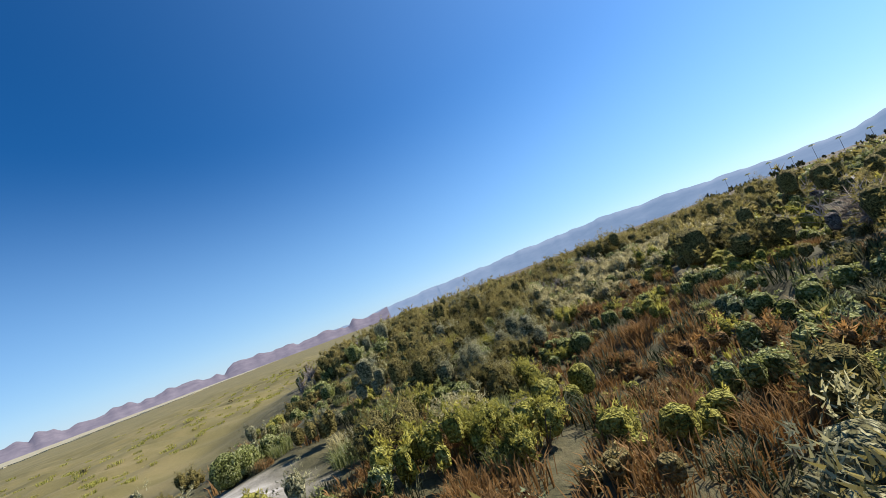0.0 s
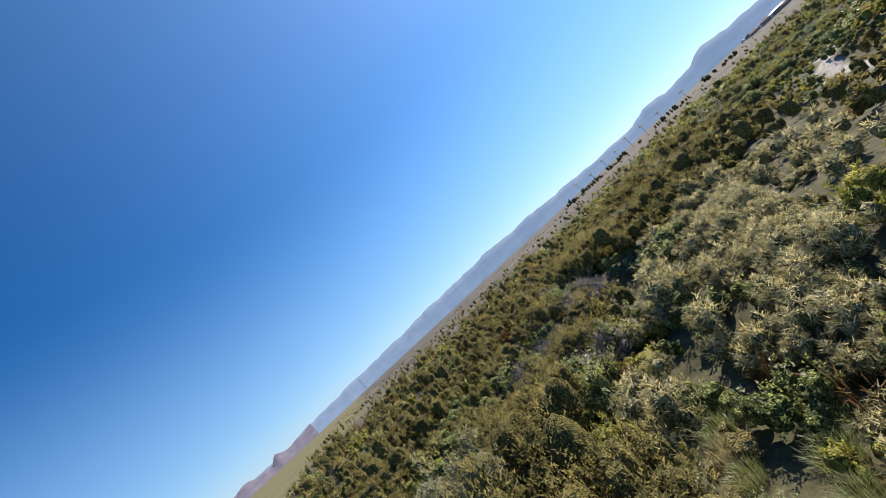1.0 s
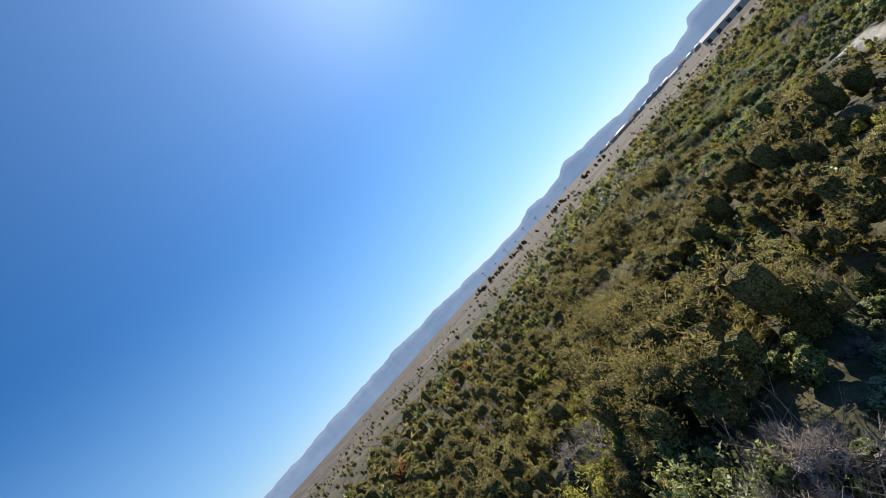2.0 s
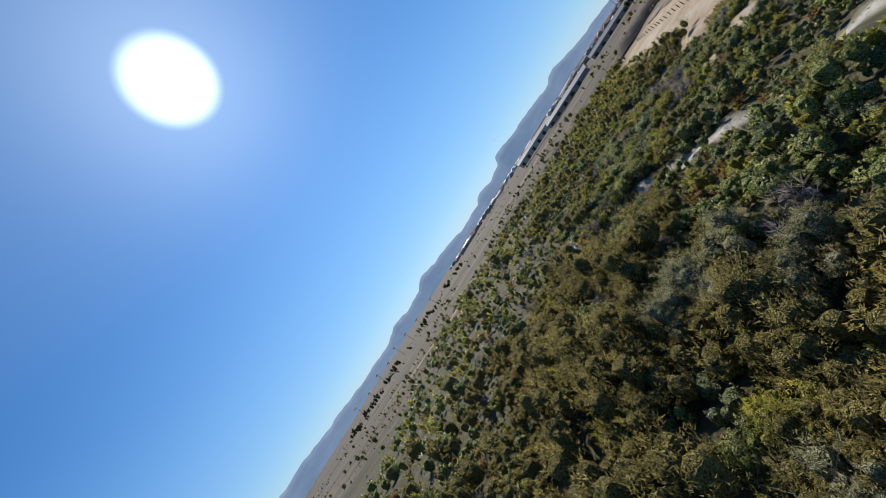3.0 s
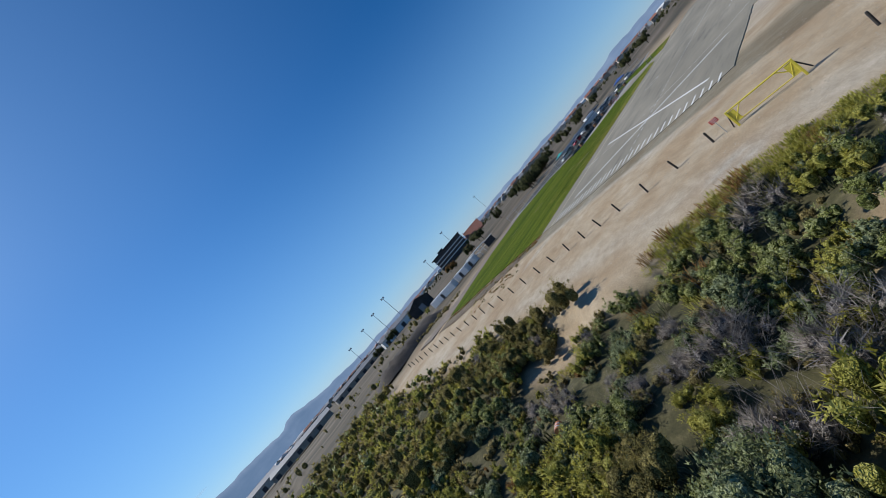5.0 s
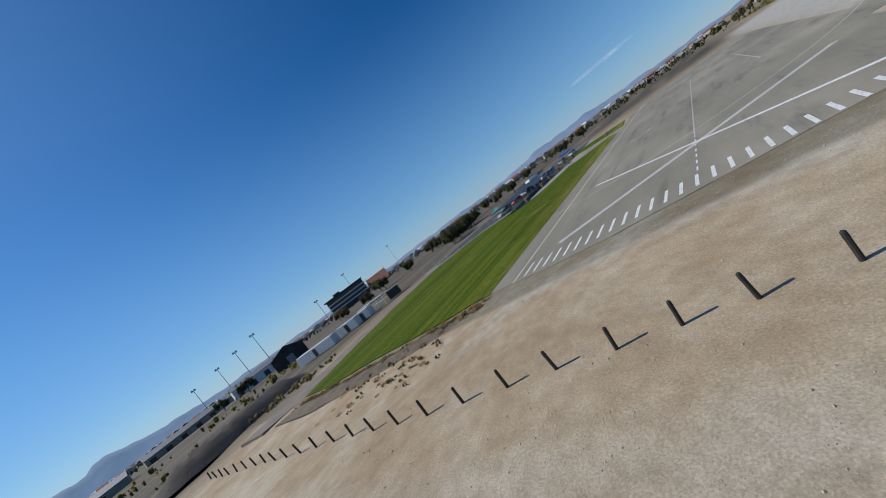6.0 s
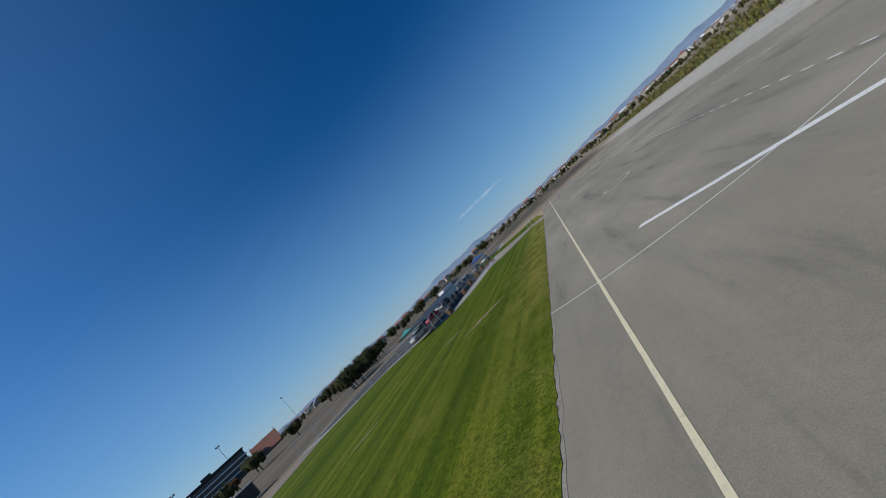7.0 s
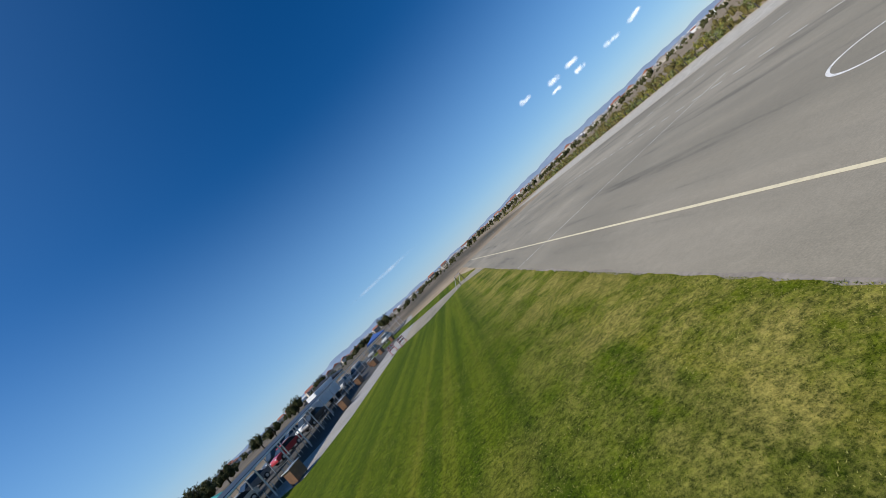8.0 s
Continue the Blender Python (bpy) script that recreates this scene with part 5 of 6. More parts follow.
for nm, a, b, r in (("top_rail", (0, 0, H), (W, 0, H), 0.05), ("bottom_rail", (0, 0, 0.3), (W, 0, 0.3), 0.03), ("brace", (0, 0, 0.3), (0.85, 0, H), 0.035), ("brace", (0, 0, H), (0.45, 0, 0.3), 0.03),
                    ("brace", (W, 0, 0.3), (W - 0.85, 0, H), 0.035), ("brace", (W, 0, H), (W - 0.45, 0, 0.3), 0.03)):
    bm = bmesh.new()
    rod(bm, a, b, r)
    part(nm, bm, M["gatepaint"], gate)
for x0, x1 in ((0.05, 0.42), (W - 0.42, W - 0.05)):
    bm = bmesh.new()
    box(bm, x0, x1, -0.012, 0.012, 0.34, H - 0.08)
    part("panel", bm, M["gatepaint"], gate)
tagged(gate, "yellow steel pole gate closed across the dirt", "gate")

sign = empty("sign", pose(25.25, -11.55, float(land(25.3, -11.6)), 0, 0, 10))
bm = bmesh.new(); rod(bm, (0, 0, -0.2), (0, 0, 1.05), 0.025)
part("pole", bm, M["galv"], sign)
bm = bmesh.new(); box(bm, -0.24, 0.24, -0.012, 0.012, 0.95, 1.27, 0.01)
board = part("board", bm, M["redsign"], sign, "red sign board")
for z in (1.03, 1.13, 1.2):
    bm = bmesh.new(); box(bm, -0.18, 0.18, -0.02, -0.013, z, z + 0.03)
    part("text_bar", bm, M["white"], board)
tagged(sign, "small red warning sign on a thin pole", "sign")

drum = empty("marker_drum", pose(17.7, -31.0, float(land(17.7, -31.0)) + 0.25, 75, 20, 40))
bm = bmesh.new(); rod(bm, (0, 0, -0.45), (0, 0, 0.45), 0.22, 0.2, 14)
part("shell", bm, M["orangerock"], drum)
for z in (-0.2, 0.15):
    bm = bmesh.new(); rod(bm, (0, 0, z), (0, 0, z + 0.12), 0.226, 0.224, 14)
    part("stripe", bm, M["white"], drum, "white stripe")
tagged(drum, "orange and white marker drum lying in the scrub", "drum")


# ---- trees ----
def tree(name, seed, h, r, leaf_mat, label, lift=0.1, count=2600, leaf=0.34):
    rng = np.random.default_rng(seed)
    ob = empty(name)
    bm = bmesh.new()
    rod(bm, (0, 0, -0.3), (0.1, 0, h * 0.45), h * 0.035, h * 0.022, 8)
    rod(bm, (0.1, 0, h * 0.44), (0.0, 0.1, h * 0.8), h * 0.022, h * 0.008, 7)
    part("trunk", bm, M["bark"], ob)
    for i in range(5):
        a = i * 1.257 + rng.uniform(-0.3, 0.3)
        bm = bmesh.new()
        rod(bm, (0.05, 0, h * (0.3 + 0.07 * i)), (math.cos(a) * r * 0.6, math.sin(a) * r * 0.6, h * (0.5 + 0.07 * i)), h * 0.013, h * 0.005, 6)
        part("limb", bm, M["bark"], ob)
    lv, lf, cv, cf, sw = shrub(seed, r, h * (1 - lift), count, leaf, leaf * 0.45, 0.25, 11, 0.6)
    lv[:, 2] += h * lift; cv[:, 2] += h * lift
    for nm, v, f, m, sm in (("crown", lv, lf, leaf_mat, False), ("inner_growth", cv, cf, M["tree_in"], True)):
        c = new(nm, mesh_of(nm, v, f, [m], smooth=sm, swell=None if sm else sw))
        c.parent = ob
    return tagged(ob, label, "tree", "trees round the field")


T_A = tree("tree", 41, 6.2, 3.2, M["tree"], "dense dark green round-crowned tree beside the pits")
T_B = tree("tree", 42, 5.4, 2.5, M["tree"], "dark olive pine-like tree beside the track")
T_C = tree("tree", 43, 7.5, 3.8, M["tree"], "tall dark green tree on the town side", 0.08)
T_D = tree("tree", 44, 4.5, 2.2, M["rust"], "reddish brown garden tree near the sheds", 0.08)
place = [(T_A, -61, 79, 1.0), (T_B, -64, 84, 1.0), (T_A, -70, 92, 0.9), (T_B, -67, 104, 1.15), (T_A, -72, 108, 1.0), (T_C, -80, 113, 0.8), (T_A, -95, 123, 1.1), (T_C, -108, 131, 0.9), (T_A, -121, 138, 1.0),
         (T_B, -77, 150, 1.0), (T_A, -64, 143, 1.0), (T_C, -82, 131, 0.9), (T_A, -84, 120, 0.9), (T_D, -150, 90, 1.2), (T_D, -140, 100, 1.1), (T_A, -135, 105, 1.2), (T_D, -165, 96, 1.3), (T_C, -110, 75, 0.9),
         (T_A, -120, 95, 1.1), (T_B, -105, 100, 1.1), (T_C, -170, 60, 1.0), (T_A, -185, 48, 1.2), (T_B, -200, 40, 1.3), (T_C, -95, 170, 1.0), (T_A, -70, 180, 1.0), (T_B, -50, 190, 1.0), (T_A, -40, 200, 1.1)]
rt = random.Random(5)
for (_, ax, ay, _), (_, bx, by, _) in zip(place[:8], place[1:9]):
    for u in (0.33, 0.67):
        place.append((rt.choice((T_A, T_B, T_C)), ax + (bx - ax) * u + rt.uniform(-3, 3), ay + (by - ay) * u + rt.uniform(-2, 6), rt.uniform(0.6, 1.0)))
done = set()
for src, x, y, s in place:
    m = pose(x, y, -0.1, 0, 0, rt.uniform(0, 360)) @ Matrix.Scale(s, 4)
    if src not in done:
        done.add(src)
        src.matrix_world = m
    else:
        c = copy_thing(src, m)
        c.scale = (s, s, s)


# ---- pit area: cars, fence, cabinets, canopies ----
def car(paint, tall=1.0, label="", truck=False):
    ob = empty("car")
    prof = [(-2.15, 0.32), (-2.2, 0.62), (-2.05, 0.86), (-1.25, 0.95), (1.45, 0.98), (2.1, 0.9), (2.18, 0.6), (2.12, 0.32)]
    roof = [(-1.25, 0.95), (-0.55, 1.42 * tall), (0.95, 1.46 * tall), (1.65, 0.98)]
    if truck:
        roof = [(-1.25, 0.95), (-0.6, 1.6), (0.25, 1.62), (0.45, 0.98)]

    def prism(pts, w0, w1):
        bm = bmesh.new()
        sides = []
        zlo, zhi = min(z for _, z in pts), max(z for _, z in pts)
        for sgn in (-1, 1):
            sides.append([bm.verts.new((x, sgn * (w0 + (w1 - w0) * (z - zlo) / (zhi - zlo + 1e-6)), z)) for x, z in pts])
        k = len(pts)
        bm.faces.new(sides[0]); bm.faces.new(sides[1][::-1])
        for i in range(k):
            bm.faces.new((sides[0][i], sides[1][i], sides[1][(i + 1) % k], sides[0][(i + 1) % k]))
        bmesh.ops.bevel(bm, geom=list(bm.edges), offset=0.05, segments=2, affect="EDGES")
        return bm

    part("body", prism(prof, 0.86, 0.88), paint, ob)
    part("cabin", prism(roof, 0.82, 0.64), M["glass"], ob, "dark glazed cabin")
    top = [(x, z) for x, z in roof[1:3]]
    bm = bmesh.new(); box(bm, top[0][0] - 0.02, top[1][0] + 0.02, -0.63, 0.63, top[0][1] - 0.03, top[1][1] + 0.03, 0.02)
    part("roof", bm, paint, ob)
    for x in (-1.35, 1.35):
        for y in (-0.82, 0.82):
            bm = bmesh.new(); rod(bm, (x, y - 0.1, 0.32), (x, y + 0.1, 0.32), 0.32, 0.32, 16)
            w = part("wheel", bm, M["tyre"], ob)
            bm = bmesh.new(); rod(bm, (x, y - 0.11, 0.32), (x, y + 0.11, 0.32), 0.19, 0.19, 12)
            part("rim", bm, M["rim"], w)
    for y in (-0.62, 0.62):
        bm = bmesh.new(); box(bm, -2.2, -2.08, y - 0.17, y + 0.17, 0.66, 0.8, 0.02)
        part("headlight", bm, M["lamp_glass"], ob)
        bm = bmesh.new(); box(bm, 2.08, 2.17, y - 0.15, y + 0.15, 0.7, 0.84, 0.02)
        part("tail_light", bm, M["redsign"], ob)
    return tagged(ob, label, "car", "cars parked behind the pits")


def car_paint(name, c):
    m, n, l, p = node_mat(name)
    p.inputs["Base Color"].default_value = (*c, 1)
    p.inputs["Roughness"].default_value = 0.3
    p.inputs["Coat Weight"].default_value = 0.5
    dust = noise_tex(n, l, 3.0, 5.0, world_space=False)
    l.new(mixed(n, l, dust, tuple(v * 0.85 + 0.02 for v in c), c), p.inputs["Base Color"])
    return m


CW, CR, CS, CB, CG = (car_paint(a, b) for a, b in (("white_car_paint", (0.72, 0.72, 0.7)), ("red_car_paint", (0.5, 0.02, 0.03)), ("silver_car_paint", (0.42, 0.43, 0.45)),
                                                     ("black_car_paint", (0.02, 0.02, 0.025)), ("grey_car_paint", (0.16, 0.17, 0.18))))
for paint, x, y, turn, tall, label in (
        (CW, -28.2, 58.3, 65, 1.0, "white saloon car parked behind the pit fence"), (CR, -38.2, 85.2, 60, 1.0, "red hatchback car parked on the apron"),
        (CW, -31.0, 80.4, 70, 1.2, "white sport utility car parked on the apron"), (CS, -35.5, 84.0, 62, 1.0, "silver car parked beside the red one"),
        (CR, -29.5, 70.5, 66, 1.0, "red hatchback car parked close to the fence"), (CS, -27.6, 90.6, 75, 1.1, "silver estate car parked on the apron"),
        (CW, -26.4, 95.8, 75, 1.1, "white hatchback car parked on the apron"), (CG, -31.5, 66.0, 66, 1.0, "grey car parked behind the fence"),
        (CG, -24.5, 104.0, 78, 1.1, "grey car parked far along the apron"), (CB, -33.5, 75.0, 64, 1.2, "black van-like car parked on the apron"),
        (CW, -22.8, 112.0, 80, 1.1, "white car parked at the apron's end"), (CS, -41.5, 92.0, 60, 1.0, "silver car parked behind the red one"),
        (CB, -28.0, 76.5, 70, 1.1, "black car parked behind the pit tables"), (CG, -24.0, 88.0, 75, 1.1, "dark grey car beside the pit tables")):
    c = car(paint, tall, label)
    c.matrix_world = pose(x - 2.2, y + 3.0, 0.02, 0, 0, turn) @ Matrix.Scale(0.9, 4)

van = empty("box_truck", pose(-30.2, 84.5, 0.02, 0, 0, 68))
bm = bmesh.new(); box(bm, -1.2, 3.0, -1.0, 1.0, 0.7, 2.9, 0.04)
part("cargo_box", bm, M["white"], van)
bm = bmesh.new(); box(bm, -2.9, -1.25, -0.95, 0.95, 0.45, 1.9, 0.12)
cab = part("cab", bm, M["white"], van)
bm = bmesh.new(); box(bm, -2.93, -2.6, -0.8, 0.8, 1.15, 1.75, 0.02)
part("windscreen", bm, M["glass"], cab)
for x in (-2.1, 1.9):
    for y in (-0.85, 0.85):
        bm = bmesh.new(); rod(bm, (x, y - 0.12, 0.38), (x, y + 0.12, 0.38), 0.38, 0.38, 14)
        part("wheel", bm, M["tyre"], van)
tagged(van, "white box truck parked among the cars", "truck")


def pit_fence(points, name="fence", label=""):
    ob = empty(name)
    for (ax, ay), (bx, by) in zip(points, points[1:]):
        k = max(1, round(math.hypot(bx - ax, by - ay) / 3.2))
        for i in range(k + 1):
            x, y = ax + (bx - ax) * i / k, ay + (by - ay) * i / k
            bm = bmesh.new(); rod(bm, (x, y, 0), (x, y, 2.15), 0.045, 0.04)
            part("fence_post", bm, M["galv"], ob)
        for z, r in ((2.12, 0.04), (1.75, 0.03), (1.1, 0.012), (0.6, 0.012), (0.15, 0.025)):
            bm = bmesh.new(); rod(bm, (ax, ay, z), (bx, by, z), r, r, 6)
            part("rail", bm, M["galv"], ob)
    return tagged(ob, label, "fence")


pit_fence([(-49, 45.2), (-36, 56.2), (-27, 56.6)], label="galvanised pipe fence along the apron edge")
pit_fence([(-24.4, 82), (-23.4, 100), (-21, 120)], label="galvanised pipe fence farther along the pits")


def cabinet(x, y, turn, w=1.1, d=0.55, h=0.9, label="brown wooden pit cabinet standing on the concrete"):
    ob = empty("pit_cabinet", pose(x, y, 0.02, 0, 0, turn))
    bm = bmesh.new(); box(bm, -w / 2, w / 2, -d / 2, d / 2, 0.08, h, 0.015)
    part("body", bm, M["wood"], ob)
    bm = bmesh.new(); box(bm, -w / 2 - 0.06, w / 2 + 0.06, -d / 2 - 0.06, d / 2 + 0.06, h, h + 0.05, 0.01)
    part("top", bm, M["galv"], ob, "pale sheet top")
    for s in (-1, 1):
        bm = bmesh.new(); box(bm, s * w / 4 - w / 4.4, s * w / 4 + w / 4.4, d / 2 + 0.003, d / 2 + 0.02, 0.16, h - 0.08, 0.004)
        part("door", bm, M["wood"], ob)
        for t in (-1, 1):
            bm = bmesh.new(); box(bm, s * (w / 2 - 0.08) - 0.04, s * (w / 2 - 0.08) + 0.04, t * (d / 2 - 0.08) - 0.04, t * (d / 2 - 0.08) + 0.04, 0, 0.08)
            part("foot", bm, M["darksteel"], ob)
    return tagged(ob, label, "cabinet", "cabinets along the pits")


for x, y, t in ((-20.2, 53.6, 80), (-21.4, 74.9, 85), (-22.2, 85.4, 85), (-21.3, 90.0, 80), (-20.6, 66.0, 85), (-20.4, 80.5, 85), (-20.2, 96.0, 85)):
    cabinet(x, y, t)


def bench(x, y, turn):
    ob = empty("work_table", pose(x, y, 0.02, 0, 0, turn))
    bm = bmesh.new(); box(bm, -0.9, 0.9, -0.4, 0.4, 0.72, 0.77, 0.01)
    part("tabletop", bm, M["darksteel"], ob)
    for sx in (-0.8, 0.8):
        for sy in (-0.32, 0.32):
            bm = bmesh.new(); rod(bm, (sx, sy, 0), (sx, sy, 0.72), 0.025)
            part("leg", bm, M["galv"], ob)
    return tagged(ob, "dark pit work table on thin legs", "table", "tables along the pits")


for i in range(8):
    bench(-24.6 + 0.5 * math.sin(i * 2), 55.5 + 3.1 * i, 84)


def canopy(x, y, turn, w, d, h, material, label):
    ob = empty("canopy", pose(x, y, 0.02, 0, 0, turn))
    for sx in (-1, 1):
        for sy in (-1, 1):
            bm = bmesh.new(); rod(bm, (sx * w / 2, sy * d / 2, 0), (sx * w / 2, sy * d / 2, h), 0.04)
            part("leg", bm, M["galv"], ob)
    bm = bmesh.new()
    apex = bm.verts.new((0, 0, h + 0.75))
    edge = [bm.verts.new((sx * (w / 2 + 0.15), sy * (d / 2 + 0.15), h)) for sx, sy in ((-1, -1), (1, -1), (1, 1), (-1, 1))]
    low = [bm.verts.new((v.co.x, v.co.y, h - 0.25)) for v in edge]
    for i in range(4):
        bm.faces.new((edge[i], edge[(i + 1) % 4], apex))
        bm.faces.new((low[i], low[(i + 1) % 4], edge[(i + 1) % 4], edge[i]))
    part("cloth", bm, material, ob)
    return tagged(ob, label, "canopy")


carport = empty("carport", pose(0, 0, 0))
PX0, PX1 = -28.4, -22.7
for i in range(9):
    y = 51.5 + 3.6 * i
    for x in (PX0, PX1):
        bm = bmesh.new(); rod(bm, (x - 0.05 * (y - 51), y, 0), (x - 0.05 * (y - 51), y, 2.25), 0.055)
        part("post", bm, M["galv"], carport)
    bm = bmesh.new(); rod(bm, (PX0 - 0.05 * (y - 51), y, 2.25), (PX1 - 0.05 * (y - 51), y, 2.3), 0.04)
    part("rafter", bm, M["galv"], carport)
for x in (PX0, PX1):
    bm = bmesh.new(); rod(bm, (x, 51, 2.3), (x - 1.5, 81, 2.3), 0.07)
    part("beam", bm, M["white"], carport, "white edge beam")
bm = bmesh.new()
q = [bm.verts.new(c) for c in ((PX0, 51, 2.36), (PX1, 51, 2.36), (PX1 - 1.5, 81, 2.36), (PX0 - 1.5, 81, 2.36))]
bm.faces.new(q)
made = bmesh.ops.extrude_face_region(bm, geom=list(bm.faces))
for e in made["geom"]:
    if isinstance(e, bmesh.types.BMVert):
        e.co.z += 0.05
part("shade_roof", bm, M["darksteel"], carport, "dark shade roof")
tagged(carport, "long pit carport with white edges and dark shade roof", "carport")

canopy(-24.8, 107, 10, 4, 3, 2.3, M["blue_tarp"], "blue cloth canopy over the pit tables")
canopy(-33.0, 63.5, 20, 3, 2.2, 1.9, M["teal_tarp"], "teal tarpaulin shelter behind the fence")
canopy(-30.5, 88.5, 10, 6, 4, 2.6, M["darksteel"], "dark roofed shelter above parked cars")


def barrier(x, y, turn):
    ob = empty("barrier", pose(x, y, 0.03, 0, 0, turn))
    for sx in (-0.55, 0.55):
        bm = bmesh.new(); box(bm, sx - 0.04, sx + 0.04, -0.25, 0.25, 0, 0.06)
        part("foot", bm, M["darksteel"], ob)
        bm = bmesh.new(); rod(bm, (sx, 0, 0.03), (sx, 0, 1.0), 0.03)
        part("upright", bm, M["redsign"], ob)
    for z in (0.5, 0.8):
        bm = bmesh.new(); box(bm, -0.6, 0.6, -0.015, 0.015, z, z + 0.18, 0.005)
        b = part("board", bm, M["white"], ob)
        for x0 in (-0.4, 0.1):
            bm = bmesh.new(); box(bm, x0, x0 + 0.25, -0.02, 0.02, z + 0.002, z + 0.178)
            part("stripe", bm, M["redsign"], b, "red stripe")
    return tagged(ob, "red and white barrier at the end of the pits", "barrier", "barriers at the path")


barrier(-16.0, 73.6, 60); barrier(-14.4, 72.6, 60)

goal = empty("start_frame", pose(-5.2, 80, 0.05, 0, 0, 70))
for x in (-1.2, 1.2):
    bm = bmesh.new(); rod(bm, (x, 0, 0), (x, 0, 1.3), 0.05)
    part("upright", bm, M["darksteel"], goal)
    bm = bmesh.new(); rod(bm, (x, 0, 1.25), (x, 0.9, 0), 0.03)
    part("stay", bm, M["galv"], goal)
bm = bmesh.new(); rod(bm, (-1.2, 0, 1.28), (1.2, 0, 1.28), 0.04)
part("crossbar", bm, M["galv"], goal)
tagged(goal, "grey steel tube frame standing beside the path", "frame")


# ---- west side: containers, frame shed, soil berm, buildings ----
def container(x, y, turn, ln=9.0, h=2.5, label="long white storage container beside the track"):
    ob = empty("container", pose(x, y, -0.05, 0, 0, turn))
    bm = bmesh.new(); box(bm, -ln / 2, ln / 2, -1.2, 1.2, 0.15, h, 0.03)
    body = part("body", bm, M["white"], ob)
    for i in range(int(ln / 0.6)):
        xx = -ln / 2 + 0.4 + i * 0.6
        for s in (-1.2, 1.2):
            bm = bmesh.new(); box(bm, xx, xx + 0.25, s - 0.03, s + 0.03, 0.3, h - 0.15)
            part("rib", bm, M["white"], body)
    bm = bmesh.new(); box(bm, -0.6, 0.6, -1.24, -1.21, 0.25, 2.1)
    part("door", bm, M["darksteel"], ob, "dark door")
    return tagged(ob, label, "container", "containers beside the track")


container(-73.0, 25.2, 16, 13.0); container(-66.6, 31.8, 16, 6.4); container(-64.0, 35.4, 16, 4.6)
shed = empty("frame_shed", pose(-62.4, 38.3, -0.05, 0, 0, 18) @ Matrix.Diagonal((0.82, 0.8, 0.92, 1)))
for x in (-5, -2.5, 0, 2.5, 5):
    for y in (-2, 2):
        bm = bmesh.new(); rod(bm, (x, y, 0), (x, y, 3.0), 0.09)
        part("post", bm, M["white"], shed)
    bm = bmesh.new(); rod(bm, (x, -2, 3.0), (x, 2, 3.0), 0.08)
    part("rafter", bm, M["white"], shed)
for y, z in ((-2, 3.0), (2, 3.0), (-2, 1.6), (2, 1.6)):
    bm = bmesh.new(); rod(bm, (-5, y, z), (5, y, z), 0.08)
    part("beam", bm, M["white"], shed)
tagged(shed, "white open steel frame shed without cladding", "shed")
bm = bmesh.new(); box(bm, 0, 3.4, -1.1, 1.1, 0.3, 2.4, 0.05)
hut = empty("hut", pose(-58.6, 40.2, -0.05, 0, 0, 50))
part("wall", bm, M["darksteel"], hut)
bm = bmesh.new(); box(bm, -0.2, 3.6, -1.3, 1.3, 2.4, 2.5, 0.01)
part("roof", bm, M["greyroof"], hut)
tagged(hut, "small dark hut with a flat grey roof", "hut")


def berm(points, width, height, material, label, name="berm"):
    """A long heap with an uneven crest."""
    rng = np.random.default_rng(31)
    rows, across = [], np.linspace(-1, 1, 9)
    pts = []
    for (ax, ay), (bx, by) in zip(points, points[1:]):
        k = max(2, int(math.hypot(bx - ax, by - ay) / 1.2))
        pts += [(ax + (bx - ax) * i / k, ay + (by - ay) * i / k, bx - ax, by - ay) for i in range(k)]
    for i, (x, y, dx, dy) in enumerate(pts):
        ln = math.hypot(dx, dy)
        taper = min(1.0, i / 4, (len(pts) - 1 - i) / 4)
        rows.append([(x - dy / ln * a * width / 2, y + dx / ln * a * width / 2, -0.15 + taper * height * (1 - a * a) * rng.uniform(0.8, 1.15) + rng.uniform(-0.05, 0.05)) for a in across])
    v = np.array(rows).reshape(-1, 3)
    k = len(across)
    f = [(r * k + i, r * k + i + 1, (r + 1) * k + i + 1, (r + 1) * k + i) for r in range(len(rows) - 1) for i in range(k - 1)]
    return tagged(new(name, mesh_of(name, v, f, [material], smooth=True)), label, "berm", kind="structure")


berm([(-58, -16), (-57, -6), (-60, 4), (-65, 14)], 10, 2.4, M["darksoil"], "long dark soil berm beside the track")
berm([(-33, -4.8), (-24, -5.2), (-15, -3.9), (-9, -3.0), (-4, -1.9), (-2.2, -0.6)], 3.4, 0.3, M["vergesoil"], "low stony ridge between lawn and dirt", "ridge")

barn = empty("barn", pose(-134.5, 48.7, 0, 0, 0, 62) @ Matrix.Diagonal((0.72, 1, 0.98, 1)))
bm = bmesh.new()
v = [bm.verts.new(q) for q in ((-9, -6, 0), (9, -6, 0), (9, -6, 5), (0, -6, 7.5), (-9, -6, 5), (-9, 6, 0), (9, 6, 0), (9, 6, 5), (0, 6, 7.5), (-9, 6, 5))]
for q in ((0, 1, 2, 3, 4), (9, 8, 7, 6, 5), (0, 5, 6, 1), (1, 6, 7, 2), (0, 4, 9, 5)):
    bm.faces.new([v[i] for i in q])
part("wall", bm, M["blackroof"], barn)
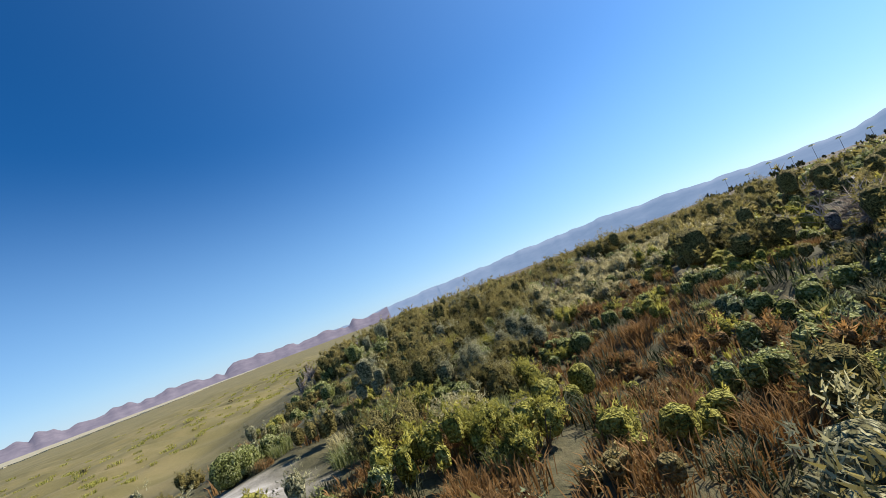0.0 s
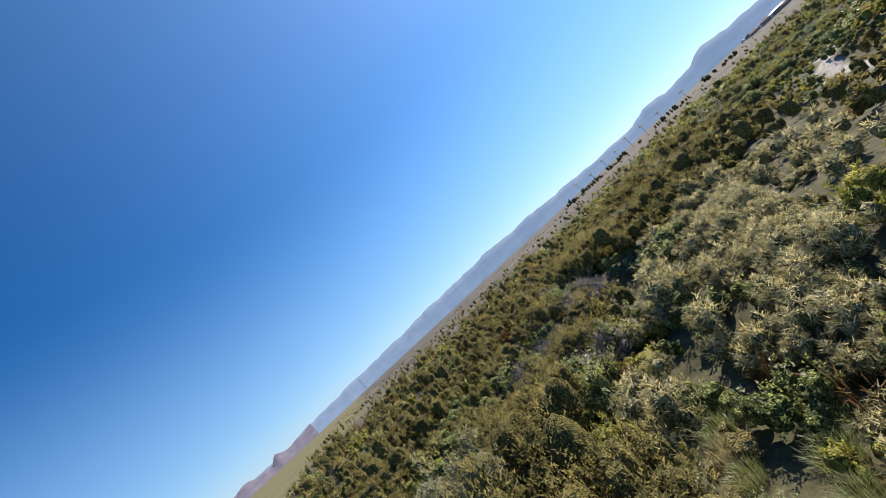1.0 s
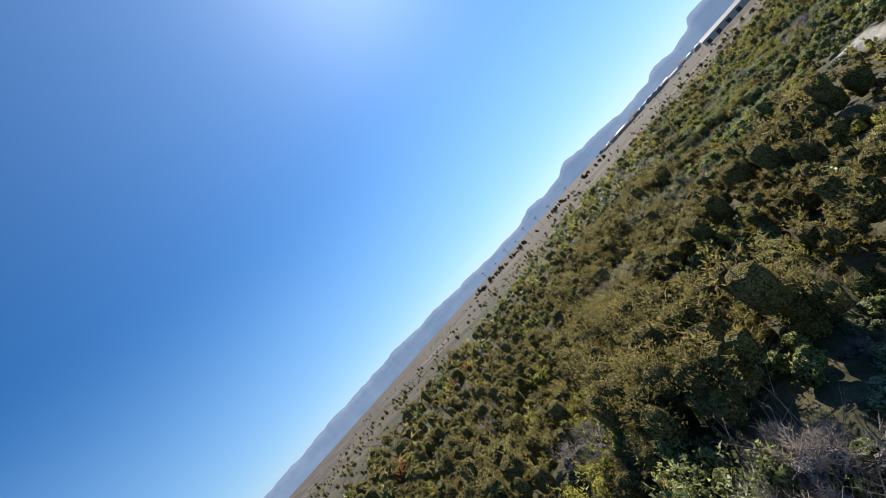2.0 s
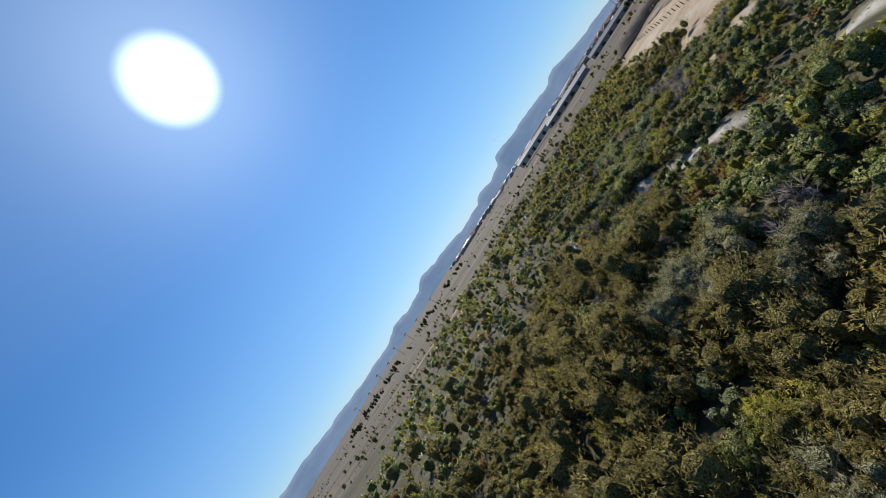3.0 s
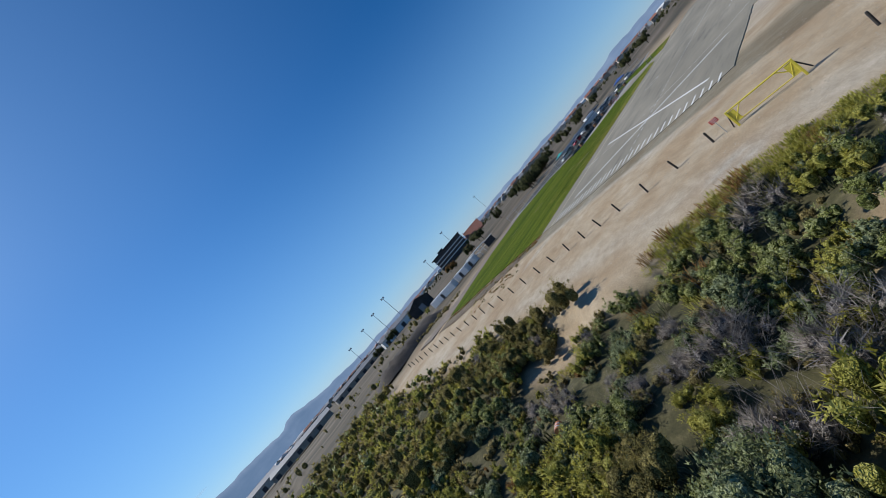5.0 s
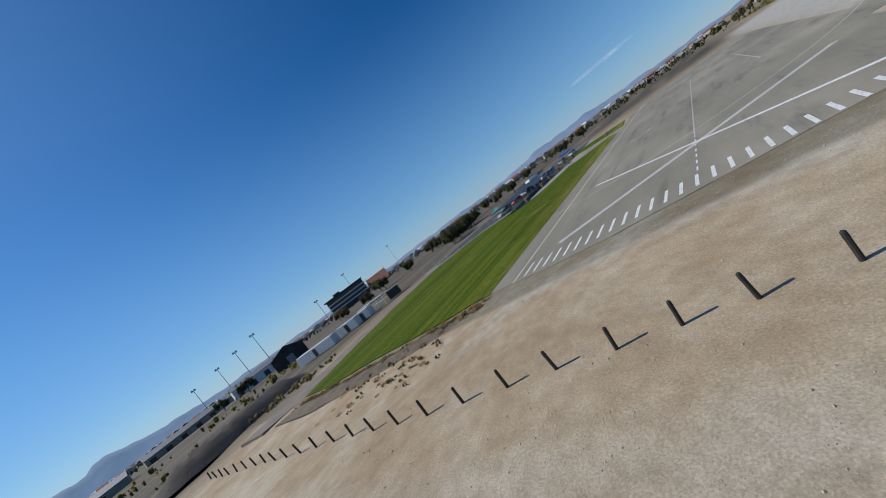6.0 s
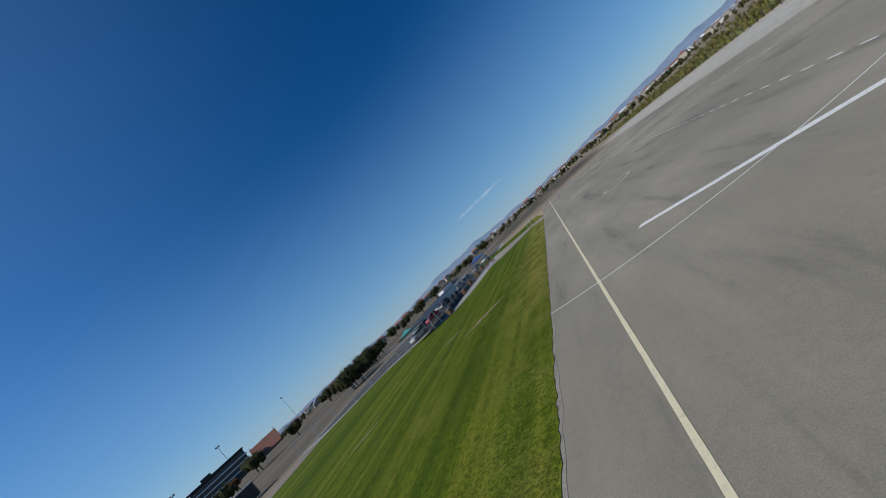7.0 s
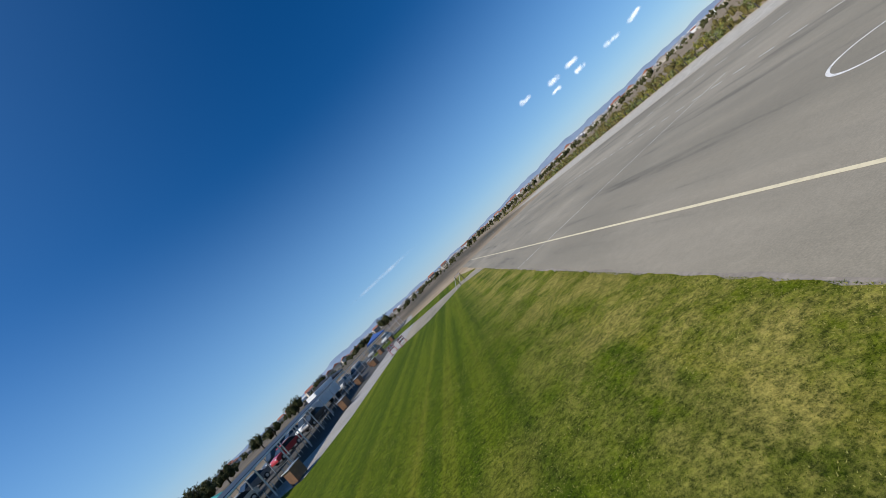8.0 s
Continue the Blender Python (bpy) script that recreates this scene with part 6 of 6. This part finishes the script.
for s in (-1, 1):
    bm = bmesh.new()
    a = [bm.verts.new(q) for q in ((0, -6.4, 7.55), (0, 6.4, 7.55), (s * 9.6, 6.4, 4.9), (s * 9.6, -6.4, 4.9))]
    bm.faces.new(a)
    made = bmesh.ops.extrude_face_region(bm, geom=list(bm.faces))
    for q in made["geom"]:
        if isinstance(q, bmesh.types.BMVert):
            q.co.z += 0.15
    part("roof", bm, M["blackroof"], barn)
bm = bmesh.new(); box(bm, -2, 2, -6.06, -6.0, 0, 3.6)
part("door", bm, M["greyroof"], barn)
tagged(barn, "large black barn with a low gabled roof", "barn")

# a stadium-like office block with dark glass storeys, and its red sloping stand
block = empty("office_block", pose(-331, 230, 0, 0, 0, 54) @ Matrix.Scale(0.98, 4))
bm = bmesh.new(); box(bm, -22, 22, -9, 9, 0, 18, 0.1)
part("wall", bm, M["darksteel"], block)
for z in (5, 9, 13):
    bm = bmesh.new(); box(bm, -23, 23, -10.2, 9.6, z, z + 1.1, 0.05)
    part("balcony", bm, M["white"], block, "white balcony band")
    for i in range(9):
        bm = bmesh.new(); box(bm, -21 + i * 4.7, -17 + i * 4.7, -9.15, -9.02, z + 1.3, z + 3.6)
        part("window", bm, M["glass"], block)
bm = bmesh.new(); box(bm, -24, 23, -11, 10, 18, 19.2, 0.05)
part("roof", bm, M["darksteel"], block)
bm = bmesh.new(); box(bm, -12, -4, -3, 4, 19.2, 21.5, 0.05)
part("plant_room", bm, M["blackroof"], block)
tagged(block, "dark glass-fronted block with white balcony bands", "building")
stand = empty("grandstand", pose(-312, 262, 0, 0, 0, 50) @ Matrix.Scale(0.9, 4))
bm = bmesh.new()
for q in ((-14, -6, 2), (14, -6, 2), (14, 8, 14), (-14, 8, 14), (-14, 8, 0), (14, 8, 0), (-14, -6, 0), (14, -6, 0)):
    bm.verts.new(q)
bm.verts.ensure_lookup_table()
for q in ((0, 1, 2, 3), (3, 2, 5, 4), (0, 6, 7, 1), (0, 3, 4, 6), (1, 7, 5, 2)):
    bm.faces.new([bm.verts[i] for i in q])
part("seating", bm, M["rooftile"], stand)
for x in (-13, 0, 13):
    bm = bmesh.new(); rod(bm, (x, 8, 0), (x, 8, 16), 0.4)
    part("column", bm, M["white"], stand)
tagged(stand, "red sloping grandstand beside the dark block", "grandstand")


def mast(x, y, h):
    ob = empty("floodlight_mast", pose(x, y, -0.2, 0, 0, 60))
    bm = bmesh.new(); rod(bm, (0, 0, 0), (0, 0, h), 0.3, 0.2, 8)
    part("pole", bm, M["galv"], ob)
    bm = bmesh.new(); box(bm, -1.6, 1.6, -0.1, 0.1, h - 0.15, h + 0.15, 0.03)
    arm = part("cross_arm", bm, M["darksteel"], ob)
    for x in (-1.15, 1.15):
        bm = bmesh.new(); box(bm, x - 0.75, x + 0.75, -0.35, 0.3, h - 0.75, h + 0.85, 0.08)
        part("lamp_housing", bm, M["darksteel"], arm)
        bm = bmesh.new(); box(bm, x - 0.62, x + 0.62, -0.42, -0.36, h - 0.6, h + 0.7, 0.02)
        part("lamp", bm, M["lamp_glass"], arm)
    return tagged(ob, "tall floodlight mast with a pair of dark lamp housings", "floodlight mast", "floodlight masts")


for x, y, h in ((-279, 105, 29), (-311, 101, 27.7), (-352, 98, 27), (-360, 78, 24), (-352, 258, 35), (-318, 188, 25), (-480, 470, 44)):
    mast(x, y, h)


# ---- town: houses and sheds ----
def house(w, d, h, roof_mat, label):
    ob = empty("house")
    bm = bmesh.new(); box(bm, -w / 2, w / 2, -d / 2, d / 2, 0, h)
    wall = part("wall", bm, M["housewall"], ob)
    bm = bmesh.new()
    v = [bm.verts.new(q) for q in ((-w / 2 - 0.4, -d / 2 - 0.4, h), (w / 2 + 0.4, -d / 2 - 0.4, h), (w / 2 + 0.4, d / 2 + 0.4, h), (-w / 2 - 0.4, d / 2 + 0.4, h), (-w / 2, 0, h + d * 0.27), (w / 2, 0, h + d * 0.27))]
    for q in ((0, 1, 5, 4), (2, 3, 4, 5), (0, 4, 3), (1, 2, 5), (0, 3, 2, 1)):
        bm.faces.new([v[i] for i in q])
    part("roof", bm, roof_mat, ob)
    for s in (-1, 1):
        for x in (-w / 3.4, 0, w / 3.4):
            for z in ((1.0, 3.6) if h > 4.5 else (1.0,)):
                bm = bmesh.new(); box(bm, x - 0.65, x + 0.65, s * d / 2 - 0.04, s * d / 2 + 0.04, z, z + 1.25)
                part("window", bm, M["glass"], wall)
    bm = bmesh.new(); box(bm, w / 2 - 0.03, w / 2 + 0.04, -0.5, 0.5, 0, 2.05)
    part("door", bm, M["wood"], ob)
    return tagged(ob, label, "house", "houses of the town")


H_A = house(9, 8, 5.6, M["rooftile"], "two-storey pale house with a red tiled roof")
H_B = house(11, 8, 3.2, M["greyroof"], "low pale house with a grey roof")
H_C = house(8, 7, 5.4, M["greyroof"], "two-storey pale house with a grey roof")
rh = random.Random(12)
first_done = set()
for az in np.arange(-62, 96, 1.55):
    for ring_r in (380, 480, 610):
        a = radians(az + rh.uniform(-0.6, 0.6))
        r = ring_r * rh.uniform(0.92, 1.1) * (1.35 if az < 20 else 1.25)
        x, y = -math.sin(a) * r, math.cos(a) * r + 20
        if rh.random() < 0.35 or (46 < az < 62 and r < 560):
            continue
        src = rh.choice((H_A, H_A, H_B, H_C))
        m = pose(x, y, -0.3, 0, 0, rh.choice((0, 90)) + rh.uniform(-15, 15) + math.degrees(a))
        if src in first_done:
            copy_thing(src, m)
        else:
            first_done.add(src); src.matrix_world = m


def far_town(count, seed):
    """Small gabled houses crowded along the horizon."""
    rng = np.random.default_rng(seed)
    v, f, mi = [], [], []
    for i in range(count):
        a = math.radians(rng.uniform(-62, 118))
        r = rng.uniform(720, 1500)
        x, y = -math.sin(a) * r, math.cos(a) * r + 10
        w, d, h = rng.uniform(5, 11), rng.uniform(4, 6), rng.uniform(2.8, 5.5)
        t = a + rng.choice((0.0, 1.5708)) + rng.uniform(-0.2, 0.2)
        ex, ey = np.array((math.cos(t), math.sin(t))), np.array((-math.sin(t), math.cos(t)))
        k = len(v)
        for z in (-1.0, h):
            for sx, sy in ((-1, -1), (1, -1), (1, 1), (-1, 1)):
                q = ex * sx * w + ey * sy * d
                v.append((x + q[0], y + q[1], z))
        for sx in (-1, 1):
            q = ex * sx * w
            v.append((x + q[0], y + q[1], h + d * 0.45))
        wall, roof = int(rng.choice((0, 0, 1))), int(rng.choice((2, 2, 3, 1)))
        for q, m in (((0, 1, 5, 4), wall), ((1, 2, 6, 5), wall), ((2, 3, 7, 6), wall), ((3, 0, 4, 7), wall), ((4, 5, 9, 8), roof), ((6, 7, 8, 9), roof), ((7, 4, 8, 8), wall), ((5, 6, 9, 9), wall)):
            for tri in ((q[0], q[1], q[2]), (q[0], q[2], q[3])):
                if len(set(tri)) == 3:
                    f.append([k + j for j in tri]); mi.append(m)
    me = mesh_of("far_town", v, f, [M["housewall"], M["white"], M["rooftile"], M["greyroof"]], mi)
    return tagged(new("far_town", me), "pale houses with red and grey roofs along the horizon", "houses", kind="stuff")


far_town(1500, 8)


def long_shed(x, y, turn, ln, w, h, label, wall, roof):
    ob = empty("warehouse", pose(x, y, -0.2, 0, 0, turn))
    bm = bmesh.new(); box(bm, -ln / 2, ln / 2, -w / 2, w / 2, 0, h)
    part("wall", bm, wall, ob)
    for s in (-1, 1):
        bm = bmesh.new()
        q = [bm.verts.new(c) for c in ((-ln / 2 - 0.5, 0, h + w * 0.16), (ln / 2 + 0.5, 0, h + w * 0.16), (ln / 2 + 0.5, s * (w / 2 + 0.5), h - 0.1), (-ln / 2 - 0.5, s * (w / 2 + 0.5), h - 0.1))]
        bm.faces.new(q)
        made = bmesh.ops.extrude_face_region(bm, geom=list(bm.faces))
        for e in made["geom"]:
            if isinstance(e, bmesh.types.BMVert):
                e.co.z += 0.2
        part("roof", bm, roof, ob)
    for i in range(int(ln / 8)):
        bm = bmesh.new(); box(bm, -ln / 2 + 2 + i * 8, -ln / 2 + 5 + i * 8, -w / 2 - 0.06, -w / 2 + 0.02, 0, h * 0.7)
        part("door", bm, M["darksteel"], ob)
    return tagged(ob, label, "warehouse", "long sheds across the plain")


long_shed(-242, -18, 80, 46, 14, 3.6, "long white-roofed shed across the plain", M["housewall"], M["greyroof"])
long_shed(-262, 40, 84, 50, 14, 3.6, "long pale shed with a white roof", M["housewall"], M["greyroof"])
long_shed(-300, -60, 100, 50, 16, 5, "pale shed with a grey roof", M["housewall"], M["greyroof"])
long_shed(-225, 75, 76, 40, 14, 5, "low white shed beyond the containers", M["white"], M["greyroof"])


# ---- far scrub, woods, grass and stones ----
rf = np.random.default_rng(77)


def scatter(count, r0, r1, a0, a1, centre):
    a = np.radians(rf.uniform(a0, a1, count))
    r = np.sqrt(rf.uniform(r0 ** 2, r1 ** 2, count))
    return centre[0] - np.sin(a) * r, centre[1] + np.cos(a) * r


far_items = []
for cnt, r0, r1, a0, a1, c in ((2600, 58, 230, 60, 240, (60, -60)), (1900, 200, 620, 66, 250, (60, -60)), (300, 20, 120, -110, -10, (70, 60))):
    xs, ys = scatter(cnt, r0, r1, a0, a1, c)
    for x, y, d in zip(xs, ys, away(xs, ys, LANE)):
        if field_side(x, y) > 0:
            continue
        if d < 58 and x < 172 and y < 34 or (-60 < x < 40 and y > -24) or (-70 < x < -30 and y > -66):
            continue
        if noise.noise(Vector((x * 0.012, y * 0.03, 3.0))) + 0.5 * noise.noise(Vector((x * 0.05, y * 0.09, 7.0))) < rf.uniform(-0.25, 0.2):
            continue
        kind = ("tan", "olive", "yellow", "tan", "tan", "olive")[int(rf.integers(6))]
        far_items.append((d, x, y, kind, rf.uniform(0, 6.28), rf.uniform(0.5, 1.15), int(rf.integers(4))))
for _ in range(260):
    x = rf.uniform(-58, 4); y = rf.uniform(-36, -19.5)
    if x > -32 or y < -16:
        far_items.append((0, x, y, "tan" if rf.random() < 0.7 else "yellow", rf.uniform(0, 6.28), rf.uniform(0.6, 1.2), int(rf.integers(4))))
for _ in range(2000):
    y = rf.uniform(-4, 300); x = 40.5 + 0.1 * (y + 9) - 0.0003 * (y + 9) ** 2 + abs(rf.normal(0, 32))
    if away(np.array([x]), np.array([y]), LANE)[0] < 42:
        continue
    far_items.append((0, x, y, ("yellow", "olive", "tan", "dark")[int(rf.integers(4))], rf.uniform(0, 6.28), rf.uniform(0.6, 1.2), int(rf.integers(4))))
joined("plain_scrub", far_items, "tiny", "sparse olive and tan scrub dotted over the plain", "scrub")

field_items = []
for _ in range(600):
    x = 133 + abs(rf.normal(0, 18)); y = rf.uniform(-110, 4)
    if field_side(x, y) > 0:
        field_items.append((0, x, y, "weeds" if rf.random() < 0.97 else "tan", rf.uniform(0, 6.28), rf.uniform(0.5, 0.9), int(rf.integers(4))))
joined("field_grass", field_items, "far", "dry yellowish grass tufts on the open field", "grass")
verge_items = []
for _ in range(260):
    u = rf.random()
    x = -31 + 28.5 * u
    y = -3.6 + 2.6 * u ** 2 + rf.uniform(-0.9, 0.5)
    verge_items.append((0, x, y, ("tan", "straw", "weeds")[int(rf.integers(3))], rf.uniform(0, 6.28), rf.uniform(0.25, 0.5), int(rf.integers(4))))
for _ in range(70):
    y = rf.uniform(1, 66)
    verge_items.append((0, -2.5 + rf.uniform(-0.1, 0.05), y, "weeds", rf.uniform(0, 6.28), rf.uniform(0.1, 0.22), int(rf.integers(4))))
for _ in range(420):
    x = rf.uniform(21, 46)
    y = np.interp(x, (21, 25, 28, 34, 46), (-20.8, -19.0, -17.9, -17.4, -17.5)) + rf.normal(-0.5, 0.7)
    verge_items.append((0, x, y, "weeds" if rf.random() < 0.95 else "straw", rf.uniform(0, 6.28), rf.uniform(0.4, 0.95), int(rf.integers(4))))
for _ in range(110):
    x, y = rf.uniform(-18, -3.5), rf.uniform(-9.5, -2.2)
    if rf.random() < 0.6 or abs(y + 4.5) < 1.2:
        verge_items.append((0, x, y, ("tan", "straw", "weeds", "tan")[int(rf.integers(4))], rf.uniform(0, 6.28), rf.uniform(0.2, 0.5), int(rf.integers(4))))
for _ in range(60):
    x = rf.uniform(-66, -44)
    verge_items.append((0, x, -8 + (x + 66) * 0.9 + rf.uniform(-4, 4) - 3, "tan", rf.uniform(0, 6.28), rf.uniform(0.6, 1.3), int(rf.integers(4))))
joined("verge_weeds", verge_items, "far", "dry weeds and small shrubs along the lawn's edge", "weeds")

# woods in front of the town and along the far side of the plain
wood_v, wood_f, wood_at = [], [], 0
tree_kind = [shrub(950 + s, 3.4, 6.5, 50, 1.5, 0.8, 0.2, 4, 0.84) for s in range(4)]
spots = []
for az in np.arange(-64, 98, 0.3):
    for r in (300, 400, 520):
        if rf.random() < 0.55 + 0.5 * noise.noise(Vector((az * 0.35, r * 0.02, 0.0))):
            a = math.radians(az + rf.uniform(-0.3, 0.3))
            rr = r * rf.uniform(0.9, 1.12) * (1.0 if az < 20 else 1.15)
            spots.append((-math.sin(a) * rr, math.cos(a) * rr + 20, rf.uniform(0.28, 0.95) ** 1.3))
for az in np.arange(116, 142, 0.4):
    if noise.noise(Vector((az * 0.45, 2.0, 0.0))) < -0.05:
        continue
    a = math.radians(az + rf.uniform(-0.2, 0.2))
    rr = 400 + rf.uniform(-60, 60)
    spots.append((100 - math.sin(a) * rr, -10 + math.cos(a) * rr, rf.uniform(0.35, 1.15)))
inner_v, inner_f, inner_at = [], [], 0
for x, y, s in spots:
    lv, lf, cv, cf, sw = tree_kind[int(rf.integers(4))]
    wood_v.append(lv * s + (x, y, -0.3)); wood_f.append(lf + wood_at); wood_at += len(lv)
    wood_v.append(cv * s + (x, y, -0.3)); wood_f.append(cf + wood_at); wood_at += len(cv)
tagged(new("far_woods", mesh_of("far_woods", np.concatenate(wood_v), np.concatenate(wood_f), [M["woods"]])), "dark green trees standing between the distant houses", "trees", kind="stuff")


def palm(x, y, h):
    ob = empty("palm_tree", pose(x, y, -0.3, 0, 0, rf.uniform(0, 360)))
    bm = bmesh.new(); rod(bm, (0, 0, 0), (0.3, 0, h), 0.16, 0.1, 7)
    part("trunk", bm, M["bark"], ob)
    for i in range(14):
        a = i * 0.449
        bm = bmesh.new()
        q = [bm.verts.new((0.3 + math.cos(a) * u * 2.6 - math.sin(a) * w, math.sin(a) * u * 2.6 + math.cos(a) * w, h + 0.9 * math.sin(u * 3.0) * (0.4 + 0.6 * (i % 3) / 2) - u * u * 0.6))
             for u, w in ((0, 0.15), (0.5, 0.5), (1.0, 0.1), (1.0, -0.1), (0.5, -0.5), (0, -0.15))]
        bm.faces.new((q[0], q[1], q[4], q[5])); bm.faces.new((q[1], q[2], q[3], q[4]))
        part("frond", bm, M["dark"], ob)
    return tagged(ob, "tall thin palm standing above the distant trees", "palm", "distant palms")


for az, h in ((137.9, 13), (135.6, 10), (133.4, 12.5), (131.4, 10), (129.4, 13), (127.2, 11), (124.8, 9.5), (121.5, 9)):
    a = math.radians(az)
    palm(100 - math.sin(a) * 400, -15 + math.cos(a) * 400, h)

# mown blades over the turf close to the camera's way
count = 190000
bx = np.concatenate([-2.5 - 10.5 * rf.random(count) ** 1.4, rf.uniform(-26, -2.5, 40000)])
by = np.concatenate([rf.uniform(14, 46, count), rf.uniform(2, 60, 40000)])
k = len(bx)
ang = rf.uniform(0, 6.283, k)
hh = rf.uniform(0.012, 0.03, k)
wd = rf.uniform(0.004, 0.009, k)
base = np.stack([bx, by, np.full(k, 0.045)], -1)
side = np.stack([np.cos(ang) * wd, np.sin(ang) * wd, 0 * wd], -1)
tip = base + np.stack([rf.normal(0, 0.017, k), rf.normal(0, 0.017, k), hh], -1)
bv = np.stack([base - side, base + side, tip], 1).reshape(-1, 3)
tagged(new("grass", mesh_of("grass", bv, np.arange(3 * k).reshape(-1, 3), [M["grassblade"]], swell=np.zeros_like(bv) + (0, 0, 1.0))), "short mown grass blades of the lawn", "grass", kind="stuff")

# loose stones on the dirt and in the wash
octa = np.array([(1, 0, 0), (-1, 0, 0), (0, 1, 0), (0, -1, 0), (0, 0, 0.7), (0, 0, -0.7)], float)
octf = np.array([(0, 2, 4), (2, 1, 4), (1, 3, 4), (3, 0, 4), (2, 0, 5), (1, 2, 5), (3, 1, 5), (0, 3, 5)])


def stones(name, xs, ys, sizes, label):
    v, f = [], []
    zs = land(xs, ys)
    for i, (x, y, z, s) in enumerate(zip(xs, ys, zs, sizes)):
        v.append(octa * s * rf.uniform(0.6, 1.3, (6, 3)) + (x, y, z + s * 0.2)); f.append(octf + 6 * i)
    return tagged(new(name, mesh_of(name, np.concatenate(v), np.concatenate(f), [M["stone"]])), label, "stones", kind="stuff")


k = 4200
sx = rf.uniform(-8, 34, k); sy = rf.uniform(-20, -1.2, k)
stones("gravel", sx, sy, np.abs(rf.normal(0.012, 0.012, k)) + 0.008, "loose pale gravel strewn over the dirt")
k = 1500
u = rf.uniform(0, len(WASH) - 1.001, k)
wi = u.astype(int)
wa = np.array(WASH)
p0, p1 = wa[wi], wa[wi + 1]
pp = p0 + (p1 - p0) * (u - wi)[:, None] + rf.normal(0, 1.2, (k, 2))
stones("wash_stones", pp[:, 0], pp[:, 1], np.abs(rf.normal(0.012, 0.02, k)) + 0.01, "pale stones lying in the dry wash")


# ---- small clouds low over the horizon ----
def cloud(az, el, w, h, puffs=3, label="small white fair-weather cloud low in the sky", mat="cloud"):
    """Soft billows side by side; the vapour thins out towards each billow's rim."""
    a, e, r = math.radians(az), math.radians(el), 4600
    c = Vector((-math.sin(a) * math.cos(e), math.cos(a) * math.cos(e), math.sin(e))) * r
    rc = random.Random(int(az * 7 + el * 31))
    ob = empty("cloud", Matrix.Translation(c) @ Matrix.Rotation(a, 4, "Z"))
    for i in range(puffs):
        bm = bmesh.new()
        bmesh.ops.create_icosphere(bm, subdivisions=4, radius=1.0)
        child = new("billow", bm_mesh("billow", bm, M[mat]))
        child.parent = ob
        off = (i - (puffs - 1) / 2) * w * 0.55
        child.matrix_local = Matrix.Translation((off, rc.uniform(-30, 30), rc.uniform(-h, h) * 0.2)) @ Matrix.Diagonal((w * rc.uniform(0.5, 0.75), 12, h * rc.uniform(0.5, 0.8), 1))
    return tagged(ob, label, "cloud", "clouds", "structure")


for az, el, w, h in ((-24.2, 8.6, 75, 55), (-28.4, 7.6, 70, 55), (-31.2, 7.6, 70, 60), (-27.8, 6.6, 60, 40), (-31.4, 6.3, 65, 45), (-35.9, 5.9, 80, 45), (-39.2, 6.0, 75, 45), (-41.7, 7.8, 80, 50)):
    cloud(az, el, w, h)
cloud(96.4, 4.2, 240, 34, 1, "thin white cloud streak above the mountain", "vapour")
cloud(7.2, 5.0, 900, 40, 1, "long thin white cloud streak above the town", "vapour")
